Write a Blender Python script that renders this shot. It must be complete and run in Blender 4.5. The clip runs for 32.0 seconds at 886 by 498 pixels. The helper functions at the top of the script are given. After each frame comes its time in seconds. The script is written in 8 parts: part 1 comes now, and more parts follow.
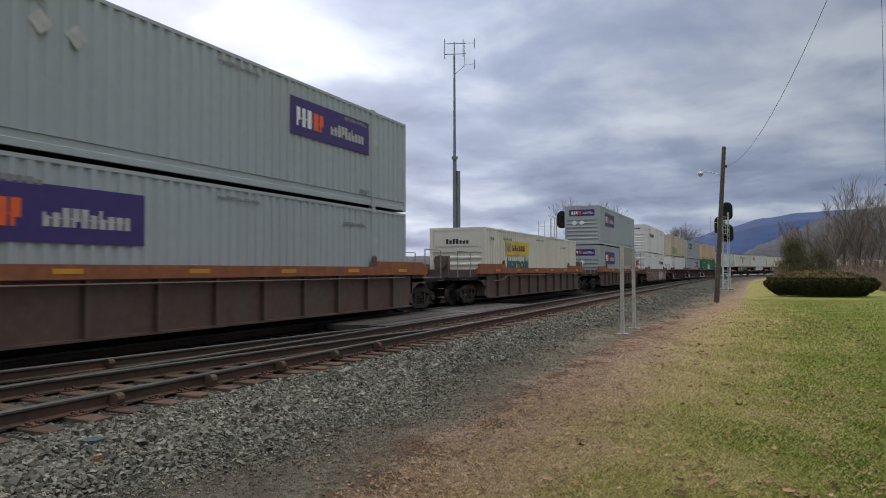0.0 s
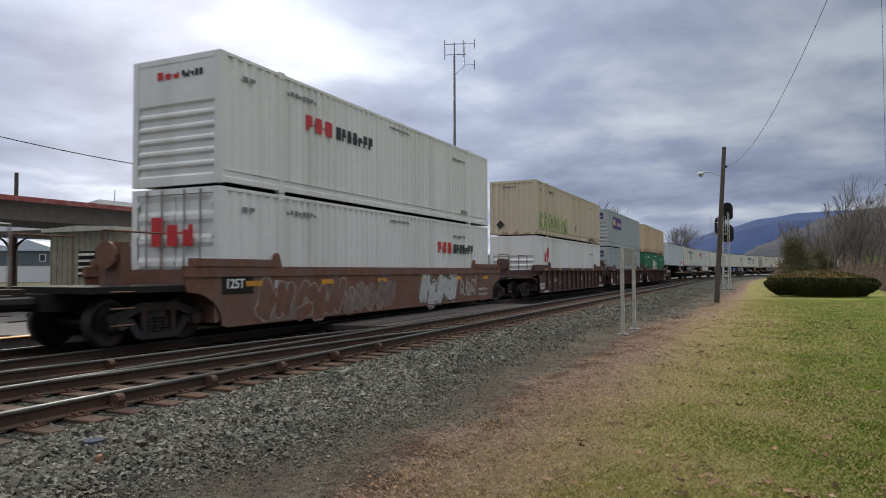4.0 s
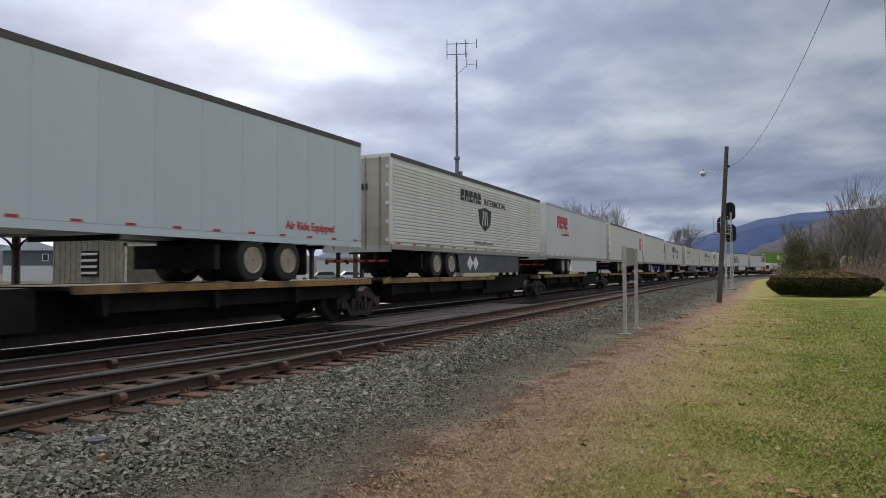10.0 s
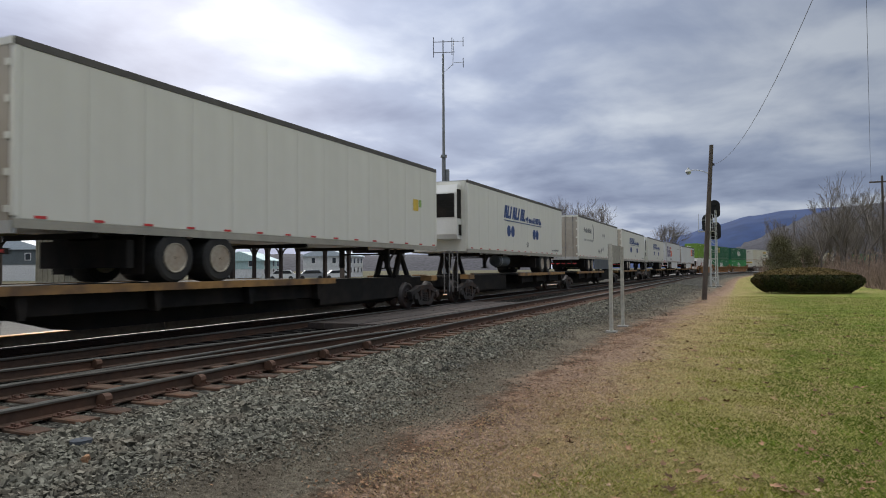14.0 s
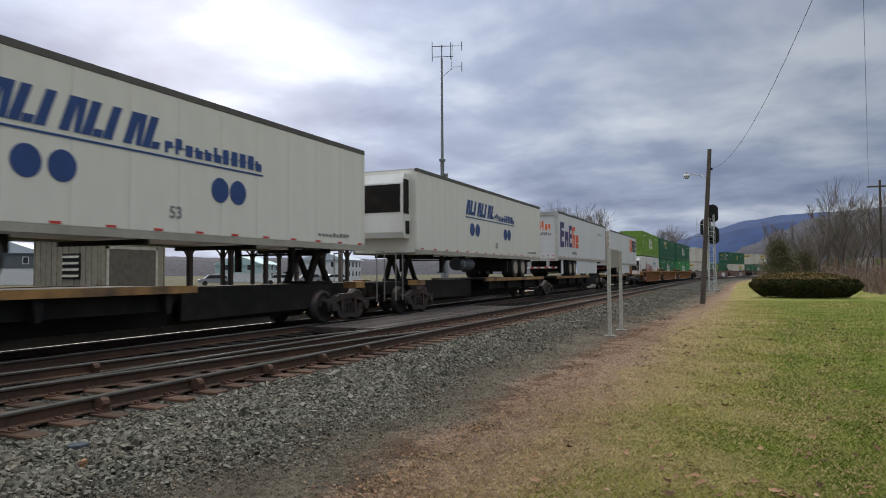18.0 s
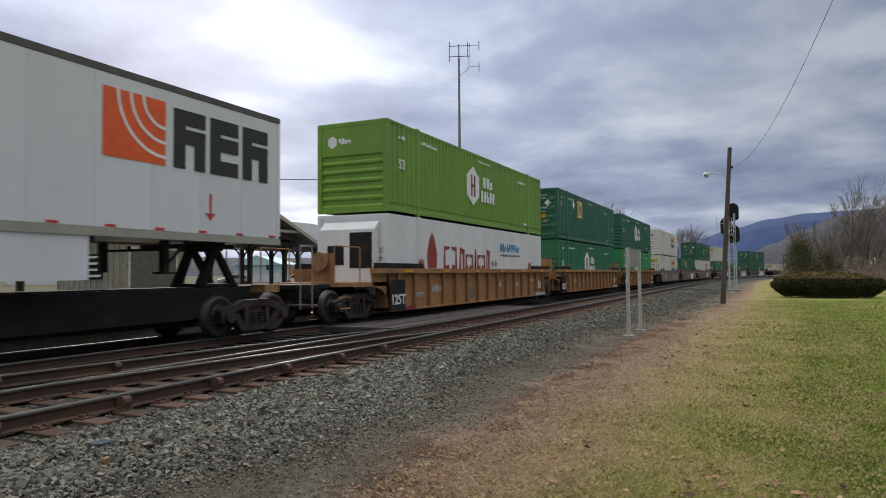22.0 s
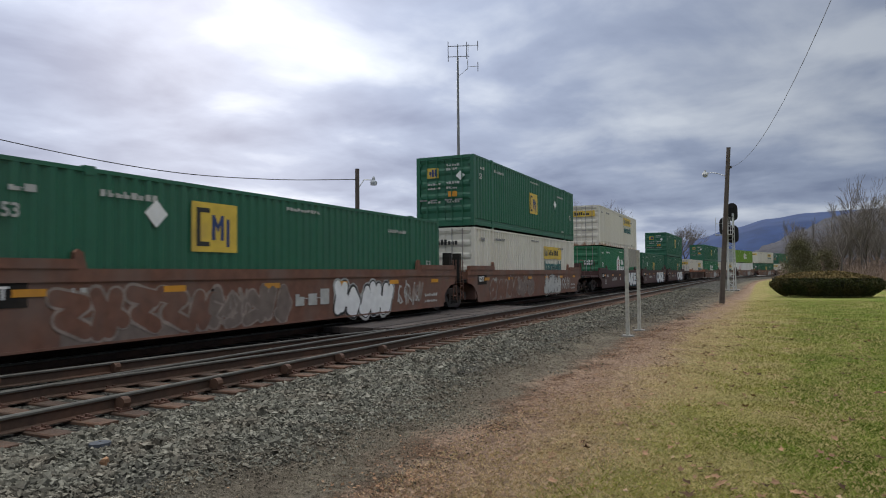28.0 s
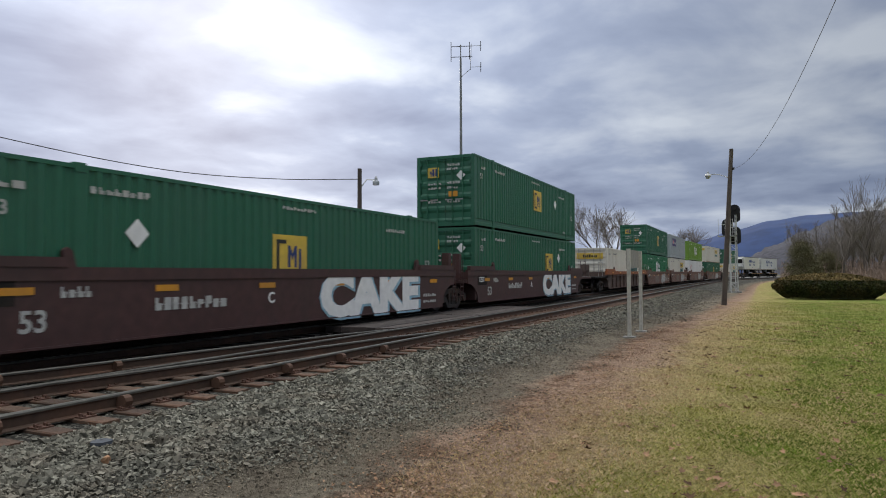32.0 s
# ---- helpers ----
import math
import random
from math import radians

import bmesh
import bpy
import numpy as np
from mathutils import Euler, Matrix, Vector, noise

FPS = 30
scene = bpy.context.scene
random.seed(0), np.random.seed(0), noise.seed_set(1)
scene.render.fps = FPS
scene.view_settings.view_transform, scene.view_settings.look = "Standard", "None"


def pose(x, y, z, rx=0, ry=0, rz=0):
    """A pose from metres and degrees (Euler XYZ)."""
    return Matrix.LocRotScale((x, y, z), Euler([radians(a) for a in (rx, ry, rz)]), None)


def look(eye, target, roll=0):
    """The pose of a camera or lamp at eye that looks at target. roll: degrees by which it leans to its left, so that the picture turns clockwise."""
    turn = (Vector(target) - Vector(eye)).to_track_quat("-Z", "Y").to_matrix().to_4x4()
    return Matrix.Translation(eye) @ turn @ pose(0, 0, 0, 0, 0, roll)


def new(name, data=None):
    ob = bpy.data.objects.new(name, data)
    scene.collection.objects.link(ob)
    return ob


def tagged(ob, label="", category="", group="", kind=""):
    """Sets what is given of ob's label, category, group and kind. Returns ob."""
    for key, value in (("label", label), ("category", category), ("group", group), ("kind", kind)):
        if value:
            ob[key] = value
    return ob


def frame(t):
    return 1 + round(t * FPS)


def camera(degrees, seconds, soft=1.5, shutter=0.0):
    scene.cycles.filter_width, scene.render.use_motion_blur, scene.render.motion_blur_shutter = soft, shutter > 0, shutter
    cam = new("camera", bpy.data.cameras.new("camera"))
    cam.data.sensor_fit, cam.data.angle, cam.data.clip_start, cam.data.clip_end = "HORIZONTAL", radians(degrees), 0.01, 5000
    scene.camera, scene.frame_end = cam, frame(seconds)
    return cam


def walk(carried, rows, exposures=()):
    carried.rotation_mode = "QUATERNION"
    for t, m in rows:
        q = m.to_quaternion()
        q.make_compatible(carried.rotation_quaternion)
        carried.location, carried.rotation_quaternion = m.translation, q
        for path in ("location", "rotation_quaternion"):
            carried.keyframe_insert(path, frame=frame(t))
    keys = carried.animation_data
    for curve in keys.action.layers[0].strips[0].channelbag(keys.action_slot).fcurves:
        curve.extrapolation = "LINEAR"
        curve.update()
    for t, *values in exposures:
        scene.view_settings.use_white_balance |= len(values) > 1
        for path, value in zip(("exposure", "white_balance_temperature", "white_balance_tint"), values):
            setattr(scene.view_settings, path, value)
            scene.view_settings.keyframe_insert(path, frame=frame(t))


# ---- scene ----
EYE = Vector((0, 0, 1.4))
cam = camera(65.85, 32.0, soft=1.0, shutter=0.14)


def aim(yaw, pitch, roll):
    y, p = radians(yaw), radians(pitch)
    way = Vector((math.cos(y) * math.cos(p), math.sin(y) * math.cos(p), math.sin(p)))
    return look(EYE, EYE + 10 * way, roll)


# seconds, heading left of the straight track, tilt, lean
AIMS = [
    (0.0, 24.49, 1.81, -0.17), (0.5, 24.22, 1.78, -0.02), (1.0, 24.3, 1.63, -0.01), (1.5, 24.43, 1.6, -0.03), (2.0, 24.45, 1.62, -0.1),
    (2.5, 24.47, 1.62, -0.15), (3.0, 24.47, 1.67, -0.13), (3.5, 24.49, 1.75, -0.17), (5.5, 24.61, 2.11, -0.25), (6.0, 24.63, 2.15, -0.19),
    (6.5, 24.68, 2.12, -0.18), (7.0, 24.7, 2.14, -0.12), (7.5, 24.71, 2.12, -0.08), (8.0, 24.74, 2.09, -0.12), (8.5, 24.77, 2.09, -0.22),
    (9.0, 24.74, 2.0, -0.3), (9.5, 24.72, 1.91, -0.15), (10.0, 24.69, 1.83, -0.2), (10.5, 24.58, 1.79, -0.39), (11.0, 24.52, 1.71, -0.44),
    (11.5, 24.48, 1.7, -0.12), (12.0, 24.17, 1.66, 0.03), (12.5, 23.11, 1.67, 0.18), (13.0, 23.39, 1.69, 0.08), (13.5, 23.56, 1.68, -0.26),
    (14.0, 23.6, 1.67, -0.37), (14.5, 23.65, 1.7, -0.31), (16.5, 23.54, 1.87, -0.34), (17.0, 23.51, 1.92, -0.45), (17.5, 23.46, 1.97, -0.4),
    (18.0, 23.47, 2.01, -0.32), (18.5, 23.4, 2.05, -0.36), (19.0, 23.53, 2.09, -0.39), (19.5, 23.83, 2.11, -0.36), (20.0, 24.22, 2.14, -0.36),
    (20.5, 24.56, 2.19, -0.47), (21.0, 24.76, 2.15, -0.48), (21.5, 24.85, 2.06, -0.42), (22.0, 24.94, 2.0, -0.38), (22.5, 24.9, 2.0, -0.45),
    (23.0, 24.85, 1.99, -0.48), (23.5, 24.74, 1.95, -0.34), (24.0, 24.72, 1.85, -0.32), (24.5, 24.81, 1.81, -0.35), (25.0, 24.8, 1.83, -0.49),
    (25.5, 24.73, 1.92, -0.44), (27.5, 24.78, 1.99, -0.35), (28.0, 24.86, 2.01, -0.45), (28.5, 24.91, 2.05, -0.5), (29.0, 25.12, 2.05, -0.27),
    (29.5, 25.2, 1.97, -0.03), (30.0, 25.2, 1.92, 0.12), (30.5, 25.19, 1.93, -0.04), (31.0, 25.13, 1.95, -0.14), (31.5, 25.08, 1.95, -0.12),
    (32.0, 25.03, 2.03, -0.17),
]
walk(cam, [(t, aim(y, p, r)) for t, y, p, r in AIMS], exposures=((0.0, 0.03), (9.0, 0.0), (23.0, 0.03), (24.0, 0.06), (25.0, 0.28), (26.0, 0.24), (28.0, 0.0), (29.0, -0.02), (30.0, 0.05), (32.0, 0.05)))

# ---- world and light: overcast, the sun low behind the clouds beyond the train ----
SUN_AZ, SUN_EL = radians(45), radians(24)


def make_world():
    w = bpy.data.worlds.new("sky")
    scene.world = w
    w.use_nodes = True
    nt = w.node_tree
    nt.nodes.clear()
    N, L = nt.nodes.new, nt.links.new
    out, bg = N("ShaderNodeOutputWorld"), N("ShaderNodeBackground")
    sky = N("ShaderNodeTexSky")
    sky.sky_type, sky.sun_disc, sky.sun_elevation, sky.sun_rotation = "NISHITA", False, SUN_EL, SUN_AZ
    sky.dust_density, sky.air_density = 3.0, 1.0
    tc, sep = N("ShaderNodeTexCoord"), N("ShaderNodeSeparateXYZ")
    L(tc.outputs["Generated"], sep.inputs[0])

    def math_node(op, a, b):
        n = N("ShaderNodeMath")
        n.operation = op
        for i, v in enumerate((a, b)):
            if isinstance(v, (int, float)):
                n.inputs[i].default_value = v
            elif v is not None:
                L(v, n.inputs[i])
        return n.outputs[0]

    up = math_node("ADD", math_node("MAXIMUM", sep.outputs[2], 0.0), 0.15)
    flat = N("ShaderNodeCombineXYZ")
    L(math_node("DIVIDE", sep.outputs[0], up), flat.inputs[0])
    L(math_node("DIVIDE", sep.outputs[1], up), flat.inputs[1])

    def noise_node(scale, detail, rough, warp):
        n = N("ShaderNodeTexNoise")
        n.inputs["Scale"].default_value, n.inputs["Detail"].default_value = scale, detail
        n.inputs["Roughness"].default_value, n.inputs["Distortion"].default_value = rough, warp
        L(flat.outputs[0], n.inputs["Vector"])
        return n.outputs["Fac"]

    big, small = noise_node(0.62, 4, 0.5, 0.3), noise_node(1.9, 7, 0.52, 0.22)
    mixed = math_node("ADD", math_node("MULTIPLY", big, 0.54), math_node("MULTIPLY", small, 0.46))
    ramp = N("ShaderNodeValToRGB")
    e = ramp.color_ramp.elements
    e[0].position, e[0].color = 0.36, (0.186, 0.245, 0.408, 1)
    e[1].position, e[1].color = 0.63, (0.738, 0.812, 0.935, 1)
    mid = e.new(0.49)
    mid.color = (0.358, 0.436, 0.618, 1)
    L(mixed, ramp.inputs[0])
    # thinner cloud round the hidden sun lets more light through
    dot = N("ShaderNodeVectorMath")
    dot.operation = "DOT_PRODUCT"
    L(tc.outputs["Generated"], dot.inputs[0])
    dot.inputs[1].default_value = (math.cos(SUN_AZ) * math.cos(SUN_EL), math.sin(SUN_AZ) * math.cos(SUN_EL), math.sin(SUN_EL))
    glow = math_node("POWER", math_node("MAXIMUM", dot.outputs["Value"], 0.0), 8.0)
    high = math_node("MULTIPLY", math_node("POWER", math_node("MAXIMUM", sep.outputs[2], 0.0), 4.0), 3.3)
    low = math_node("MULTIPLY", math_node("POWER", math_node("SUBTRACT", 1.0, math_node("MAXIMUM", sep.outputs[2], 0.0)), 9.0), 0.38)
    near = math_node("POWER", math_node("MAXIMUM", dot.outputs["Value"], 0.0), 4.0)
    lit = math_node("ADD", math_node("ADD", math_node("MULTIPLY", glow, 0.50), math_node("MULTIPLY", near, 0.42)), math_node("ADD", low, 0.46))
    cloud = N("ShaderNodeVectorMath")
    cloud.operation = "SCALE"
    L(ramp.outputs[0], cloud.inputs[0])
    L(lit, cloud.inputs["Scale"])
    # overhead the cloud is bright and without colour
    top = N("ShaderNodeVectorMath")
    top.operation = "SCALE"
    top.inputs[0].default_value = (0.965, 0.975, 0.965)
    L(high, top.inputs["Scale"])
    both = N("ShaderNodeVectorMath")
    both.operation = "ADD"
    L(cloud.outputs[0], both.inputs[0])
    L(top.outputs[0], both.inputs[1])
    thin = N("ShaderNodeVectorMath")
    thin.operation = "SCALE"
    L(sky.outputs[0], thin.inputs[0])
    thin.inputs["Scale"].default_value = 0.08
    mix = N("ShaderNodeMix")
    mix.data_type = "RGBA"
    mix.inputs[0].default_value = 0.92
    L(thin.outputs[0], mix.inputs[6])
    L(both.outputs[0], mix.inputs[7])
    L(mix.outputs[2], bg.inputs[0])
    bg.inputs[1].default_value = 1.0
    L(bg.outputs[0], out.inputs[0])


make_world()
lamp = bpy.data.lights.new("sun", "SUN")
lamp.energy, lamp.angle, lamp.color = 1.5, radians(20), (1.0, 0.925, 0.81)
sun = new("sun", lamp)
sun.matrix_world = look((60, 60, 50), (60 - math.cos(SUN_AZ) * 10, 60 - math.sin(SUN_AZ) * 10, 50 - math.tan(SUN_EL) * 10))


# ---- materials ----
def mat(name, col, rough=0.6, metal=0.0, scale=5.0, var=0.2, dirt=None, dirt_amount=0.4, dirt_scale=1.2, streak=1.0, bump=0.15,
        bump_scale=None, per_piece=0.0, island=0.0, low=None, space="Object", gloss=0.5):
    """Paint, metal or earth: a base colour with grain, a second layer of dirt or rust in patches (drawn out downwards by streak < 1)."""
    m = bpy.data.materials.new(name)
    m.use_nodes = True
    nt = m.node_tree
    nt.nodes.clear()
    N, L = nt.nodes.new, nt.links.new
    out, b = N("ShaderNodeOutputMaterial"), N("ShaderNodeBsdfPrincipled")
    L(b.outputs[0], out.inputs[0])
    b.inputs["Roughness"].default_value, b.inputs["Metallic"].default_value = rough, metal
    b.inputs["Specular IOR Level"].default_value = gloss
    tc = N("ShaderNodeTexCoord")
    coord = tc.outputs["Object"]
    if space == "World":
        coord = N("ShaderNodeNewGeometry").outputs["Position"]
    mp = N("ShaderNodeMapping")
    mp.inputs["Scale"].default_value = (1, 1, streak)
    L(coord, mp.inputs[0])

    def noise_node(s, detail, vec):
        n = N("ShaderNodeTexNoise")
        n.inputs["Scale"].default_value, n.inputs["Detail"].default_value = s, detail
        L(vec, n.inputs["Vector"])
        return n.outputs["Fac"]

    def ramp(fac, a, b2, lo, hi):
        r = N("ShaderNodeValToRGB")
        r.color_ramp.elements[0].position, r.color_ramp.elements[0].color = lo, (*a, 1)
        r.color_ramp.elements[1].position, r.color_ramp.elements[1].color = hi, (*b2, 1)
        L(fac, r.inputs[0])
        return r.outputs[0]

    def mix(fac, a, b2, mode="MIX"):
        x = N("ShaderNodeMix")
        x.data_type, x.blend_type = "RGBA", mode
        if isinstance(fac, float):
            x.inputs[0].default_value = fac
        else:
            L(fac, x.inputs[0])
        L(a, x.inputs[6])
        if isinstance(b2, tuple):
            x.inputs[7].default_value = (*b2, 1)
        else:
            L(b2, x.inputs[7])
        return x.outputs[2]

    fine = noise_node(scale, 6, coord)
    lo = tuple(c * (1 - var) for c in col)
    hi = tuple(min(1, c * (1 + var)) for c in col)
    c = ramp(fine, lo, hi, 0.3, 0.7)
    if dirt:
        big = noise_node(dirt_scale, 5, mp.outputs[0])
        fac = ramp(big, (0, 0, 0), (dirt_amount,) * 3, 0.46, 0.72)
        c = mix(fac, c, dirt)
    if low:  # rust that has crept up from the foot: colour, height
        z = N("ShaderNodeSeparateXYZ")
        L(coord, z.inputs[0])
        k = N("ShaderNodeMath")
        k.operation = "MULTIPLY_ADD"
        L(z.outputs[2], k.inputs[0])
        k.inputs[1].default_value, k.inputs[2].default_value = -1 / low[1], 0.55
        k2 = N("ShaderNodeMath")
        k2.operation = "ADD"
        L(k.outputs[0], k2.inputs[0])
        k3 = N("ShaderNodeMath")
        k3.operation = "MULTIPLY_ADD"
        L(noise_node(3.2, 6, mp.outputs[0]), k3.inputs[0])
        k3.inputs[1].default_value, k3.inputs[2].default_value = 2.4, -0.75
        L(k3.outputs[0], k2.inputs[1])
        c = mix(ramp(k2.outputs[0], (0, 0, 0), (0.85,) * 3, 0.62, 1.0), c, low[0])
    if per_piece or island:
        src = N("ShaderNodeObjectInfo").outputs["Random"] if per_piece else N("ShaderNodeNewGeometry").outputs["Random Per Island"]
        k = per_piece or island
        c = mix(1.0, c, ramp(src, (1 - k,) * 3, (1 + k,) * 3, 0, 1), "MULTIPLY")
    L(c, b.inputs["Base Color"])
    if bump:
        bp = N("ShaderNodeBump")
        bp.inputs["Strength"].default_value, bp.inputs["Distance"].default_value = bump, 0.02
        L(noise_node(bump_scale or scale * 6, 4, coord), bp.inputs["Height"])
        L(bp.outputs[0], b.inputs["Normal"])
    return m


GRIME, RUST, DUST = (0.10, 0.085, 0.07), (0.20, 0.085, 0.04), (0.30, 0.27, 0.23)
PAINT = {
    "grey": mat("grey container paint", (0.355, 0.39, 0.405), 0.5, var=0.04, dirt=(0.26, 0.27, 0.265), dirt_amount=0.3, dirt_scale=0.9, streak=0.12, bump=0.03),
    "white": mat("white container paint", (0.72, 0.72, 0.70), 0.45, var=0.03, dirt=(0.46, 0.43, 0.38), dirt_amount=0.5, dirt_scale=1.0, streak=0.05, bump=0.03),
    "cream": mat("cream container paint", (0.66, 0.63, 0.55), 0.5, var=0.04, dirt=(0.44, 0.36, 0.27), dirt_amount=0.28, dirt_scale=0.8, streak=0.08, low=((0.30, 0.14, 0.06), 0.55), bump=0.03),
    "tan": mat("tan container paint", (0.60, 0.46, 0.30), 0.55, var=0.04, dirt=(0.42, 0.28, 0.17), dirt_amount=0.6, dirt_scale=0.8, streak=0.08, low=((0.20, 0.09, 0.045), 1.2), bump=0.03),
    "beige": mat("weathered beige container paint", (0.57, 0.49, 0.365), 0.55, var=0.04, dirt=(0.42, 0.32, 0.21), dirt_amount=0.55, dirt_scale=0.8, streak=0.06, low=((0.26, 0.14, 0.08), 0.45), bump=0.03),
    "reefer": mat("smooth white insulated panel", (0.70, 0.70, 0.69), 0.4, var=0.03, dirt=(0.52, 0.50, 0.46), dirt_amount=0.35, dirt_scale=0.8, streak=0.08, bump=0.02),
    "green": mat("dark green container paint", (0.016, 0.115, 0.062), 0.45, dirt=(0.05, 0.10, 0.075), dirt_amount=0.3, streak=0.15, bump=0.03, var=0.06),
    "hubgreen": mat("mid green container paint", (0.015, 0.16, 0.07), 0.45, dirt=(0.05, 0.12, 0.07), dirt_amount=0.35, streak=0.15, bump=0.03, var=0.06),
    "lightgreen": mat("bright green container paint", (0.03, 0.26, 0.08), 0.45, dirt=(0.06, 0.16, 0.07), dirt_amount=0.3, streak=0.15, bump=0.03, var=0.06),
    "lime": mat("lime green container paint", (0.16, 0.30, 0.03), 0.45, dirt=(0.10, 0.16, 0.05), dirt_amount=0.3, streak=0.15, bump=0.03, var=0.06),
    "trailer": mat("off-white trailer panel", (0.70, 0.69, 0.625), 0.4, var=0.02, scale=2, dirt=(0.54, 0.51, 0.43), dirt_amount=0.45, dirt_scale=0.9, streak=0.06, bump=0.02, per_piece=0.015),
    "trailerblue": mat("pale blue-white trailer panel", (0.56, 0.62, 0.645), 0.4, var=0.02, scale=2, dirt=(0.47, 0.51, 0.52), dirt_amount=0.3, dirt_scale=0.6, streak=0.12, bump=0.02, per_piece=0.03),
    "trailergrey": mat("light grey trailer panel", (0.66, 0.67, 0.675), 0.4, var=0.02, scale=2, dirt=(0.48, 0.48, 0.47), dirt_amount=0.3, dirt_scale=0.6, streak=0.12, bump=0.02, per_piece=0.03),
}
SEAM = mat("black gap", (0.012, 0.012, 0.012), 0.9)
STEEL = mat("bare steel", (0.35, 0.34, 0.33), 0.4, 0.8, dirt=RUST, dirt_amount=0.5)
BOTTOMRAIL = mat("dull cream-grey rail", (0.36, 0.34, 0.29), 0.55, 0.1, var=0.08, dirt=(0.20, 0.185, 0.16), dirt_amount=0.5, dirt_scale=0.8)
ALU = mat("aluminium rail", (0.50, 0.50, 0.49), 0.45, 0.4, var=0.08, dirt=(0.30, 0.29, 0.27), dirt_amount=0.4, dirt_scale=0.8)
DOORSTEEL = mat("dirty door skin", (0.44, 0.40, 0.34), 0.5, var=0.06, dirt=(0.24, 0.18, 0.13), dirt_amount=0.5, dirt_scale=1.2, streak=0.2, low=((0.26, 0.15, 0.08), 1.6), bump=0.03)
DARKRAIL = mat("dark trailer top rail", (0.085, 0.078, 0.07), 0.6, dirt=GRIME)
BLACK = mat("black underframe", (0.015, 0.014, 0.013), 0.75, dirt=(0.045, 0.034, 0.026), dirt_amount=0.6, gloss=0.2)
SKIRT = mat("blue-grey side skirt", (0.085, 0.10, 0.115), 0.6, dirt=(0.05, 0.05, 0.05), dirt_amount=0.6, bump=0.03)
TYRE = mat("tyre rubber", (0.018, 0.018, 0.018), 0.85, dirt=(0.07, 0.06, 0.05))
RIM = mat("white wheel rim", (0.40, 0.37, 0.30), 0.5, dirt=RUST, dirt_amount=0.5, scale=12)
IRON = mat("worn truck casting", (0.024, 0.021, 0.019), 0.7, 0.1, dirt=RUST, dirt_amount=0.5, scale=9)
WHEELSTEEL = mat("dull wheel steel", (0.06, 0.053, 0.05), 0.5, 0.5, dirt=RUST, dirt_amount=0.4)
TREAD = mat("polished tread", (0.55, 0.55, 0.55), 0.25, 1.0, var=0.1)
CAR = {
    "brown": mat("faded brown car paint", (0.105, 0.060, 0.045), 0.65, dirt=(0.10, 0.085, 0.075), dirt_amount=0.7, streak=0.3, bump=0.05),
    "orange": mat("faded orange sill", (0.27, 0.085, 0.03), 0.6, dirt=(0.12, 0.06, 0.04), dirt_amount=0.6, dirt_scale=2, bump=0.05),
    "oxide": mat("dark red car paint", (0.078, 0.031, 0.027), 0.6, dirt=(0.085, 0.060, 0.050), dirt_amount=0.7, streak=0.3, bump=0.05),
    "rust": mat("rusty brown car paint", (0.155, 0.068, 0.042), 0.65, dirt=(0.15, 0.10, 0.08), dirt_amount=0.8, streak=0.6, bump=0.05),
    "yellow": mat("weathered yellow car paint", (0.33, 0.16, 0.055), 0.6, dirt=(0.17, 0.085, 0.045), dirt_amount=0.8, streak=0.3, bump=0.05),
    "maroon": mat("dark maroon car paint", (0.062, 0.026, 0.024), 0.55, dirt=(0.045, 0.028, 0.025), dirt_amount=0.6, streak=0.3, bump=0.05),
    "greyed": mat("weathered grey-brown car paint", (0.17, 0.13, 0.11), 0.65, dirt=(0.10, 0.075, 0.06), dirt_amount=0.7, streak=0.3, bump=0.05),
}
DECK = mat("worn yellow deck edge", (0.30, 0.165, 0.055), 0.7, dirt=(0.07, 0.045, 0.035), dirt_amount=0.95, dirt_scale=1.4)
INK = {
    "purple": mat("purple print", (0.045, 0.025, 0.14), 0.5, var=0.08, bump=0),
    "white": mat("white print", (0.75, 0.75, 0.74), 0.5, var=0.08, bump=0),
    "dim": mat("faded white print", (0.42, 0.42, 0.40), 0.6, var=0.15, bump=0),
    "orange": mat("orange print", (0.75, 0.11, 0.02), 0.5, var=0.08, bump=0),
    "yellow": mat("yellow print", (0.66, 0.46, 0.06), 0.5, var=0.1, bump=0, dirt=(0.42, 0.28, 0.08), dirt_amount=0.7),
    "amber": mat("amber reflector", (0.62, 0.27, 0.02), 0.35, var=0.1, bump=0, dirt=GRIME, dirt_amount=0.3),
    "red": mat("red print", (0.50, 0.03, 0.03), 0.45, var=0.1, bump=0),
    "maroon": mat("maroon print", (0.20, 0.02, 0.03), 0.5, var=0.1, bump=0),
    "rustred": mat("brick red print", (0.27, 0.035, 0.028), 0.5, var=0.15, bump=0),
    "teal": mat("dark teal print", (0.02, 0.12, 0.12), 0.5, var=0.1, bump=0),
    "navy": mat("navy print", (0.02, 0.04, 0.14), 0.5, var=0.1, bump=0),
    "alliance": mat("deep blue print", (0.018, 0.055, 0.20), 0.5, var=0.1, bump=0),
    "blue": mat("blue print", (0.05, 0.22, 0.42), 0.5, var=0.1, bump=0),
    "black": mat("black print", (0.02, 0.02, 0.02), 0.5, var=0.1, bump=0),
    "grey": mat("grey print", (0.20, 0.20, 0.20), 0.5, var=0.1, bump=0),
    "lime": mat("lime spray paint", (0.24, 0.37, 0.10), 0.6, var=0.2, bump=0),
    "faded": mat("faded spray paint", (0.25, 0.20, 0.17), 0.7, var=0.3, bump=0),
    "sky": mat("pale blue spray paint", (0.25, 0.42, 0.52), 0.6, var=0.2, bump=0),
}


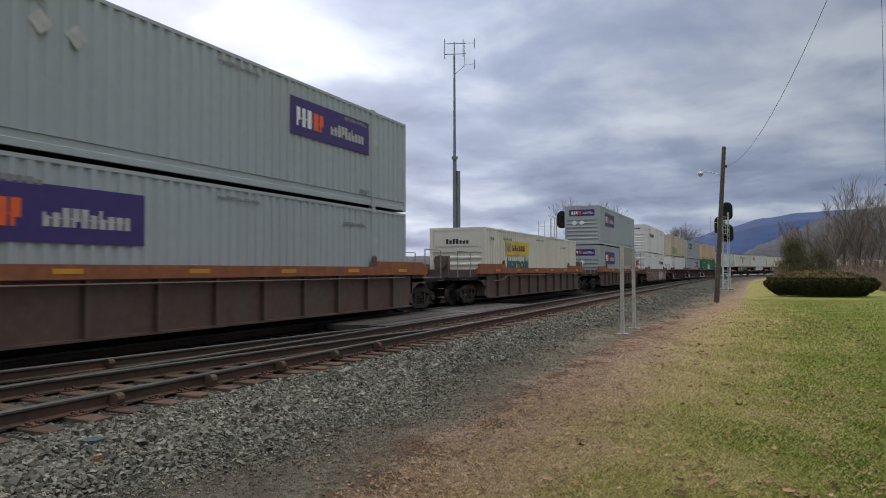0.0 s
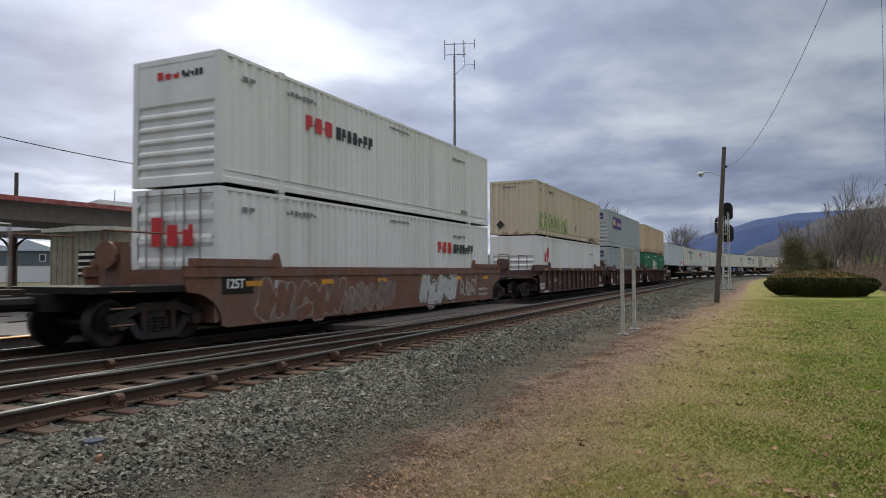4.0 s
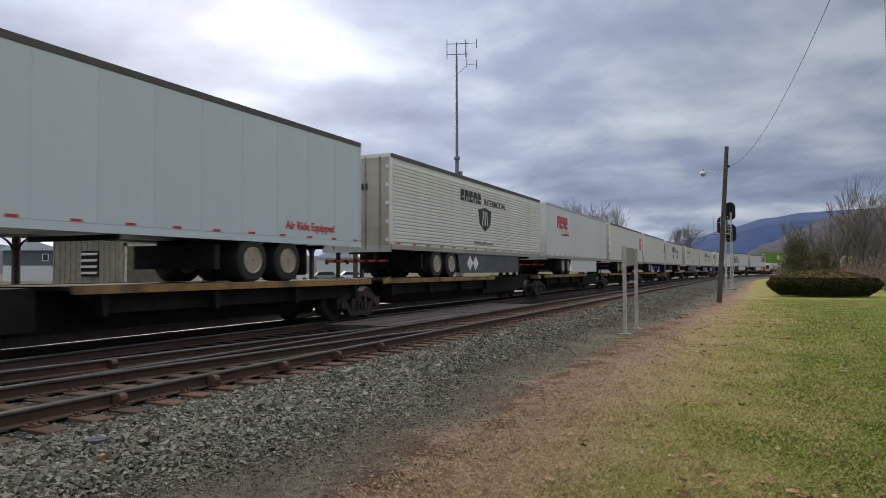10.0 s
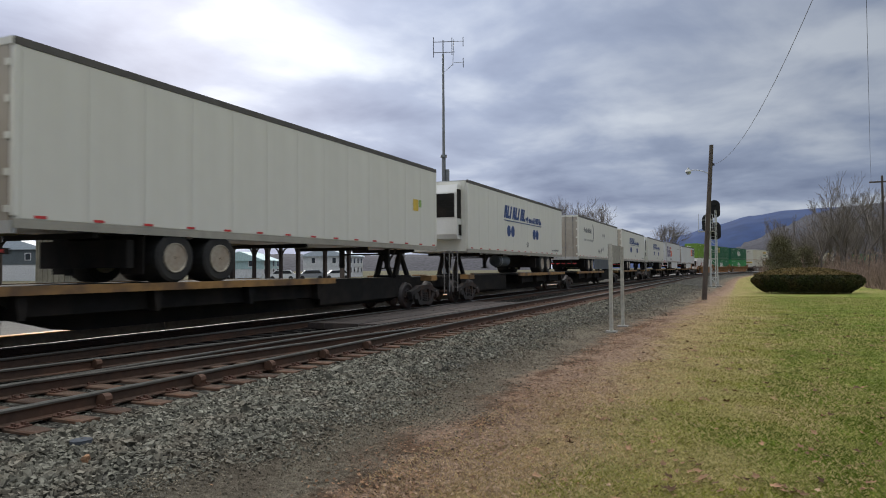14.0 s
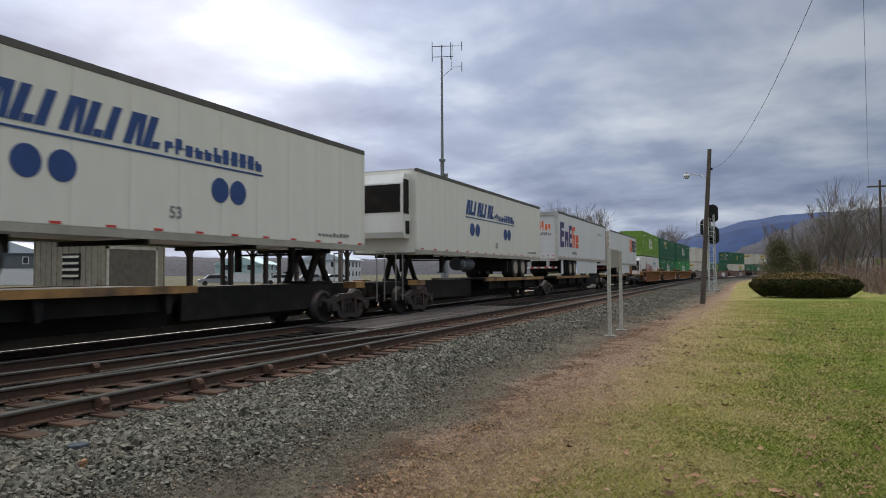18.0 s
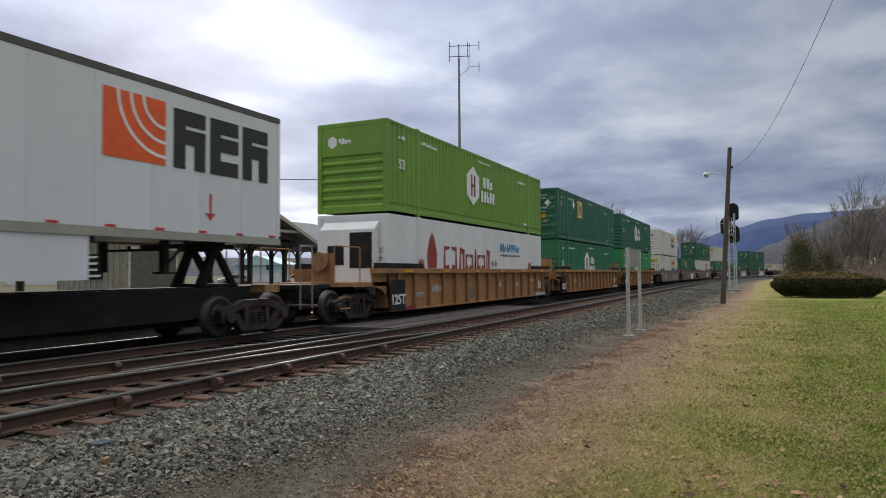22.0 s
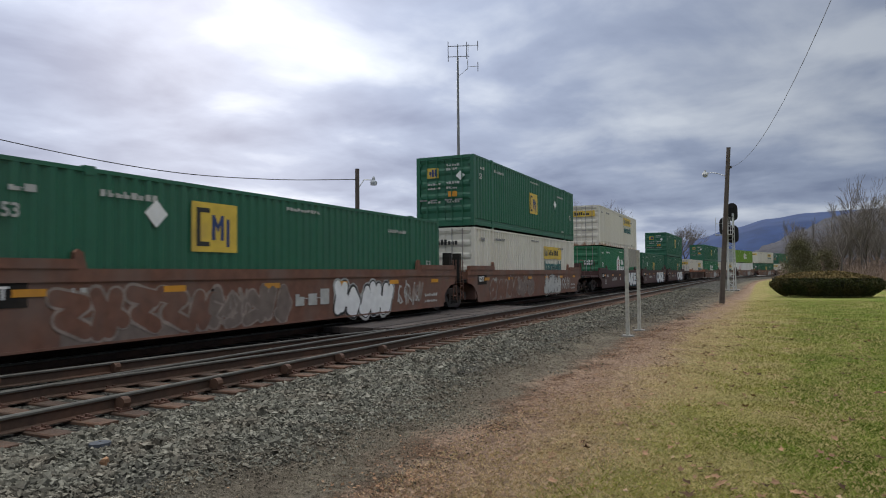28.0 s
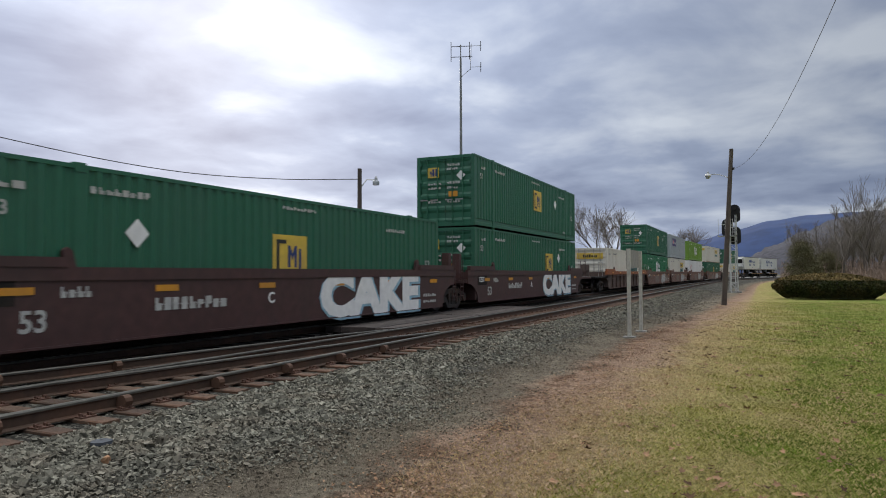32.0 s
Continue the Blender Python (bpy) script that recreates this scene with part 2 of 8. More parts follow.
# ---- building helpers ----
class Geo:
    """Collects vertices and faces for one mesh."""

    def __init__(self):
        self.v, self.f = [], []

    def add(self, verts, faces):
        n = len(self.v)
        self.v.extend(verts)
        self.f.extend([tuple(i + n for i in f) for f in faces])
        return self

    def box(self, x0, x1, y0, y1, z0, z1):
        return self.add([(x0, y0, z0), (x1, y0, z0), (x1, y1, z0), (x0, y1, z0), (x0, y0, z1), (x1, y0, z1), (x1, y1, z1), (x0, y1, z1)],
                        [(0, 3, 2, 1), (4, 5, 6, 7), (0, 1, 5, 4), (1, 2, 6, 5), (2, 3, 7, 6), (3, 0, 4, 7)])

    def slab(self, outline, axis, lo, hi):
        """A flat outline (two coordinates a point) with thickness along axis."""
        n = len(outline)
        put = {"x": lambda a, b, c: (c, a, b), "y": lambda a, b, c: (a, c, b), "z": lambda a, b, c: (a, b, c)}[axis]
        vs = [put(a, b, lo) for a, b in outline] + [put(a, b, hi) for a, b in outline]
        fs = [tuple(range(n))[::-1], tuple(range(n, 2 * n))] + [(i, (i + 1) % n, n + (i + 1) % n, n + i) for i in range(n)]
        return self.add(vs, fs)

    def rod(self, p, q, r, r2=None, n=8, caps=True):
        p, q = Vector(p), Vector(q)
        r2 = r if r2 is None else r2
        turn = (q - p).to_track_quat("Z", "Y")
        vs = []
        for c, rad in ((p, r), (q, r2)):
            for i in range(n):
                a = 2 * math.pi * i / n
                vs.append(tuple(c + turn @ Vector((math.cos(a) * rad, math.sin(a) * rad, 0))))
        fs = [(i, (i + 1) % n, n + (i + 1) % n, n + i) for i in range(n)]
        if caps:
            fs += [tuple(range(n))[::-1], tuple(range(n, 2 * n))]
        return self.add(vs, fs)

    def lathe(self, profile, axis="y", n=24, centre=(0, 0, 0)):
        """profile: (distance along the axis, radius) points, closed at both ends by small discs."""
        vs, fs, k = [], [], len(profile)
        for h, r in profile:
            for i in range(n):
                a = 2 * math.pi * i / n
                c, s = math.cos(a) * r, math.sin(a) * r
                p = (c, h, s) if axis == "y" else (c, s, h) if axis == "z" else (h, c, s)
                vs.append((p[0] + centre[0], p[1] + centre[1], p[2] + centre[2]))
        for j in range(k - 1):
            fs += [(j * n + i, j * n + (i + 1) % n, (j + 1) * n + (i + 1) % n, (j + 1) * n + i) for i in range(n)]
        fs += [tuple(range(n)), tuple(range((k - 1) * n, k * n))[::-1]]
        return self.add(vs, fs)

    def tube(self, pts, r, n=6):
        """A bent pipe of one piece through the points."""
        k = len(pts)
        base = len(self.v)
        for j, p in enumerate(pts):
            d = Vector(pts[min(j + 1, k - 1)]) - Vector(pts[max(j - 1, 0)])
            turn = d.to_track_quat("Z", "Y")
            for i in range(n):
                a = 2 * math.pi * i / n
                self.v.append(tuple(Vector(p) + turn @ Vector((math.cos(a) * r, math.sin(a) * r, 0))))
        for j in range(k - 1):
            self.f += [(base + j * n + i, base + j * n + (i + 1) % n, base + (j + 1) * n + (i + 1) % n, base + (j + 1) * n + i) for i in range(n)]
        self.f += [tuple(range(base, base + n))[::-1], tuple(range(base + (k - 1) * n, base + k * n))]
        return self

    def mesh(self, name, smooth=False):
        me = bpy.data.meshes.new(name)
        me.from_pydata(self.v, [], self.f)
        bm = bmesh.new()
        bm.from_mesh(me)
        bmesh.ops.recalc_face_normals(bm, faces=bm.faces)
        bm.to_mesh(me)
        bm.free()
        if smooth:
            me.shade_smooth()
        return me


def part(name, geo, material, parent, label="", smooth=False):
    """One mesh object under a thing or under a part."""
    me = geo if isinstance(geo, bpy.types.Mesh) else geo.mesh(name, smooth)
    if material and not me.materials:
        me.materials.append(material)
    ob = new(name, me)
    ob.parent = parent
    if label:
        ob["label"] = label
    return ob


def thing(name, label, category, group="", kind=""):
    return tagged(new(name), label, category, group, kind)


def again(ob, parent, x=0, y=0, z=0, rz=0):
    """Another piece on the same mesh."""
    o = new(ob.name.split(".")[0], ob.data)
    o.parent, o.matrix_basis = parent, pose(x, y, z, 0, 0, rz)
    return o


GLYPHS = {}


def text_mesh(body, bold=0.0):
    key = (body, bold)
    if key not in GLYPHS:
        cu = bpy.data.curves.new("lettering", "FONT")
        cu.body, cu.size, cu.extrude, cu.offset, cu.resolution_u = body, 1.0, 0.004, bold, 3
        ob = new("lettering", cu)
        me = bpy.data.meshes.new_from_object(ob.evaluated_get(bpy.context.evaluated_depsgraph_get()))
        bpy.data.objects.remove(ob)
        bpy.data.curves.remove(cu)
        GLYPHS[key] = me
    return GLYPHS[key]


def write(body, x, z, height, material, parent, y=-1.302, bold=0.02, wide=1.0, label="", front=False):
    """Lettering on the near side (or, front, on the leading end), its lower left corner at x, z."""
    me = text_mesh(body, bold).copy()
    me.transform(Matrix.Diagonal((height / 0.7 * wide, height / 0.7, 1, 1)))
    me.materials.clear()
    me.materials.append(material)
    ob = new("lettering", me)
    ob.parent = parent
    ob.matrix_basis = pose(y, -x, z, 90, 0, -90) if front else pose(x, y, z, 90, 0, 0)
    if label:
        ob["label"] = label
    return ob


def plate(x0, x1, z0, z1, material, parent, name="sign_panel", y=-1.300, t=0.004, label="", front=False):
    """A flat panel on the near side, or on the leading end at x = y."""
    g = Geo().box(y - t, y, x0, x1, z0, z1) if front else Geo().box(x0, x1, y - t, y, z0, z1)
    return part(name, g, material, parent, label)


def bars(x0, x1, z0, z1, n, material, parent, y=-1.301, front=False, seed=0, name="lettering"):
    """Unreadable or withheld writing: n plain bars in a row."""
    rnd, step, hh = random.Random(seed), (x1 - x0) / n, z1 - z0
    top, low = [], []
    for i in range(n):
        a = x0 + i * step
        b = a + rnd.uniform(0.62, 0.82) * step
        hi = z1 - hh * rnd.choice((0, 0, 0.28))
        m, cut = a + (b - a) * 0.45, rnd.choice((0, 1, 2, 3))
        neck = z0 + hh * 0.47
        top += [(a, neck), (a, hi)] + ([(m, hi), (m, z0 + hh * 0.55), (b, z0 + hh * 0.55)] if cut == 1 else [(b, hi)]) + [(b, neck)]
        low += [(a, neck - hh * 0.05), (a, z0)] + ([(m, z0), (m, z0 + hh * 0.32), (b, z0 + hh * 0.32)] if cut == 2 else [(b, z0)]) + [(b, neck - hh * 0.05)]
    g = Geo().slab(top + low[::-1], "x" if front else "y", y - 0.004, y)
    return part(name, g, material, parent)


# abstract stroke patterns for sprayed pieces: start and end of each stroke in a unit square
STROKES = (((0.05, 0.1, 0.35, 0.95), (0.35, 0.9, 0.55, 0.15), (0.55, 0.2, 0.95, 0.9)), ((0.1, 0.85, 0.9, 0.7), (0.85, 0.7, 0.3, 0.35), (0.25, 0.35, 0.95, 0.05)),
           ((0.15, 0.05, 0.3, 0.6), (0.3, 0.6, 0.1, 0.95), (0.5, 0.1, 0.75, 0.9), (0.75, 0.45, 0.98, 0.3)), ((0.1, 0.2, 0.5, 0.05), (0.5, 0.1, 0.9, 0.5), (0.85, 0.5, 0.55, 0.95), (0.3, 0.4, 0.4, 0.75)),
           ((0.05, 0.5, 0.45, 0.9), (0.45, 0.9, 0.9, 0.6), (0.2, 0.1, 0.8, 0.25)))


def throw_up(x, z, w, h, n, fill, edge, parent, y, seed, fat=0.30, halo=None):
    """Sprayed block lettering that cannot be read: n crooked shapes of fat overlapping strokes, each with an outline behind."""
    rnd = random.Random(seed)
    for k in range(n):
        g_edge, g_fill, g_halo = Geo(), Geo(), Geo()
        lw, lx = w / n * 1.06, x + w * k / n
        lean, tip, grow = rnd.uniform(-0.15, 0.25), rnd.uniform(-0.12, 0.12), rnd.uniform(0.85, 1.12)
        for j, (a, b, c, d) in enumerate(rnd.choice(STROKES)):
            p, q = Vector((lx + (a + lean * b) * lw * 0.8, z + b * h * 0.8 * grow + tip * h + 0.1 * h)), Vector((lx + (c + lean * d) * lw * 0.8, z + d * h * 0.8 * grow + tip * h + 0.1 * h))
            way = (q - p).normalized()
            side = Vector((-way.y, way.x))
            for g, r, d0 in ((g_halo, fat * h * 0.5 + 0.085, -0.002), (g_edge, fat * h * 0.5 + 0.045, 0.001), (g_fill, fat * h * 0.5, 0.004)):
                t0, t1 = r * rnd.uniform(0.85, 1.1), r * rnd.uniform(0.85, 1.1)
                bow = [math.pi * (0.5 + i / 6) for i in range(7)]
                o = [p + way * t0 * math.cos(a2) + side * t0 * math.sin(a2) for a2 in bow] + [q - way * t1 * math.cos(a2) - side * t1 * math.sin(a2) for a2 in bow]
                e = 0.0003 * j + 0.0008 * (k % 2)
                g.slab([tuple(v) for v in o], "y", y - d0 - e - 0.002, y - d0 - e + 0.002)
        rim = part("graffiti", g_edge, edge, parent)
        part("graffiti_fill", g_fill, fill, rim)
        if halo:
            part("graffiti_halo", g_halo, halo, rim)


def loop_tag(x, z, w, h, n, ink, parent, y, seed, thick=0.05):
    """A thin sprayed tag of loops and crossing strokes, one mesh a sign."""
    rnd = random.Random(seed)
    for k in range(n):
        g, lx, lw = Geo(), x + w * k / n, w / n * 0.95
        lines = []
        cx, cz, rx, rz = lx + lw * rnd.uniform(0.40, 0.6), z + h * rnd.uniform(0.45, 0.65), lw * rnd.uniform(0.28, 0.42), h * rnd.uniform(0.22, 0.38)
        turn = rnd.uniform(0, 6.28)
        lines.append([(cx + rx * math.cos(turn + a * 0.5), cz + rz * math.sin(turn + a * 0.5)) for a in range(rnd.randint(9, 13))])
        lines.append([(lx + lw * rnd.uniform(0.05, 0.3), z + h * rnd.uniform(0.0, 0.2)), (lx + lw * rnd.uniform(0.2, 0.5), z + h * rnd.uniform(0.85, 1.1))])
        lines.append([(lx + lw * rnd.uniform(0.3, 0.5), z + h * 0.5), (lx + lw * rnd.uniform(0.8, 1.1), z + h * rnd.uniform(0.0, 0.15))])
        for m, line in enumerate(lines):
            for j, (p, q) in enumerate(zip(line, line[1:])):
                p, q = Vector(p), Vector(q)
                way = (q - p).normalized()
                side, t = Vector((-way.y, way.x)), thick * rnd.uniform(0.8, 1.2)
                o = [p - way * t * 0.7 + side * t * 0.6, p + side * t, q + side * t, q + way * t * 0.7 + side * t * 0.6, q + way * t * 0.7 - side * t * 0.6, q - side * t, p - side * t, p - way * t * 0.7 - side * t * 0.6]
                e = 0.0004 * (j % 3) + 0.0012 * m
                g.slab([tuple(v) for v in o], "y", y - e - 0.002, y - e + 0.002)
        part("graffiti", g, ink, parent)


def diamond(x, z, r, material, parent, y=-1.302, front=False):
    o = [(x - r, z), (x, z - r), (x + r, z), (x, z + r)]
    g = Geo().slab(o, "x" if front else "y", y - 0.004, y)
    return part("placard", g, material, parent)


def squiggle(x, z, w, h, material, parent, y, seed, turns=4, thick=0.05):
    """A thin sprayed tag: crooked strokes of one colour."""
    throw_up(x, z, w, h, turns, material, material, parent, y, seed, fat=thick)



# ---- the line of the track: straight, then a spiral into a long right-hand curve ----
TRACK_Y = 11.70
NEAR_GAP = 4.05
STRAIGHT, SPIRAL, RADIUS = 70.0, 74.2, 403.0
_pts = [(0.0, 0.0, 0.0)]
for _i in range(1800):
    _x, _y, _h = _pts[-1]
    _k = min(max((_i * 0.5 - STRAIGHT) / SPIRAL, 0), 1) / RADIUS
    _pts.append((_x + 0.5 * math.cos(_h), _y + 0.5 * math.sin(_h), _h - 0.5 * _k))


def along(l, off=0.0):
    """Place and heading on the main track, l metres along it from abreast of the camera; off: metres to the left of it."""
    if l <= 0:
        return l, TRACK_Y + off, 0.0
    i = min(int(l * 2), len(_pts) - 2)
    u = l * 2 - i
    a, b = _pts[i], _pts[i + 1]
    x, y, h = (a[k] + (b[k] - a[k]) * u for k in range(3))
    return x - math.sin(h) * off, TRACK_Y + y + math.cos(h) * off, h


def stations(l0, l1):
    """Distances along the track, finer on the curve."""
    out, l = [], l0
    while l < l1:
        out.append(l)
        l += 40 if l < -40 else 10 if l < STRAIGHT else 5
    return out + [l1]


def sweep(profile, l0, l1, off, closed=True):
    """A cross-section (off, z) drawn along the track."""
    g, n, ss = Geo(), len(profile), stations(l0, l1)
    for l in ss:
        for o, z in profile:
            x, y, _ = along(l, off + o)
            g.v.append((x, y, z))
    for j in range(len(ss) - 1):
        for i in range(n if closed else n - 1):
            a, b = j * n + i, j * n + (i + 1) % n
            g.f.append((a, b, b + n, a + n))
    return g


RAIL = [(-0.07, -0.17), (0.07, -0.17), (0.07, -0.158), (0.012, -0.14), (0.012, -0.05), (0.035, -0.035), (0.036, -0.008), (0.028, 0.0),
        (-0.028, 0.0), (-0.036, -0.008), (-0.035, -0.035), (-0.012, -0.05), (-0.012, -0.14), (-0.07, -0.158)]
RAILRUST = mat("rusty rail web", (0.067, 0.040, 0.026), 0.75, 0.2, dirt=(0.134, 0.060, 0.032), dirt_amount=0.6, scale=14)
RAILTOP = mat("worn rail head", (0.115, 0.112, 0.098), 0.42, 0.45, dirt=(0.05, 0.040, 0.032), dirt_amount=0.6, dirt_scale=0.5)
HEAD = [(-0.037, -0.030), (0.037, -0.030), (0.0385, -0.008), (0.030, 0.004), (-0.030, 0.004), (-0.0385, -0.008)]
# main-line ties: the timber darkened by the train's shade, held in its colour
SHADETIE = mat("oil-black tie timber", (0.020, 0.016, 0.013), 0.8, dirt=(0.035, 0.024, 0.018), dirt_amount=0.6, scale=14, per_piece=0.3, bump=0.4)
TIE = mat("weathered tie timber", (0.077, 0.046, 0.029), 0.9, dirt=(0.143, 0.062, 0.031), dirt_amount=0.8, scale=14, dirt_scale=3, per_piece=0.35, bump=0.5)
PLATE = mat("rusty tie plate", (0.115, 0.055, 0.035), 0.8, 0.2, dirt=(0.058, 0.038, 0.030), scale=20)
PLANK = mat("dark crossing planks", (0.055, 0.043, 0.038), 0.8, dirt=(0.10, 0.075, 0.06), dirt_amount=0.6, scale=12, per_piece=0.25, bump=0.4)


# ---- ground: one sheet to the horizon ----
def ground_height(x, y):
    """Height of the open ground: track bed, a fall to the lawn, the lawn's rise to the right and the valley beyond."""
    side = y - (along(x)[1] - TRACK_Y) if 0 < x < 420 else y
    t = min(max((side - 3.2) / 2.6, 0), 1)
    z = -0.34 + 0.13 * t * t * (3 - 2 * t)
    if side > 15.5:
        z += 0.0
    if side < -2:
        z += min(0.0011 * (-2 - side) ** 2, 2.2) * min(max((x - 10) / 30, 0), 1)
    return z


def earth_material():
    """Bands that run along the track: coarse ballast, fine cinders, leaf-strewn dirt, dry grass, green lawn."""
    m = bpy.data.materials.new("ground")
    m.use_nodes = True
    nt = m.node_tree
    nt.nodes.clear()
    N, L = nt.nodes.new, nt.links.new
    out, b = N("ShaderNodeOutputMaterial"), N("ShaderNodeBsdfPrincipled")
    L(b.outputs[0], out.inputs[0])
    b.inputs["Roughness"].default_value = 0.95
    b.inputs["Specular IOR Level"].default_value = 0.05
    at = N("ShaderNodeAttribute")
    at.attribute_name = "side"
    pos = N("ShaderNodeNewGeometry").outputs["Position"]

    def noise_node(s, d, rough=0.5):
        n = N("ShaderNodeTexNoise")
        n.inputs["Scale"].default_value, n.inputs["Detail"].default_value, n.inputs["Roughness"].default_value = s, d, rough
        L(pos, n.inputs["Vector"])
        return n.outputs["Fac"]

    def m2(op, a, c):
        n = N("ShaderNodeMath")
        n.operation = op
        for i, v in enumerate((a, c)):
            if isinstance(v, (int, float)):
                n.inputs[i].default_value = v
            else:
                L(v, n.inputs[i])
        return n.outputs[0]

    def ramp(fac, stops):
        r = N("ShaderNodeValToRGB")
        e = r.color_ramp.elements
        e[0].position, e[0].color = stops[0][0], (*stops[0][1], 1)
        e[1].position, e[1].color = stops[-1][0], (*stops[-1][1], 1)
        for p, c in stops[1:-1]:
            e.new(p).color = (*c, 1)
        L(fac, r.inputs[0])
        return r.outputs[0]

    def mix(fac, a, c):
        x = N("ShaderNodeMix")
        x.data_type = "RGBA"
        L(fac, x.inputs[0])
        L(a, x.inputs[6])
        L(c, x.inputs[7])
        return x.outputs[2]

    wob = m2("ADD", at.outputs["Fac"], m2("MULTIPLY", m2("SUBTRACT", noise_node(0.9, 6, 0.6), 0.5), 1.5))
    fine, mid, coarse = noise_node(90, 5, 0.75), noise_node(14, 5, 0.6), noise_node(0.6, 5, 0.6)
    grain = m2("ADD", m2("MULTIPLY", fine, 0.6), m2("MULTIPLY", mid, 0.4))
    vor = N("ShaderNodeTexVoronoi")
    vor.inputs["Scale"].default_value = 26
    L(pos, vor.inputs["Vector"])
    # darkened to stand for the shaded gaps between the loose stones
    stone = ramp(vor.outputs["Color"], [(0.1, (0.011, 0.011, 0.010)), (0.55, (0.057, 0.054, 0.046)), (0.9, (0.176, 0.168, 0.143))])
    cinder = ramp(grain, [(0.34, (0.052, 0.044, 0.032)), (0.5, (0.150, 0.130, 0.098)), (0.66, (0.282, 0.248, 0.188))])
    soot = ramp(grain, [(0.34, (0.040, 0.032, 0.024)), (0.66, (0.167, 0.141, 0.108))])
    duff = ramp(grain, [(0.36, (0.029, 0.017, 0.011)), (0.5, (0.104, 0.062, 0.040)), (0.64, (0.247, 0.150, 0.094))])
    leafdirt = ramp(grain, [(0.36, (0.073, 0.049, 0.036)), (0.5, (0.242, 0.166, 0.119)), (0.64, (0.438, 0.312, 0.226))])
    dry = ramp(grain, [(0.36, (0.099, 0.074, 0.033)), (0.5, (0.297, 0.228, 0.107)), (0.64, (0.499, 0.396, 0.200))])
    olive = ramp(grain, [(0.36, (0.065, 0.070, 0.017)), (0.5, (0.198, 0.192, 0.052)), (0.64, (0.376, 0.337, 0.131))])
    lawn = ramp(grain, [(0.36, (0.040, 0.070, 0.012)), (0.5, (0.123, 0.170, 0.031)), (0.64, (0.254, 0.279, 0.078))])

    def band(lo, hi):
        return ramp(m2("DIVIDE", m2("SUBTRACT", wob, lo), hi - lo), [(0.0, (0, 0, 0)), (1.0, (1, 1, 1))])

    blotch = m2("ADD", m2("MULTIPLY", coarse, 0.55), m2("MULTIPLY", noise_node(2.3, 5), 0.45))
    patch = ramp(blotch, [(0.42, (0, 0, 0)), (0.60, (1, 1, 1))])
    c = mix(patch, lawn, olive)
    c = mix(ramp(noise_node(0.16, 3), [(0.48, (0, 0, 0)), (0.66, (0.75, 0.75, 0.75))]), c, mix(patch, olive, dry))
    c = mix(band(-2.4, -0.1), c, mix(patch, olive, dry))
    c = mix(band(-0.1, 1.3), c, mix(patch, dry, olive))
    c = mix(band(0.9, 1.9), c, mix(patch, dry, leafdirt))
    c = mix(band(1.7, 2.4), c, leafdirt)
    c = mix(band(2.35, 2.8), c, mix(ramp(noise_node(1.6, 5, 0.65), [(0.45, (0, 0, 0)), (0.56, (1, 1, 1))]), leafdirt, duff))
    c = mix(band(2.9, 3.4), c, mix(patch, cinder, soot))
    c = mix(band(3.9, 4.7), c, stone)
    # near-black bed of the main line: the shade under the train, put into colour
    bed_shade = ramp(fine, [(0.3, (0.006, 0.0055, 0.005)), (0.7, (0.026, 0.023, 0.02))])
    c = mix(band(9.6, 10.2), c, bed_shade)
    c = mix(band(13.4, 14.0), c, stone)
    far = mix(band(17.0, 18.0), c, ramp(mid, [(0.3, (0.12, 0.115, 0.11)), (0.7, (0.19, 0.185, 0.175))]))
    far = mix(band(40.0, 50.0), far, ramp(grain, [(0.3, (0.05, 0.048, 0.03)), (0.7, (0.17, 0.155, 0.10))]))
    L(far, b.inputs["Base Color"])
    bp = N("ShaderNodeBump")
    bp.inputs["Strength"].default_value, bp.inputs["Distance"].default_value = 0.8, 0.03
    L(m2("ADD", fine, m2("MULTIPLY", vor.outputs["Distance"], 0.6)), bp.inputs["Height"])
    L(bp.outputs[0], b.inputs["Normal"])
    return m


def make_ground():
    xs = [-1500, -600, -200, -60, -20] + [i * 1.0 for i in range(-8, 60)] + [i * 5.0 for i in range(12, 84)] + [450, 520, 700, 1000, 1500, 2500]
    offs = [-1500, -700, -300, -150, -90, -60, -45, -35, -28] + [-24 + i * 2 for i in range(11)] + [-2 + 0.4 * i for i in range(30)] + [11, 14, 18, 25, 35, 50, 80, 140, 250, 500, 900, 1600]
    g, sides = Geo(), []
    for x in xs:
        bend = along(x)[1] - TRACK_Y if x > 0 else 0.0
        bend = max(bend, -160)
        for o in offs:
            y = o + bend
            g.v.append((x, y, ground_height(x, y)))
            # farther on, the gravel reaches closer to the lawn
            sides.append(o + (0.9 * min(max((x - 20) / 14, 0), 1) + 0.6 * min(max((x - 40) / 25, 0), 1)) * (1 if 0.6 < o < 6 else 0))
    n = len(offs)
    for i in range(len(xs) - 1):
        for j in range(n - 1):
            g.f.append((i * n + j, (i + 1) * n + j, (i + 1) * n + j + 1, i * n + j + 1))
    me = bpy.data.meshes.new("ground")
    me.from_pydata(g.v, [], g.f)
    me.attributes.new("side", "FLOAT", "POINT").data.foreach_set("value", sides)
    me.materials.append(earth_material())
    me.shade_smooth()
    tagged(new("ground", me), "gravel track bed falling to a dry and green lawn", "ground", kind="structure")


make_ground()


def make_track(name, off, label):
    t = thing(name, label, "railway track", kind="structure")
    for side in (-0.755, 0.755):
        r = part("rail", sweep(RAIL, -560, 800, off + side), RAILRUST, t)
        part("rail_head", sweep(HEAD, -560, 800, off + side), RAILTOP, r, "worn grey running surface")
    return t


main_track = make_track("main_track", 0.0, "rusty steel rails of the main line on timber ties")
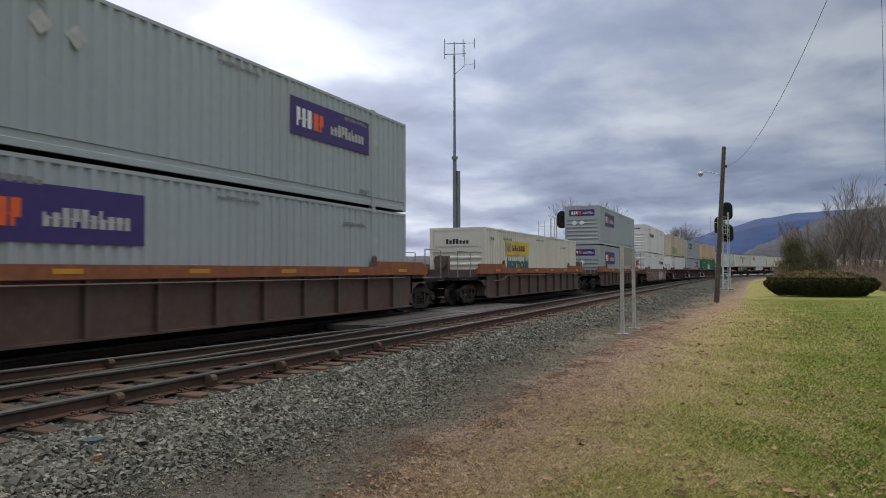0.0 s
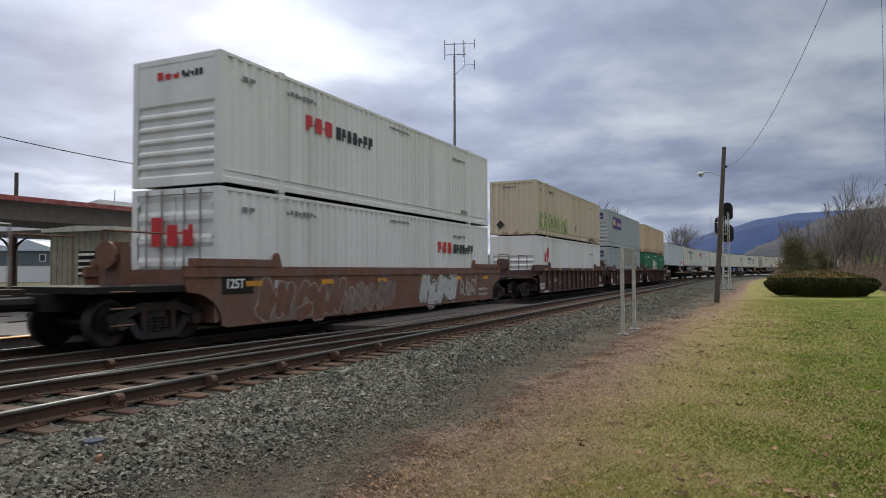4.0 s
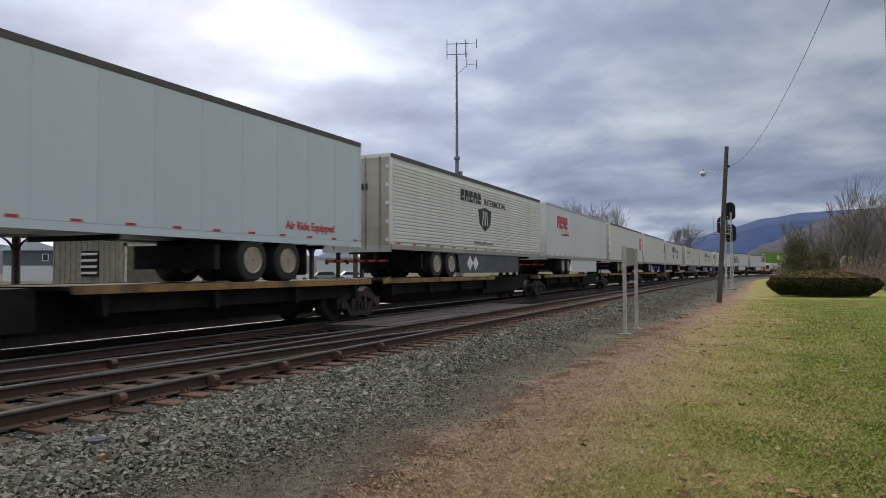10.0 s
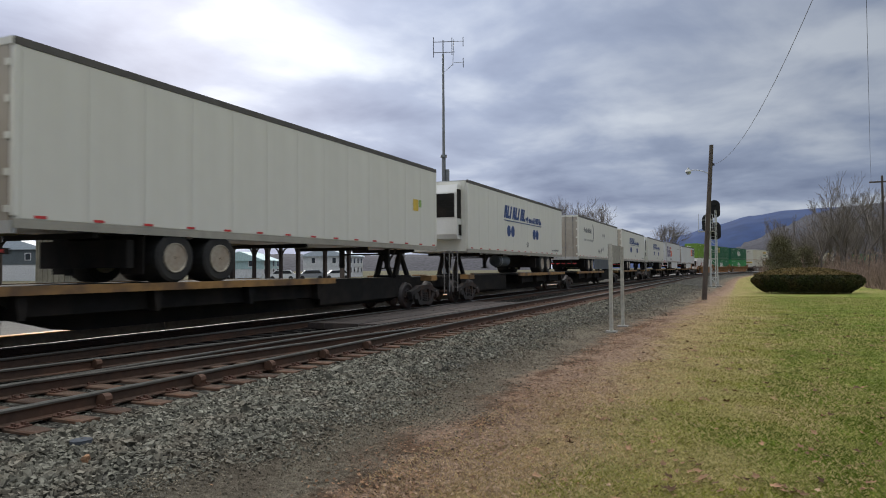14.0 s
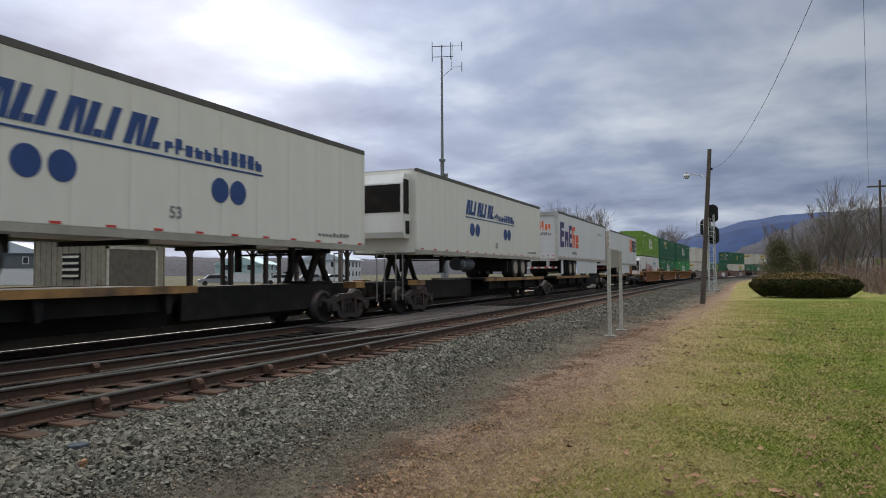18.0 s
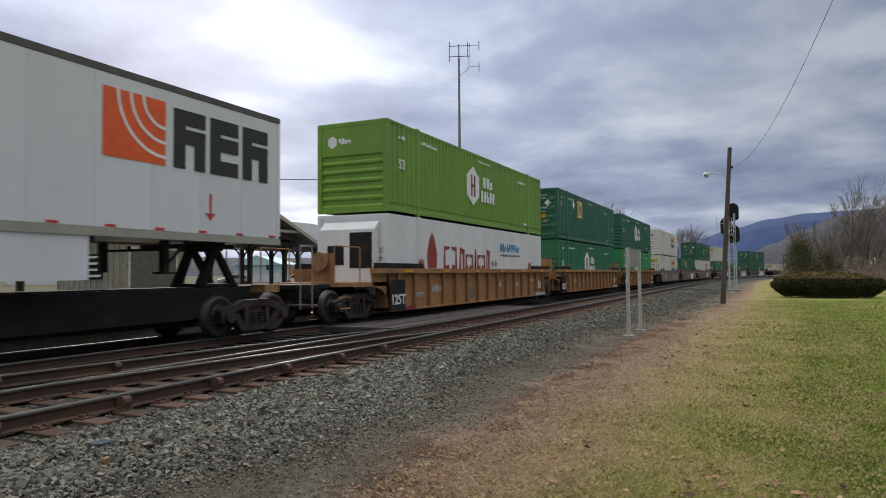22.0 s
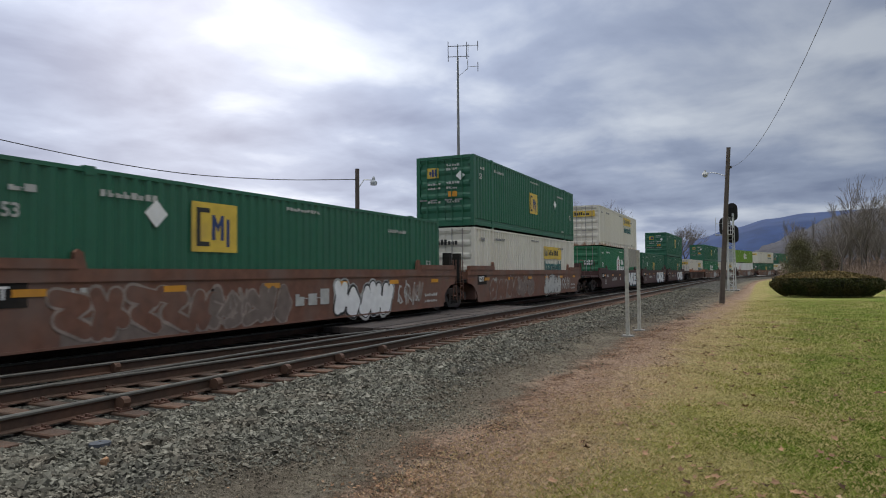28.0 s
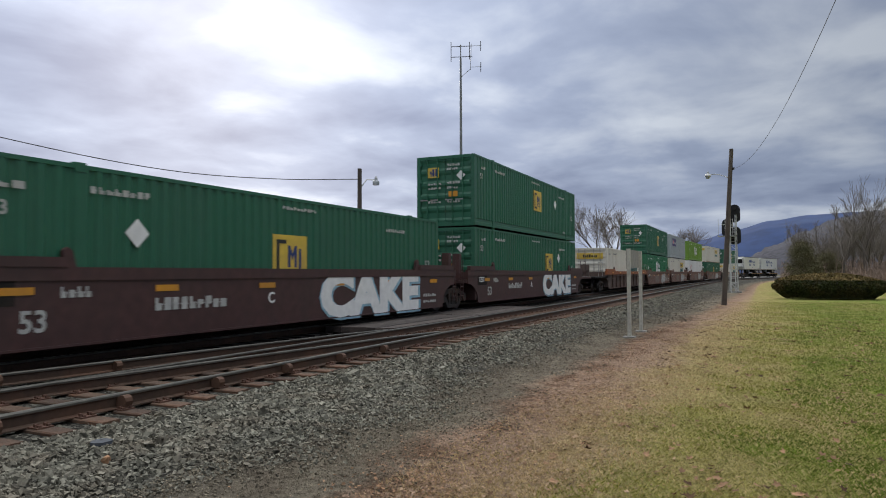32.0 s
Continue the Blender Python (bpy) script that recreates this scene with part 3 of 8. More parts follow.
near_track = make_track("near_track", -NEAR_GAP, "rusty steel rails of the empty near line on ties")


def bent_rail(points, parent):
    """A rail through a few plan points, on the ties of the turnout."""
    def drawn(outline, drop):
        g, n = Geo(), len(outline)
        for k, (x, y) in enumerate(points):
            a, b = points[max(k - 1, 0)], points[min(k + 1, len(points) - 1)]
            d = Vector((b[0] - a[0], b[1] - a[1])).normalized()
            for o, z in outline:
                g.v.append((x - d.y * o, y + d.x * o, z - drop))
        for j in range(len(points) - 1):
            for i in range(n):
                a, b = j * n + i, j * n + (i + 1) % n
                g.f.append((a, b, b + n, a + n))
        return g

    rail = part("rail", drawn(RAIL, 0.006), RAILRUST, parent)
    part("rail_head", drawn(HEAD, 0.006), RAILTOP, rail, "worn grey running surface")


crossover = thing("crossover", "rusty turnout rails that lead across between the lines", "railway track", kind="structure")
CROSS = [(-14.0, 10.93), (-6.0, 10.75), (0.0, 10.42), (5.5, 9.90), (9.8, 9.37), (13.5, 8.90), (15.0, 8.55)]
bent_rail(CROSS, crossover)
bent_rail([(x, y - 1.43) for x, y in CROSS[2:]], crossover)


# ---- distance: ridge and wooded hills as far backdrop ----
def ridge(name, dist, az0, az1, heights, base, material, label, rough=0.0, seed=1):
    """A far hill as a long mound with a skyline: heights are elevations in degrees at even steps from az0 to az1 (degrees left of the track)."""
    rnd, g, n = random.Random(seed), Geo(), 160
    for i in range(n + 1):
        u = i / n
        az = radians(az0 + (az1 - az0) * u)
        k = u * (len(heights) - 1)
        j = min(int(k), len(heights) - 2)
        w = k - j
        w = w * w * (3 - 2 * w)
        el = heights[j] + (heights[j + 1] - heights[j]) * w
        top = dist * math.tan(radians(el)) + EYE.z + rough * (noise.noise((i * 0.9, seed, 0)) + rnd.uniform(-0.4, 0.4))
        for d, z in ((dist * 0.80, base), (dist * 0.86, base + (top - base) * 0.42), (dist * 0.93, base + (top - base) * 0.78), (dist, top), (dist * 1.1, base)):
            g.v.append((math.cos(az) * d, math.sin(az) * d, z))
    for i in range(n):
        for j in range(4):
            a = i * 5 + j
            g.f.append((a, a + 1, a + 6, a + 5))
    ob = part(name, g, material, None, smooth=True)
    return tagged(ob, label, "hill", kind="structure")


# the haze of distance is put into the ridge's blue
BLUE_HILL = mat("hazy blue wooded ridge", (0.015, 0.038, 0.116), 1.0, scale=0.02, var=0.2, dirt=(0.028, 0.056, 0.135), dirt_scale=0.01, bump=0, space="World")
BARE_HILL = mat("leafless wooded hillside", (0.031, 0.031, 0.042), 1.0, scale=0.25, var=0.8, dirt=(0.044, 0.041, 0.049), dirt_scale=0.05, bump=0.4, space="World")
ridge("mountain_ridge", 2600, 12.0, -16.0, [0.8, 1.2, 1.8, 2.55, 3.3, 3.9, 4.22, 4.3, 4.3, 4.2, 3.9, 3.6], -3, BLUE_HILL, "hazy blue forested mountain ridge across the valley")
ridge("wooded_hill", 620, 1.4, -34.0, [1.0, 2.0, 3.0, 3.85, 4.3, 4.45, 4.4, 4.25, 4.2, 4.2, 4.2, 4.3, 4.3, 4.4, 4.4, 4.5, 4.5, 4.5], -2, BARE_HILL, "brown leafless wooded hillside beyond the lawn", rough=1.6, seed=3)
ridge("far_wood", 900, 16.0, 100.0, [1.4, 1.2, 1.3, 1.6, 2.4, 2.8, 3.0, 3.0], -2, BARE_HILL, "dark bare hills behind the station", rough=2.0, seed=5)


# ---- the train ----
LONG, TALL, HALF = 16.154, 2.896, 1.295


def corrugated(x0, x1, z0, z1, y, depth, pitch):
    """A folded sheet, out at y and in by depth, seen from -y when depth > 0."""
    g, n = Geo(), max(2, round((x1 - x0) / pitch))
    p = (x1 - x0) / n
    xs = []
    for i in range(n):
        a = x0 + i * p
        xs += [(a, 0), (a + p * 0.30, 0), (a + p * 0.45, 1), (a + p * 0.80, 1), (a + p * 0.95, 0)]
    xs.append((x1, 0))
    for x, k in xs:
        g.v += [(x, y + depth * k, z0), (x, y + depth * k, z1)]
    g.f = [(2 * i, 2 * i + 2, 2 * i + 3, 2 * i + 1) for i in range(len(xs) - 1)]
    return g


def louvred(y0, y1, z0, z1, x, depth, n):
    """An end wall with n level ribs pressed into it."""
    g, p, row = Geo(), (z1 - z0) / n, [(z0, 0)]
    for i in range(n):
        a = z0 + i * p
        row += [(a + p * 0.12, 0), (a + p * 0.30, 1), (a + p * 0.72, 1), (a + p * 0.92, 0)]
    row.append((z1, 0))
    for z, k in row:
        g.v += [(x + depth * k, y0, z), (x + depth * k, y1, z)]
    g.f = [(2 * i, 2 * i + 1, 2 * i + 3, 2 * i + 2) for i in range(len(row) - 1)]
    return g


BASE = {}
LABELS = {"beige": "weathered beige corrugated shipping container with green graffiti", "reefer": "smooth white insulated shipping container with dark red writing", "grey": "pale grey corrugated steel shipping container", "white": "white corrugated shipping container with grey streaks",
          "cream": "cream-white corrugated shipping container, rust-streaked", "tan": "rust-stained tan corrugated shipping container",
          "green": "dark green corrugated shipping container", "hubgreen": "mid green corrugated shipping container",
          "lightgreen": "bright green corrugated shipping container", "lime": "lime green corrugated shipping container"}


def container(colour, end):
    """A 53-foot box: its base at the origin, the leading end at -x. end: ribs, doors or plain."""
    key = (colour, end)
    if key in BASE:
        return twin(BASE[key])
    c, paint = thing("shipping_container", LABELS[colour], "shipping container", "containers on the train"), PAINT[colour]
    h = LONG / 2
    post = 2.02
    for y, d in ((-HALF, 0.035), (HALF, -0.035)):
        for a, b in ((-h + 0.14, -h + post), (-h + post + 0.16, h - post - 0.16), (h - post, h - 0.14)):
            if colour == "reefer":  # flat panels with narrow joints
                many = max(2, round((b - a) / 1.22))
                for k in range(many):
                    u, w = a + (b - a) * k / many + 0.006, a + (b - a) * (k + 1) / many - 0.006
                    part("side_wall", Geo().box(u, w, min(y, y + d * 1.2), max(y, y + d * 1.2), 0.30, TALL - 0.085), paint, c)
                continue
            part("side_wall", corrugated(a, b, 0.30, TALL - 0.085, y + 0.004 * (1 if d > 0 else -1), d * (1.5 if colour in ("tan", "beige", "cream") else 1.05), 0.29), paint, c)
        s = -1 if y < 0 else 1
        low = Geo().slab([(0.0, 0.03), (0.0, 0.15), (0.022, 0.165), (0.022, 0.285), (0.0, 0.30), (0.075, 0.30), (0.075, 0.03)], "x", -h + 0.05, h - 0.05)
        low.v = [(x, y - s * v, z) for x, v, z in low.v]
        part("bottom_rail", low, paint, c)
        part("top_rail", Geo().box(-h + 0.05, h - 0.05, min(y, y - s * 0.065), max(y, y - s * 0.065), TALL - 0.085, TALL - 0.012), paint, c)
        for x in (-h + post, h - post - 0.16):
            part("lift_post", Geo().box(x, x + 0.16, y - 0.004 if s < 0 else y - 0.06, y + 0.06 if s < 0 else y + 0.004, 0.02, TALL - 0.02), paint, c)
            for z in (-0.02, TALL - 0.14):
                part("corner_casting", Geo().box(x - 0.03, x + 0.19, y - 0.014 if s < 0 else y - 0.1, y + 0.1 if s < 0 else y + 0.014, z, z + 0.16), paint, c)
        for x in (-h, h - 0.14):
            part("corner_post", Geo().box(x, x + 0.14, min(y, y - s * 0.16), max(y, y - s * 0.16), 0.0, TALL - 0.01), paint, c)
    part("roof", Geo().box(-h + 0.03, h - 0.03, -HALF + 0.07, HALF - 0.07, TALL - 0.05, TALL - 0.022), paint, c)
    part("floor", Geo().box(-h + 0.05, h - 0.05, -HALF + 0.07, HALF - 0.07, 0.06, 0.14), SEAM, c)
    for x in (-h, h - 0.08):
        part("end_header", Geo().box(x, x + 0.08, -HALF + 0.17, HALF - 0.17, TALL - 0.14, TALL - 0.01), paint, c)
        part("end_sill", Geo().box(x, x + 0.08, -HALF + 0.17, HALF - 0.17, 0.0, 0.17), paint, c)
    part("end_wall", louvred(-HALF + 0.17, HALF - 0.17, 0.17, TALL - 0.14, h - 0.02, -0.05, 8), paint, c)
    if end == "doors":
        for k, (y0, y1) in enumerate(((-HALF + 0.18, -0.01), (0.01, HALF - 0.18))):
            door = part("door", louvred(y0, y1, 0.18, TALL - 0.15, -h + 0.02, 0.035, 5), paint, c)
            for u in (0.3, 0.72):
                y = y0 + (y1 - y0) * u
                part("lock_rod", Geo().rod((-h - 0.03, y, 0.08), (-h - 0.03, y, TALL - 0.05), 0.022, n=6), paint if colour == "green" else STEEL, door)
                part("door_handle", Geo().box(-h - 0.06, -h - 0.03, y - 0.02, y + 0.30, 1.05, 1.10), STEEL, door)
            for z in (0.4, 1.1, 1.8, 2.5):
                yy = y0 - 0.05 if k == 0 else y1 - 0.05
                part("hinge", Geo().box(-h - 0.02, -h + 0.03, yy, yy + 0.10, z, z + 0.14), paint, door)
    elif end == "ribs":
        part("end_wall", louvred(-HALF + 0.17, HALF - 0.17, 0.17, 1.86, -h + 0.01, 0.05, 6), paint, c)
        part("end_panel", Geo().box(-h + 0.01, -h + 0.05, -HALF + 0.17, HALF - 0.17, 1.86, TALL - 0.14), paint, c)
    else:
        part("end_wall", corrugated(-HALF + 0.17, HALF - 0.17, 0.17, TALL - 0.14, -h + 0.01, 0.04, 0.3).turned(), paint, c)
    BASE[key] = [(o, o.parent) for o in (c, *c.children_recursive)]
    return c


def twin(pieces):
    """A second thing from the same meshes, without the markings that the first one got later."""
    made = {}
    for o, up in pieces:
        made[o] = new(o.name.split(".")[0], o.data)
        for tag in ("label", "category", "group"):
            if tag in o:
                made[o][tag] = o[tag]
        if up is not None:
            made[o].parent = made[up]
    return made[pieces[0][0]]


def turned(self):
    """The sheet turned from the side to the end of a box."""
    self.v = [(y, x, z) for x, y, z in self.v]
    return self


Geo.turned = turned


# -- running gear --
def truck_meshes():
    side = Geo()
    outline = [(-1.16, 0.40), (-1.16, 0.58), (-0.86, 0.66), (-0.45, 0.80), (0.45, 0.80), (0.86, 0.66), (1.16, 0.58), (1.16, 0.40), (0.98, 0.40), (0.92, 0.50), (0.76, 0.50),
               (0.62, 0.30), (0.42, 0.16), (-0.42, 0.16), (-0.62, 0.30), (-0.76, 0.50), (-0.92, 0.50), (-0.98, 0.40)]
    hole1 = [(-0.36, 0.28), (-0.36, 0.66), (0.36, 0.66), (0.36, 0.28)]
    # the casting is laid up from bars, so that its windows stay open
    def bar(pts):
        side.slab(pts, "y", -0.09, 0.09)
    bar([(-1.18, 0.56), (-0.86, 0.50), (-0.42, 0.66), (0.42, 0.66), (0.86, 0.50), (1.18, 0.56), (1.18, 0.62), (0.86, 0.68), (0.45, 0.82), (-0.45, 0.82), (-0.86, 0.68), (-1.18, 0.62)])
    for s in (-1, 1):
        bar([(s * 0.62, 0.54), (s * 0.80, 0.50), (s * 0.52, 0.14), (s * 0.34, 0.14)])
        bar([(s * 0.30, 0.14), (s * 0.42, 0.14), (s * 0.42, 0.70), (s * 0.30, 0.70)])
        bar([(s * 0.74, 0.36), (s * 0.80, 0.62), (s * 1.18, 0.60), (s * 1.12, 0.34), (s * 1.04, 0.34), (s * 1.02, 0.48), (s * 0.86, 0.48), (s * 0.84, 0.36)])
        side.lathe([(-0.16, 0.05), (-0.16, 0.13), (0.06, 0.15), (0.06, 0.05)], "y", 10, (s * 0.92, 0, 0.46))
    bar([(-0.46, 0.12), (0.46, 0.12), (0.46, 0.24), (-0.46, 0.24)])
    frame_me = side.mesh("side_frame")
    coil = []
    for k in range(5):
        coil += [(0.245 + k * 0.062, 0.070), (0.255 + k * 0.062, 0.092), (0.285 + k * 0.062, 0.092), (0.295 + k * 0.062, 0.070)]
    spring_me = Geo().lathe(coil, "z", 8).mesh("spring")
    bolster = Geo().slab([(-1.05, 0.52), (-0.6, 0.36), (0.6, 0.36), (1.05, 0.52), (1.05, 0.66), (0.5, 0.74), (-0.5, 0.74), (-1.05, 0.66)], "x", -0.22, 0.22)
    set_ = Geo().rod((0, -0.85, 0), (0, 0.85, 0), 0.085, n=10)
    for s in (-1, 1):
        set_.lathe([(s * 0.92, 0.06), (s * 0.92, 0.13), (s * 0.80, 0.16), (s * 0.80, 0.34), (s * 0.83, 0.38), (s * 0.83, 0.455), (s * 0.72, 0.462), (s * 0.70, 0.49), (s * 0.68, 0.49),
                    (s * 0.67, 0.40), (s * 0.70, 0.34), (s * 0.68, 0.13), (s * 0.66, 0.06)], "y", 28)
        for k in range(6):  # cast webs, which show the turning
            a = k * math.pi / 3
            set_.box(0.20 * math.cos(a) - 0.03, 0.20 * math.cos(a) + 0.03, s * 0.815 - 0.015, s * 0.815 + 0.015, 0.20 * math.sin(a) - 0.03, 0.20 * math.sin(a) + 0.03)
    tread = Geo()
    for s in (-1, 1):
        tread.lathe([(s * 0.832, 0.40), (s * 0.834, 0.456), (s * 0.72, 0.464), (s * 0.719, 0.40)], "y", 28)
    return frame_me, spring_me, bolster.mesh("bolster"), set_.mesh("wheelset", True), tread.mesh("wheel_tread", True)


TRUCK = truck_meshes()
WHEELS = []


def truck(x, parent, wheels):
    t = part("truck", TRUCK[2], IRON, parent, "cast steel four-wheel truck")
    t.matrix_basis = pose(x, 0, 0)
    for y in (-1.02, 1.02):
        f = part("side_frame", TRUCK[0], IRON, t)
        f.matrix_basis = pose(0, y, 0)
        for x0 in (-0.2, 0.0, 0.2):
            s = part("spring", TRUCK[1], IRON, t)
            s.matrix_basis = pose(x0, y, 0)
    for dx in (-0.9, 0.9):
        w = part("wheelset", TRUCK[3], WHEELSTEEL, t)
        w.matrix_basis = pose(dx, 0, 0.46)
        wheels.append((w, dx))
    return t


CARS = {}


def well_car(paint, style, front, rear, fx=11.7, rx=11.7):
    """A well car, or one unit of an articulated set. style: ribbed or smooth. front, rear: single (own truck and coupler platform), shared (truck under
    the joint with the next unit) or joint (the truck belongs to the unit ahead)."""
    label = {"brown": "dirty brown well car with an orange top sill", "oxide": "dark red ribbed well car unit", "rust": "rusty smooth-sided well car covered in graffiti",
             "yellow": "weathered yellow ribbed well car unit", "maroon": "dark maroon smooth-sided well car unit with graffiti", "greyed": "grime-covered grey-brown well car"}[paint]
    c = thing("well_car", label + " on rails", "rail car", "cars of the train")
    p, sill = CAR[paint], CAR["orange"] if paint == "brown" else CAR[paint]
    h, wheels = 8.10, []
    for s in (-1, 1):
        ribbed = style == "ribbed"
        y0, y1 = ((-1.40, -1.36) if s < 0 else (1.36, 1.40)) if ribbed else ((-1.44, -1.40) if s < 0 else (1.40, 1.44))
        lo, c0, c1 = (0.26, 1.27, 1.52) if paint == "brown" else (0.26, 1.40, 1.55) if ribbed else (0.26, 1.30, 1.52)
        foot = [(-8.12, lo), (8.12, lo)]
        # the plate's lower corners are cut away in a bow over the wheels
        bow = [(8.12 + 1.0 * (1 - math.cos(math.pi / 2 * k / 6)), lo + 0.02 + 0.72 * math.sin(math.pi / 2 * k / 6)) for k in range(1, 7)]
        side = part("side_plate", Geo().slab([(-9.2, c0 + 0.03)] + [(-u, v) for u, v in bow[::-1]] + foot + bow + [(9.2, c0 + 0.03)], "y", y0, y1), p, c)
        if ribbed:
            part("top_chord", Geo().box(-9.2, 9.2, min(s * 1.34, s * 1.54), max(s * 1.34, s * 1.54), c0, c1), sill, c)
            rib, pitch, many = None, 1.53 if paint == "brown" else 1.1, 10 if paint == "brown" else 15
            for i in range(many):
                x = (i - (many - 1) / 2) * pitch
                if rib is None:
                    rib = part("rib", Geo().slab([(-0.05, lo + 0.02), (0.05, lo + 0.02), (0.05, c0 - 0.01), (-0.05, c0 - 0.01)], "y", min(s * 1.40, s * 1.51), max(s * 1.40, s * 1.51)), p, side)
                    rib.matrix_basis = pose(x, 0, 0)
                else:
                    again(rib, side, x)
            part("bottom_flange", Geo().box(-8.1, 8.1, min(s * 1.36, s * 1.50), max(s * 1.36, s * 1.50), lo - 0.03, lo + 0.015), p, c)
        else:
            part("top_chord", Geo().box(-9.2, 9.2, min(s * 1.36, s * 1.47), max(s * 1.36, s * 1.47), c0, c1), sill, c)
            part("bottom_flange", Geo().slab([(-8.12, lo), (8.12, lo), (8.0, lo - 0.04), (-8.0, lo - 0.04)], "y", min(s * 1.34, s * 1.46), max(s * 1.34, s * 1.46)), p, c)
        inner = 5.95 if ribbed else 6.3
        for e in (-1, 1):
            part("raised_chord", Geo().slab([(e * 9.0, c1), (e * inner, c1), (e * (inner + 0.06), c1 + 0.16), (e * 9.0, c1 + 0.16)], "y", min(s * 1.34, s * 1.49), max(s * 1.34, s * 1.49)),
                 sill if paint == "brown" else BLACK if paint == "yellow" else p, c)
            part("load_guide", Geo().slab([(e * (inner - 0.20), c1), (e * (inner + 0.04), c1), (e * (inner + 0.04), c1 + 0.27), (e * (inner - 0.04), c1 + 0.33), (e * (inner - 0.12), c1 + 0.27)], "y", min(s * 1.33, s * 1.42), max(s * 1.33, s * 1.42)), p, c)
    for i in range(6):
        x = -7.6 + i * 3.04
        part("floor_beam", Geo().box(x - 0.2, x + 0.2, -1.36, 1.36, 0.215, 0.34), BLACK, c)
    for e, kind, joint in ((-1, front, fx), (1, rear, rx)):
        reach = joint - 0.6 if kind == "single" else joint - 0.1
        part("end_platform", Geo().slab([(e * 8.3, -1.40), (e * 9.2, -1.40), (e * reach, -0.75 if kind != "single" else -1.32), (e * reach, 0.75 if kind != "single" else 1.32), (e * 9.2, 1.40), (e * 8.3, 1.40)], "z", 1.02, 1.14), p if paint in ("yellow", "maroon", "oxide") else BLACK, c)
        part("centre_sill", Geo().box(min(e * 8.3, e * (reach + 0.2)), max(e * 8.3, e * (reach + 0.2)), -0.30, 0.30, 0.70, 1.02), BLACK, c)
        part("end_bulkhead", Geo().box(min(e * 8.2, e * 8.32), max(e * 8.2, e * 8.32), -1.40, 1.40, 0.34, 1.45), p, c)
        if kind == "single":
            part("coupler", Geo().rod((e * (reach - 0.1), 0, 0.85), (e * (joint + 0.02), 0, 0.85), 0.13, n=8), BLACK, c)
            for y in (-1.25, 1.25):
                part("end_handrail", Geo().rod((e * 10.9, y, 1.14), (e * 10.9, y, 2.15), 0.02, n=6).rod((e * 9.6, y, 2.15), (e * 10.9, y, 2.15), 0.02, n=6).rod((e * 9.6, y, 1.14), (e * 9.6, y, 2.15), 0.02, n=6), STEEL if paint == "brown" else p, c)
                for k in range(3):
                    part("ladder_rung", Geo().rod((e * 10.35, y * 1.12, 0.45 + 0.3 * k), (e * 10.85, y * 1.12, 0.45 + 0.3 * k), 0.016, n=6), p, c)
            part("brake_stand", Geo().box(min(e * 9.5, e * 9.72), max(e * 9.5, e * 9.72), -0.3, 0.3, 1.14, 2.0).rod((e * 9.78, 0, 1.75), (e * 9.84, 0, 1.75), 0.28, n=14), p, c)
        else:
            for y in (-1.05, 1.05):
                part("stanchion", Geo().slab([(e * 9.15, 1.10), (e * 9.45, 1.10), (e * 9.42, 2.15), (e * 9.20, 2.15)], "y", y - 0.14, y + 0.14), BLACK if paint == "rust" else p, c)
                part("ladder", Geo().rod((e * 9.3, y * 1.24, 0.4), (e * 9.3, y * 1.24, 1.9), 0.018, n=6).rod((e * 9.55, y * 1.24, 0.4), (e * 9.55, y * 1.24, 1.9), 0.018, n=6)
                     .rod((e * 9.3, y * 1.24, 0.55), (e * 9.55, y * 1.24, 0.55), 0.016, n=6).rod((e * 9.3, y * 1.24, 0.9), (e * 9.55, y * 1.24, 0.9), 0.016, n=6)
                     .rod((e * 9.3, y * 1.24, 1.3), (e * 9.55, y * 1.24, 1.3), 0.016, n=6), p, c)
        if kind != "joint":
            truck(e * (9.5 if kind == "single" else joint), c, wheels)
    return c, wheels


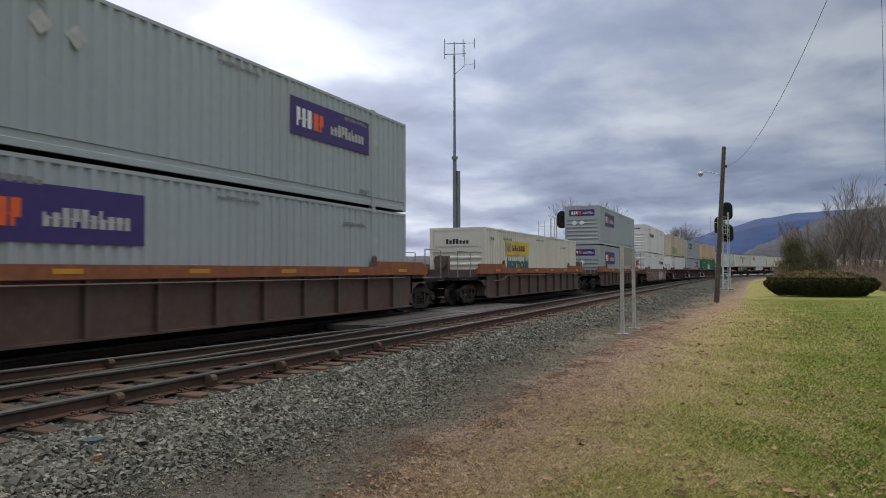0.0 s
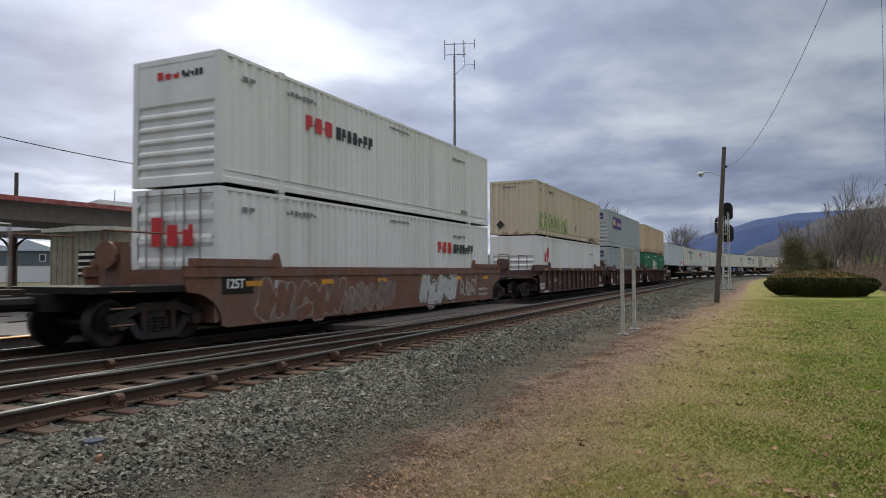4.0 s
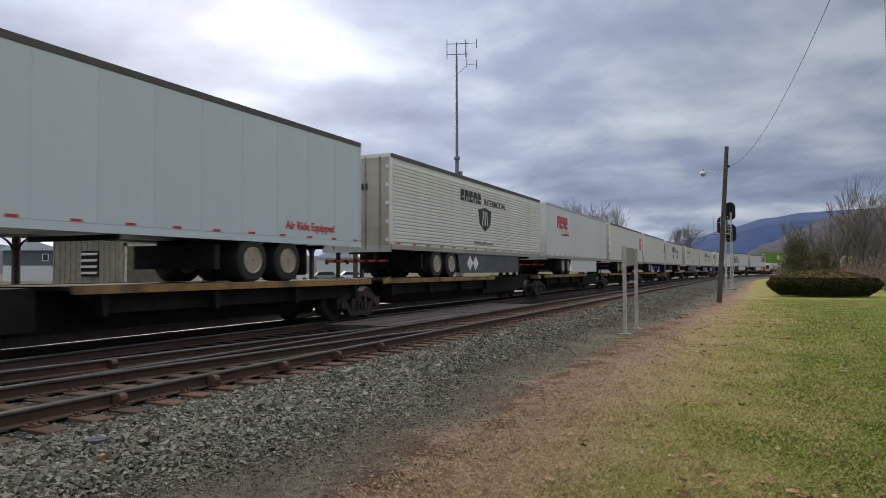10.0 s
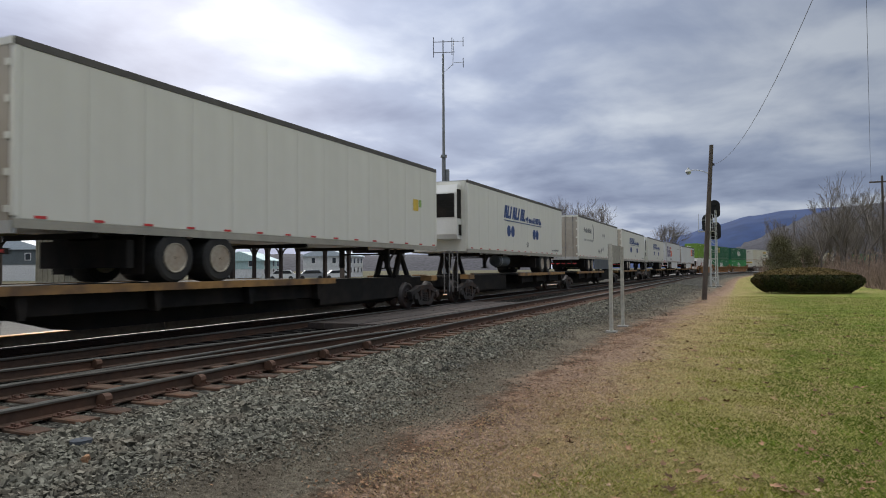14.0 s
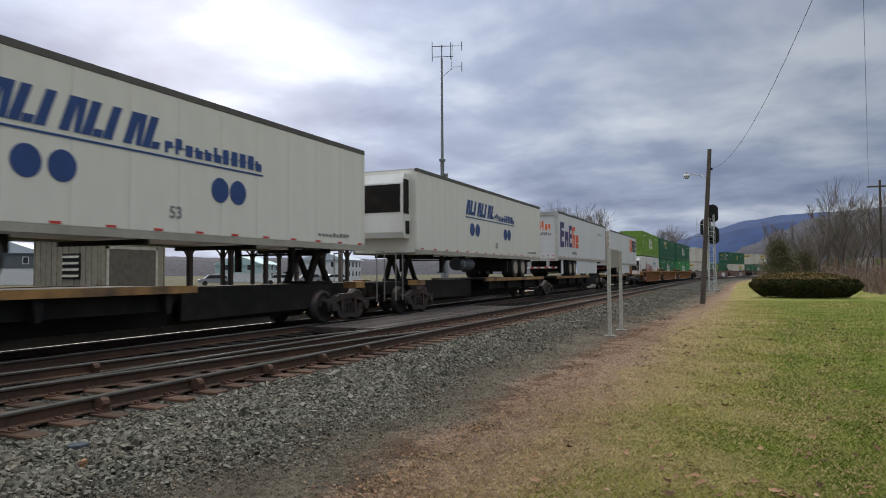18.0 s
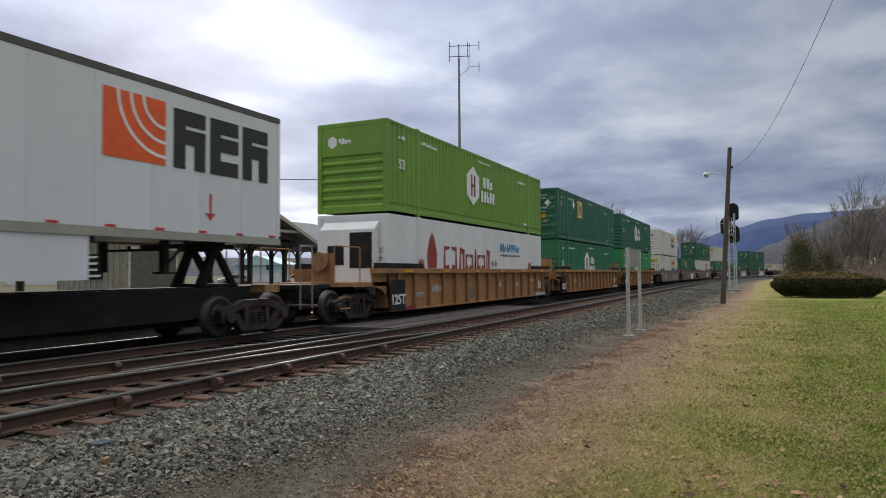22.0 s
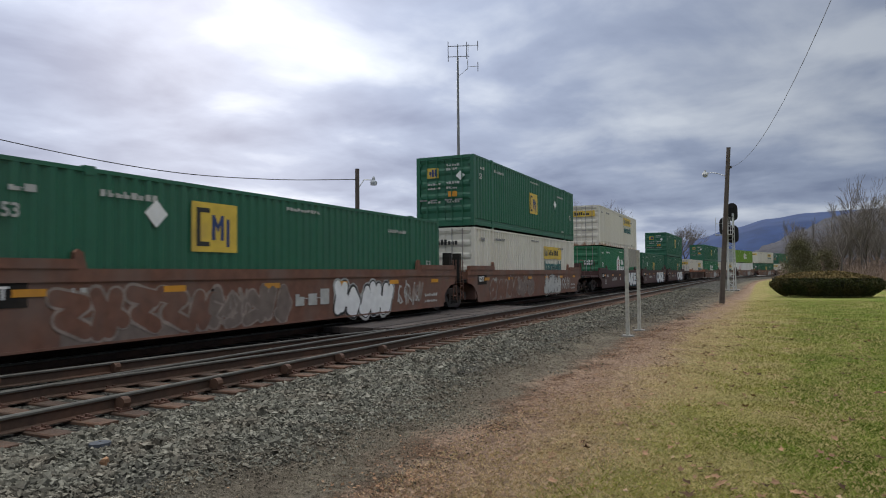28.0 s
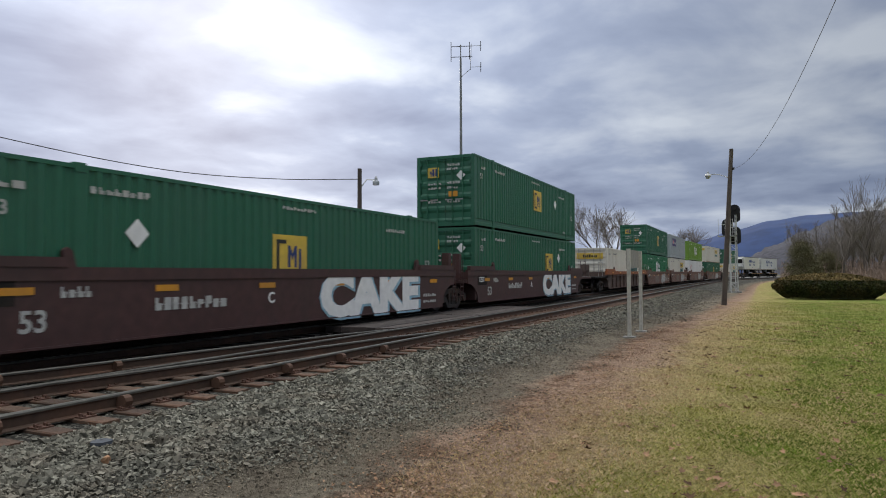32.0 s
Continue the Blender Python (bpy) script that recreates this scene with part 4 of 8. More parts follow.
def spine_car(front, rear, nose_first, fx=9.9, rx=9.9):
    """One platform of a spine car: a deep centre sill, a deck for the trailer's wheels and a stand for its kingpin."""
    c = thing("spine_car", "black spine car with worn yellow deck edges on the main track", "rail car", "cars of the train")
    wheels, d = [], 1 if nose_first else -1
    part("centre_sill", Geo().slab([(-fx + 0.1, 0.72), (-fx + 0.1, 1.12), (rx - 0.1, 1.12), (rx - 0.1, 0.72), (7.4, 0.62), (6.2, 0.30), (-6.2, 0.30), (-7.4, 0.62)], "y", -0.35, 0.35), BLACK, c)
    a, b = sorted((d * 8.6, -d * 1.1))
    deck = part("deck", Geo().box(a, b, -1.28, 1.28, 1.08, 1.15), BLACK, c)
    for s in (-1, 1):
        y0, y1 = sorted((s * 1.28, s * 1.34))
        part("deck_edge", Geo().box(a, b, y0, y1, 1.02, 1.17), DECK, deck, "yellow deck edge, worn to rust")
        part("deck_girder", Geo().slab([(a + 0.2, 1.04), (b - 0.1, 1.04), (b - 0.6, 0.66), (a + 0.9, 0.66)], "y", min(s * 1.02, s * 1.08), max(s * 1.02, s * 1.08)), BLACK, deck)
        for i in range(4):
            x = a + 0.7 + i * (b - a - 1.4) / 3
            part("deck_bracket", Geo().slab([(x - 0.1, 1.02), (x + 0.1, 1.02), (x + 0.05, 0.62), (x - 0.05, 0.62)], "y", min(s * 0.35, s * 1.27), max(s * 0.35, s * 1.27)), BLACK, deck)
        part("side_beam", Geo().slab([(-d * 1.3, 1.10), (-d * 7.6, 1.10), (-d * 7.2, 0.62), (-d * 6.0, 0.44), (-d * 1.3, 0.40)], "y", min(s * 0.62, s * 0.70), max(s * 0.62, s * 0.70)), BLACK, c)
        part("step", Geo().box(min(-d * 8.0, -d * 7.5), max(-d * 8.0, -d * 7.5), min(s * 0.9, s * 1.34), max(s * 0.9, s * 1.34), 0.98, 1.16), DECK, c)
    x = -d * 6.9
    hitch = part("hitch_stand", Geo().box(x - 0.5, x + 0.7, -0.45, 0.45, 1.115, 1.19), BLACK, c)
    part("hitch_head", Geo().box(x - 0.2, x + 0.2, -0.45, 0.45, 1.93, 1.998), BLACK, hitch)
    for y0, y1 in ((-0.42, -0.30), (0.30, 0.42)):
        part("hitch_leg", Geo().slab([(x - 0.55, 1.12), (x - 0.30, 1.12), (x + 0.10, 1.99), (x - 0.10, 1.99)], "y", y0, y1), BLACK, hitch)
        part("hitch_strut", Geo().slab([(x + 0.75, 1.12), (x + 0.55, 1.12), (x - 0.02, 1.98), (x + 0.14, 1.98)], "y", y0 + 0.02 if y0 < 0 else y0 - 0.02, y1 + 0.02 if y0 < 0 else y1 - 0.02), BLACK, hitch)
    part("hitch_plate", Geo().slab([(x - 0.5, -0.5), (x + 0.5, -0.5), (x + 0.55, 0), (x + 0.5, 0.5), (x - 0.5, 0.5)], "z", 2.0, 2.08), BLACK, hitch)
    for e, kind, joint in ((-1, front, fx), (1, rear, rx)):
        if kind == "single":
            part("end_platform", Geo().box(min(e * 8.8, e * (joint - 0.35)), max(e * 8.8, e * (joint - 0.35)), -1.2, 1.2, 1.02, 1.12), BLACK, c)
            part("coupler", Geo().rod((e * (joint - 0.5), 0, 0.85), (e * (joint + 0.02), 0, 0.85), 0.13, n=8), BLACK, c)
            for y in (-1.2, 1.2):
                part("end_handrail", Geo().rod((e * 9.5, y, 0.5), (e * 9.5, y, 2.1), 0.02, n=6).rod((e * 9.0, y, 2.1), (e * 9.5, y, 2.1), 0.02, n=6).rod((e * 9.0, y, 0.5), (e * 9.0, y, 2.1), 0.02, n=6), STEEL, c)
        if kind != "joint":
            truck(e * (7.5 if kind == "single" else joint), c, wheels)
    return c, wheels


TYRE_ME = Geo().lathe([(-0.20, 0.24), (-0.30, 0.30), (-0.31, 0.44), (-0.28, 0.495), (0.0, 0.505), (0.28, 0.495), (0.31, 0.44), (0.30, 0.30), (0.20, 0.24)], "y", 28).mesh("tyre")
RIM_ME = Geo().lathe([(-0.30, 0.300), (-0.318, 0.30), (-0.318, 0.282), (-0.29, 0.265), (-0.16, 0.245), (-0.12, 0.20), (-0.13, 0.12), (-0.24, 0.11), (-0.27, 0.085), (-0.27, 0.02), (0.27, 0.02), (0.27, 0.085), (0.24, 0.11), (0.13, 0.12), (0.12, 0.20), (0.16, 0.245), (0.29, 0.265), (0.318, 0.282), (0.318, 0.30), (0.30, 0.300)], "y", 22).mesh("rim")
_hub = Geo().lathe([(-0.30, 0.03), (-0.29, 0.08), (-0.22, 0.10), (-0.125, 0.135), (0.125, 0.135), (0.22, 0.10), (0.29, 0.08), (0.30, 0.03)], "y", 14)
for _k in range(5):  # solid dark discs that stand for the shaded hand holes
    _a = _k * 2 * math.pi / 5
    _hub.rod((0.19 * math.cos(_a), -0.165, 0.19 * math.sin(_a)), (0.19 * math.cos(_a), 0.165, 0.19 * math.sin(_a)), 0.035, n=8)
HUB_ME = _hub.mesh("hub")
BODY_Z, BODY_H = 0.93, 3.03


def trailer(colour, nose_first, reefer=False, skirt=None, panel=1.22, top="dark", fine=False, steel_doors=False, lift=0.0, rollup=False, bare=0.5):
    """A 53-foot road trailer standing on its own wheels (base at the tyres' foot). The doors lead unless nose_first."""
    lab = {"trailer": "off-white box trailer", "trailerblue": "pale blue-white box trailer", "trailergrey": "light grey box trailer"}[colour]
    c = thing("box_trailer", lab + (" with a refrigeration unit" if reefer else "") + " carried by rail", "trailer", "trailers on the train")
    p, h, d = PAINT[colour], LONG / 2, 1 if nose_first else -1
    z0, z1 = BODY_Z + lift, BODY_Z + BODY_H + lift
    core = part("box_body", Geo().box(-h + 0.04, h - 0.04, -HALF + 0.012, HALF - 0.012, z0 + 0.05, z1 - 0.03), p, c)
    if fine:  # level pressed slats
        slat = None
        for i in range(22):
            z = z0 + 0.24 + i * 0.115
            if slat is None:
                slat = part("slat", Geo().slab([(-HALF, 0.0), (-HALF - 0.010, 0.012), (-HALF - 0.010, 0.085), (-HALF, 0.10), (-HALF + 0.02, 0.10), (-HALF + 0.02, 0.0)], "x", -h + 0.12, h - 0.12), p, core)
                slat.matrix_basis = pose(0, 0, z)
            else:
                again(slat, core, 0, 0, z)
    else:
        n = round((LONG - 0.24) / panel)
        w = (LONG - 0.24) / n
        sheet = None
        for i in range(n):
            if sheet is None:
                sheet = part("side_panel", Geo().slab([(0.003, 0.0), (w - 0.003, 0.0), (w - 0.003, BODY_H - 0.30), (0.003, BODY_H - 0.30)], "y", -HALF - 0.002, -HALF + 0.02), p, core)
                sheet.matrix_basis = pose(-h + 0.12, 0, z0 + 0.16)
            else:
                again(sheet, core, -h + 0.12 + i * w, 0, z0 + 0.16)
    for s in (-1, 1):
        part("top_rail", Geo().box(-h, h, min(s * (HALF - 0.06), s * (HALF + 0.008)), max(s * (HALF - 0.06), s * (HALF + 0.008)), z1 - 0.13, z1), DARKRAIL if top == "dark" else ALU, c)
        part("bottom_rail", Geo().box(-h, h, min(s * (HALF - 0.06), s * (HALF + 0.010)), max(s * (HALF - 0.06), s * (HALF + 0.010)), z0, z0 + 0.15), BOTTOMRAIL if colour != "trailerblue" else p, c)
        for x in (-h, h - 0.11):
            part("corner_post", Geo().box(x, x + 0.11, min(s * (HALF - 0.10), s * (HALF + 0.004)), max(s * (HALF - 0.10), s * (HALF + 0.004)), z0 + 0.20, z1 - 0.13), p, c)
    part("roof", Geo().box(-h + 0.02, h - 0.02, -HALF + 0.06, HALF - 0.06, z1 - 0.04, z1 - 0.01), ALU, c)
    mark = None
    for i in range(15):
        x = -h + 0.35 + i * 1.10
        if mark is None:
            mark = part("reflector", Geo().box(0, 0.22, -HALF - 0.010, -HALF - 0.003, z0 + 0.17, z0 + 0.215), INK["red"], c, "red reflective strip")
            mark.matrix_basis = pose(x, 0, 0)
        else:
            again(mark, c, x)
    # leading end
    if nose_first:
        part("front_wall", Geo().box(-h, -h + 0.05, -HALF + 0.11, HALF - 0.11, z0 + 0.05, z1 - 0.05), p, c)
        if reefer:
            unit = part("refrigeration_unit", Geo().slab([(-h, z0 + 0.55), (-h - 0.42, z0 + 0.55), (-h - 0.50, z0 + 0.75), (-h - 0.50, z1 - 0.55), (-h - 0.36, z1 - 0.22), (-h, z1 - 0.22)], "y", -1.0, 1.0), PAINT["white"], c, "white refrigeration unit with a black grille")
            part("grille", Geo().box(-h - 0.515, -h - 0.50, -0.9, 0.9, z0 + 1.45, z1 - 0.60), BLACK, unit)
            for k in range(8):
                part("grille_slat", Geo().box(-h - 0.53, -h - 0.515, -0.88, 0.88, z0 + 1.48 + k * 0.10, z0 + 1.53 + k * 0.10), BLACK, unit)
            part("side_grille", Geo().box(-h - 0.46, -h - 0.05, -1.012, -1.0, z0 + 1.40, z1 - 0.42), BLACK, unit)
            part("control_box", Geo().box(-h - 0.30, -h - 0.05, -1.03, -1.0, z0 + 0.7, z0 + 1.15), BLACK, unit)
            tank = part("fuel_tank", Geo().rod((-3.5, -0.85, 0.62), (-1.9, -0.85, 0.62), 0.27, n=16), SKIRT, c)
            part("tank_strap", Geo().lathe([(-3.1, 0.27), (-3.1, 0.278), (-3.04, 0.278), (-3.04, 0.27)], "x", 16, (0, -0.85, 0.62)), ALU, tank)
    elif rollup:  # one roll-up door set back in a wide frame
        part("rear_frame", Geo().box(-h - 0.06, -h + 0.06, -HALF, -HALF + 0.20, z0 - 0.10, z1).box(-h - 0.06, -h + 0.06, HALF - 0.20, HALF, z0 - 0.10, z1).box(-h - 0.06, -h + 0.06, -HALF + 0.20, HALF - 0.20, z1 - 0.24, z1)
             .box(-h - 0.09, -h + 0.06, -HALF + 0.20, HALF - 0.20, z1 - 0.10, z1 - 0.05), ALU, c, "dull grey door frame")
        door = part("door", Geo().box(-h + 0.02, -h + 0.05, -HALF + 0.20, HALF - 0.20, z0 + 0.10, z1 - 0.24), p, c, "white roll-up door")
        for k in range(5):
            part("door_seam", Geo().box(-h + 0.016, -h + 0.02, -HALF + 0.20, HALF - 0.20, z0 + 0.52 + k * 0.40, z0 + 0.527 + k * 0.40), ALU, door)
        for k in range(7):
            part("reflector", Geo().box(-h + 0.012, -h + 0.02, -1.02 + k * 0.31, -0.88 + k * 0.31, z0 + 0.20, z0 + 0.25), INK["red"], door)
        part("door_latch", Geo().box(-h - 0.0, -h + 0.02, -0.12, 0.18, z0 + 0.12, z0 + 0.17), BLACK, door)
        sill = part("rear_sill", Geo().box(-h - 0.07, -h + 0.05, -HALF + 0.201, HALF - 0.201, z0 - 0.09, z0 + 0.10), ALU, c)
        for y in (-1.0, -0.86, 0.82, 0.96):
            part("tail_lamp", Geo().box(-h - 0.08, -h - 0.07, y - 0.05, y + 0.05, z0 - 0.03, z0 + 0.03), INK["red"], sill)
        guard = part("underride_guard", Geo().box(-h - 0.06, -h + 0.02, -1.20, 1.20, 0.50, 0.60), INK["white"], c)
        for y in (-0.62, 0.56):
            part("guard_leg", Geo().slab([(-h - 0.05, 0.60), (-h + 0.12, 0.60), (-h + 0.4, z0), (-h - 0.05, z0)], "y", y - 0.08, y + 0.08), ALU, guard)
        for k in range(5):
            part("reflector", Geo().box(-h - 0.066, -h - 0.06, -1.1 + k * 0.46, -0.87 + k * 0.46, 0.51, 0.59), INK["red"], guard)
        for s in (-1, 1):
            part("fairing", Geo().slab([(-h + 1.0, 0.14), (-h + 1.45, 0.14), (-h + 1.40, z0), (-h + 1.0, z0)], "y", min(s * 1.20, s * 1.26), max(s * 1.20, s * 1.26)), p, c)
    else:
        for y0, y1 in ((-HALF + 0.11, -0.012), (0.012, HALF - 0.11)):
            door = part("door", Geo().box(-h - 0.012, -h + 0.04, y0, y1, z0 + 0.12, z1 - 0.12), DOORSTEEL if colour == "trailer" or steel_doors else p, c)
            for u in (0.25, 0.7):
                y = y0 + (y1 - y0) * u
                part("lock_rod", Geo().rod((-h - 0.045, y, z0 + 0.02), (-h - 0.045, y, z1 - 0.08), 0.02, n=6), STEEL, door)
                part("door_handle", Geo().box(-h - 0.07, -h - 0.045, y - 0.02, y + 0.28, z0 + 0.75, z0 + 0.79), STEEL, door)
            yy = y0 - 0.02 if y0 < -0.5 else y1 - 0.08
            for k in range(5):
                part("hinge", Geo().box(-h - 0.03, -h, yy, yy + 0.10, z0 + 0.25 + k * 0.58, z0 + 0.36 + k * 0.58), p, door)
        part("rear_header", Geo().box(-h - 0.022, -h + 0.06, -HALF + 0.02, HALF - 0.02, z1 - 0.12, z1), p, c)
        part("rear_sill", Geo().box(-h - 0.03, -h + 0.06, -HALF + 0.02, HALF - 0.02, z0 - 0.08, z0 + 0.12), ALU, c)
        guard = part("underride_guard", Geo().box(-h - 0.02, -h + 0.06, -1.15, 1.15, 0.52, 0.62).box(-h, -h + 0.07, -0.75, -0.65, 0.62, z0).box(-h, -h + 0.07, 0.65, 0.75, 0.62, z0), BLACK, c)
        for k in range(6):
            part("reflector", Geo().box(-h - 0.026, -h - 0.02, -1.1 + k * 0.39, -0.86 + k * 0.39, 0.545, 0.60), INK["red"], guard)
    for k in range(5):
        part("cross_member", Geo().box(-h + 1.5 + k * 3.2, -h + 1.6 + k * 3.2, -HALF + 0.07, HALF - 0.07, z0 - 0.10, z0), BLACK, c)
    # running gear, toward the doors
    rear = d * (h - 4.0)
    sub = part("slider_frame", Geo().box(rear - 1.7, rear + 1.7, -0.55, -0.42, 0.62, z0).box(rear - 1.7, rear + 1.7, 0.42, 0.55, 0.62, z0).box(rear - 1.75, rear - 1.6, -1.2, 1.2, 0.30, z0 - 0.1), BLACK, c)
    for x in (rear - 0.64, rear + 0.64):
        part("axle", Geo().rod((x, -1.0, 0.505), (x, 1.0, 0.505), 0.07, n=8), BLACK, sub)
        for y in (-0.98, 0.98):
            w = part("wheel", TYRE_ME, TYRE, c)
            w.matrix_basis = pose(x, y, 0.505)
            part("rim", RIM_ME, RIM, w, "pale steel rim")
            part("hub", HUB_ME, IRON, w, "dark oily hub")
    for s in (-1, 1):
        part("mud_flap", Geo().box(rear - d * -1.42, rear - d * -1.42 + 0.02, min(s * 0.66, s * 1.26), max(s * 0.66, s * 1.26), 0.18, z0), BLACK, c)
    gear = -d * (h - 3.1)
    leg = part("landing_gear", Geo().box(gear - 0.07, gear + 0.07, -0.95, -0.81, 0.30, z0).box(gear - 0.07, gear + 0.07, 0.81, 0.95, 0.30, z0)
               .rod((gear, -0.88, 0.75), (gear, 0.88, 0.75), 0.03, n=6).slab([(gear + 0.05, 0.45), (gear + 0.10, 0.45), (gear + 0.65, z0), (gear + 0.55, z0)], "y", -0.9, -0.86), BLACK, c)
    part("landing_foot", Geo().box(gear - 0.16, gear + 0.16, -1.02, -0.74, 0.26, 0.30), BLACK, leg)
    if skirt:
        a, b = sorted((rear + (-d) * 1.5, gear + d * bare))
        part("side_skirt", Geo().slab([(a, 0.16), (b, 0.16), (b, z0), (a - 0.25, z0)], "y", -HALF + 0.02, -HALF + 0.04), p if skirt == "pale" else SKIRT, c)
        part("side_skirt", Geo().slab([(a, 0.16), (b, 0.16), (b, z0), (a - 0.25, z0)], "y", HALF - 0.04, HALF - 0.02), p if skirt == "pale" else SKIRT, c)
    return c


# -- markings: plain shapes in place of trade marks --
def panel_mark(c, x, z, w=3.3, hh=0.72, front=False):
    """Purple sign panel with a white-orange block mark and a faint line of bars."""
    y = -LONG / 2 - 0.006 if front else -1.300
    a, b = (-w / 2, w / 2) if front else (x, x + w)
    if front:  # on the end, the viewer's left is +y
        plate(-0.95, 0.95, z, z + 0.48, INK["purple"], c, y=-LONG / 2 + 0.004, front=True, label="purple sign panel with white and orange blocks")
        bars(0.32, 0.82, z + 0.12, z + 0.36, 3, INK["white"], c, -LONG / 2 - 0.002, True, 1)
        bars(0.05, 0.30, z + 0.12, z + 0.36, 2, INK["orange"], c, -LONG / 2 - 0.002, True, 2)
        bars(-0.85, -0.05, z + 0.14, z + 0.32, 9, INK["dim"], c, -LONG / 2 - 0.002, True, 3)
        return
    plate(a, b, z, z + hh, INK["purple"], c, label="purple sign panel with white and orange blocks")
    bars(a + w * 0.07, a + w * 0.25, z + hh * 0.25, z + hh * 0.75, 3, INK["white"], c, -1.306, seed=1)
    bars(a + w * 0.26, a + w * 0.40, z + hh * 0.25, z + hh * 0.72, 2, INK["orange"], c, -1.306, seed=2)
    bars(a + w * 0.47, a + w * 0.93, z + hh * 0.28, z + hh * 0.62, 10, INK["dim"], c, -1.306, seed=3)


def small_print(c, ink, seed=0):
    """The lines of data at both ends of a container's side."""
    rnd, h = random.Random(seed), LONG / 2
    bars(-h + 2.3, -h + 3.6, 2.42, 2.54, 8, ink, c, -1.303, seed=seed)
    bars(h - 3.7, h - 2.5, 2.30, 2.40, 9, ink, c, -1.303, seed=seed + 1)
    bars(-h + 0.7, -h + 1.2, 2.36, 2.48, 2, ink, c, -1.303, seed=seed + 2)
    bars(h - 2.9, h - 2.35, 0.34, 0.46, 6, ink, c, -1.303, seed=seed + 3)
    bars(-0.6, 0.8, 2.58, 2.66, 10, ink, c, -1.303, seed=seed + 4)


def hex_mark(c, x, z, r, front=False):
    """White six-sided badge with maroon bars, and white block lettering beside it."""
    o = [(x + r * 0.82 * sx, z + r * sz) for sx, sz in ((-1, -0.5), (0, -1), (1, -0.5), (1, 0.5), (0, 1), (-1, 0.5))]
    if front:
        part("badge", Geo().slab(o, "x", -LONG / 2 + 0.002, -LONG / 2 + 0.008), INK["white"], c)
        bars(x - r * 3.4, x - r * 1.1, z - r * 0.4, z + r * 0.5, 4, INK["white"], c, -LONG / 2 + 0.006, True, 5)
        return
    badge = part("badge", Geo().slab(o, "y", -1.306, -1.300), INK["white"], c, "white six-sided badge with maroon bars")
    for dx in (-0.30, 0.10):
        part("badge_bar", Geo().box(x + r * dx, x + r * (dx + 0.2), -1.310, -1.306, z - r * 0.55, z + r * 0.55), INK["maroon"], badge)
    part("badge_bar", Geo().box(x - r * 0.30, x + r * 0.30, -1.3105, -1.3065, z - r * 0.08, z + r * 0.08), INK["maroon"], badge)
    bars(x + r * 1.4, x + r * 2.9, z + r * 0.05, z + r * 0.62, 3, INK["white"], c, -1.303, seed=6)
    bars(x + r * 1.1, x + r * 3.2, z - r * 0.72, z - r * 0.12, 5, INK["white"], c, -1.303, seed=7)


def square_mark(c, x, z, r):
    """Yellow square with blue and dark bars."""
    p = plate(x - r, x + r, z - r * 0.78, z + r * 0.78, INK["yellow"], c, label="yellow square with dark and blue bars")
    o = x - r
    part("mark_bar", Geo().box(o + r * 0.2, o + r * 0.36, -1.309, -1.304, z - r * 0.6, z + r * 0.6).box(o + r * 0.36, o + r * 0.75, -1.309, -1.304, z + r * 0.46, z + r * 0.6)
         .box(o + r * 0.36, o + r * 0.75, -1.309, -1.304, z - r * 0.6, z - r * 0.46), INK["black"], p)
    part("mark_bar", Geo().slab([(o + r * 0.85, z - r * 0.4), (o + r * 1.0, z - r * 0.4), (o + r * 1.0, z + r * 0.1), (o + r * 1.12, z - r * 0.15), (o + r * 1.24, z + r * 0.1), (o + r * 1.24, z - r * 0.4), (o + r * 1.38, z - r * 0.4),
                                 (o + r * 1.38, z + r * 0.4), (o + r * 1.26, z + r * 0.4), (o + r * 1.12, z + r * 0.1), (o + r * 0.98, z + r * 0.4), (o + r * 0.85, z + r * 0.4)], "y", -1.309, -1.304)
         .box(o + r * 1.5, o + r * 1.64, -1.309, -1.304, z - r * 0.6, z + r * 0.3), INK["navy"], p)


def yellow_mark(c, x, z, w=3.0, ink="teal", pale=False):
    """Yellow panel with dark bars over a bold teal word."""
    p = plate(x, x + w, z, z + 0.66, INK["yellow"], c, label="yellow panel with black block writing")
    bars(x + w * 0.26, x + w * 0.82, z + 0.20, z + 0.48, 6, INK["black"], c, -1.306, seed=8)
    bars(x + w * 0.03, x + w * 0.2, z + 0.15, z + 0.55, 5, INK["grey"], c, -1.306, seed=9)
    write("Intermodal", x + w * 0.04, z - 0.60, 0.50, INK[ink], c, -1.303, bold=0.035, wide=w / 3.38, label="bold teal word under the yellow panel")


def front_panel(c, z0, z1, ink, n=8, wid=0.75, under=None):
    if under:
        plate(-0.98, 0.98, z0 - 0.1, z1 + 0.1, under, c, y=-LONG / 2 + 0.002 - 0.008, front=True)
    bars(-wid, wid, z0, z1, n, ink, c, -LONG / 2 - 0.014, True, 11)


def grey_box(up, low, i, single=False):
    """Pale grey pair of boxes; up and low: where the purple panels sit."""
    out = []
    for x in ((up,) if single else (up, low)):
        c = container("grey", "ribs")
        panel_mark(c, x, 1.50, 3.8, 0.95)
        panel_mark(c, 0, 2.12, front=True)
        small_print(c, INK["grey"], i)
        for k in (0, 1):
            diamond(0.55 - k * 0.55, 1.62, 0.22, INK["white"], c, -LONG / 2 + 0.0, True)
        diamond(6.1, 1.95, 0.14, INK["dim"], c)
        if x == up:
            away = 0.0 if up > -3 else 9.4
            diamond(-4.6 + away, 2.10, 0.22, INK["dim"], c)
            diamond(-3.95 + away, 2.05, 0.22, INK["dim"], c)
        out.append(c)
    return out


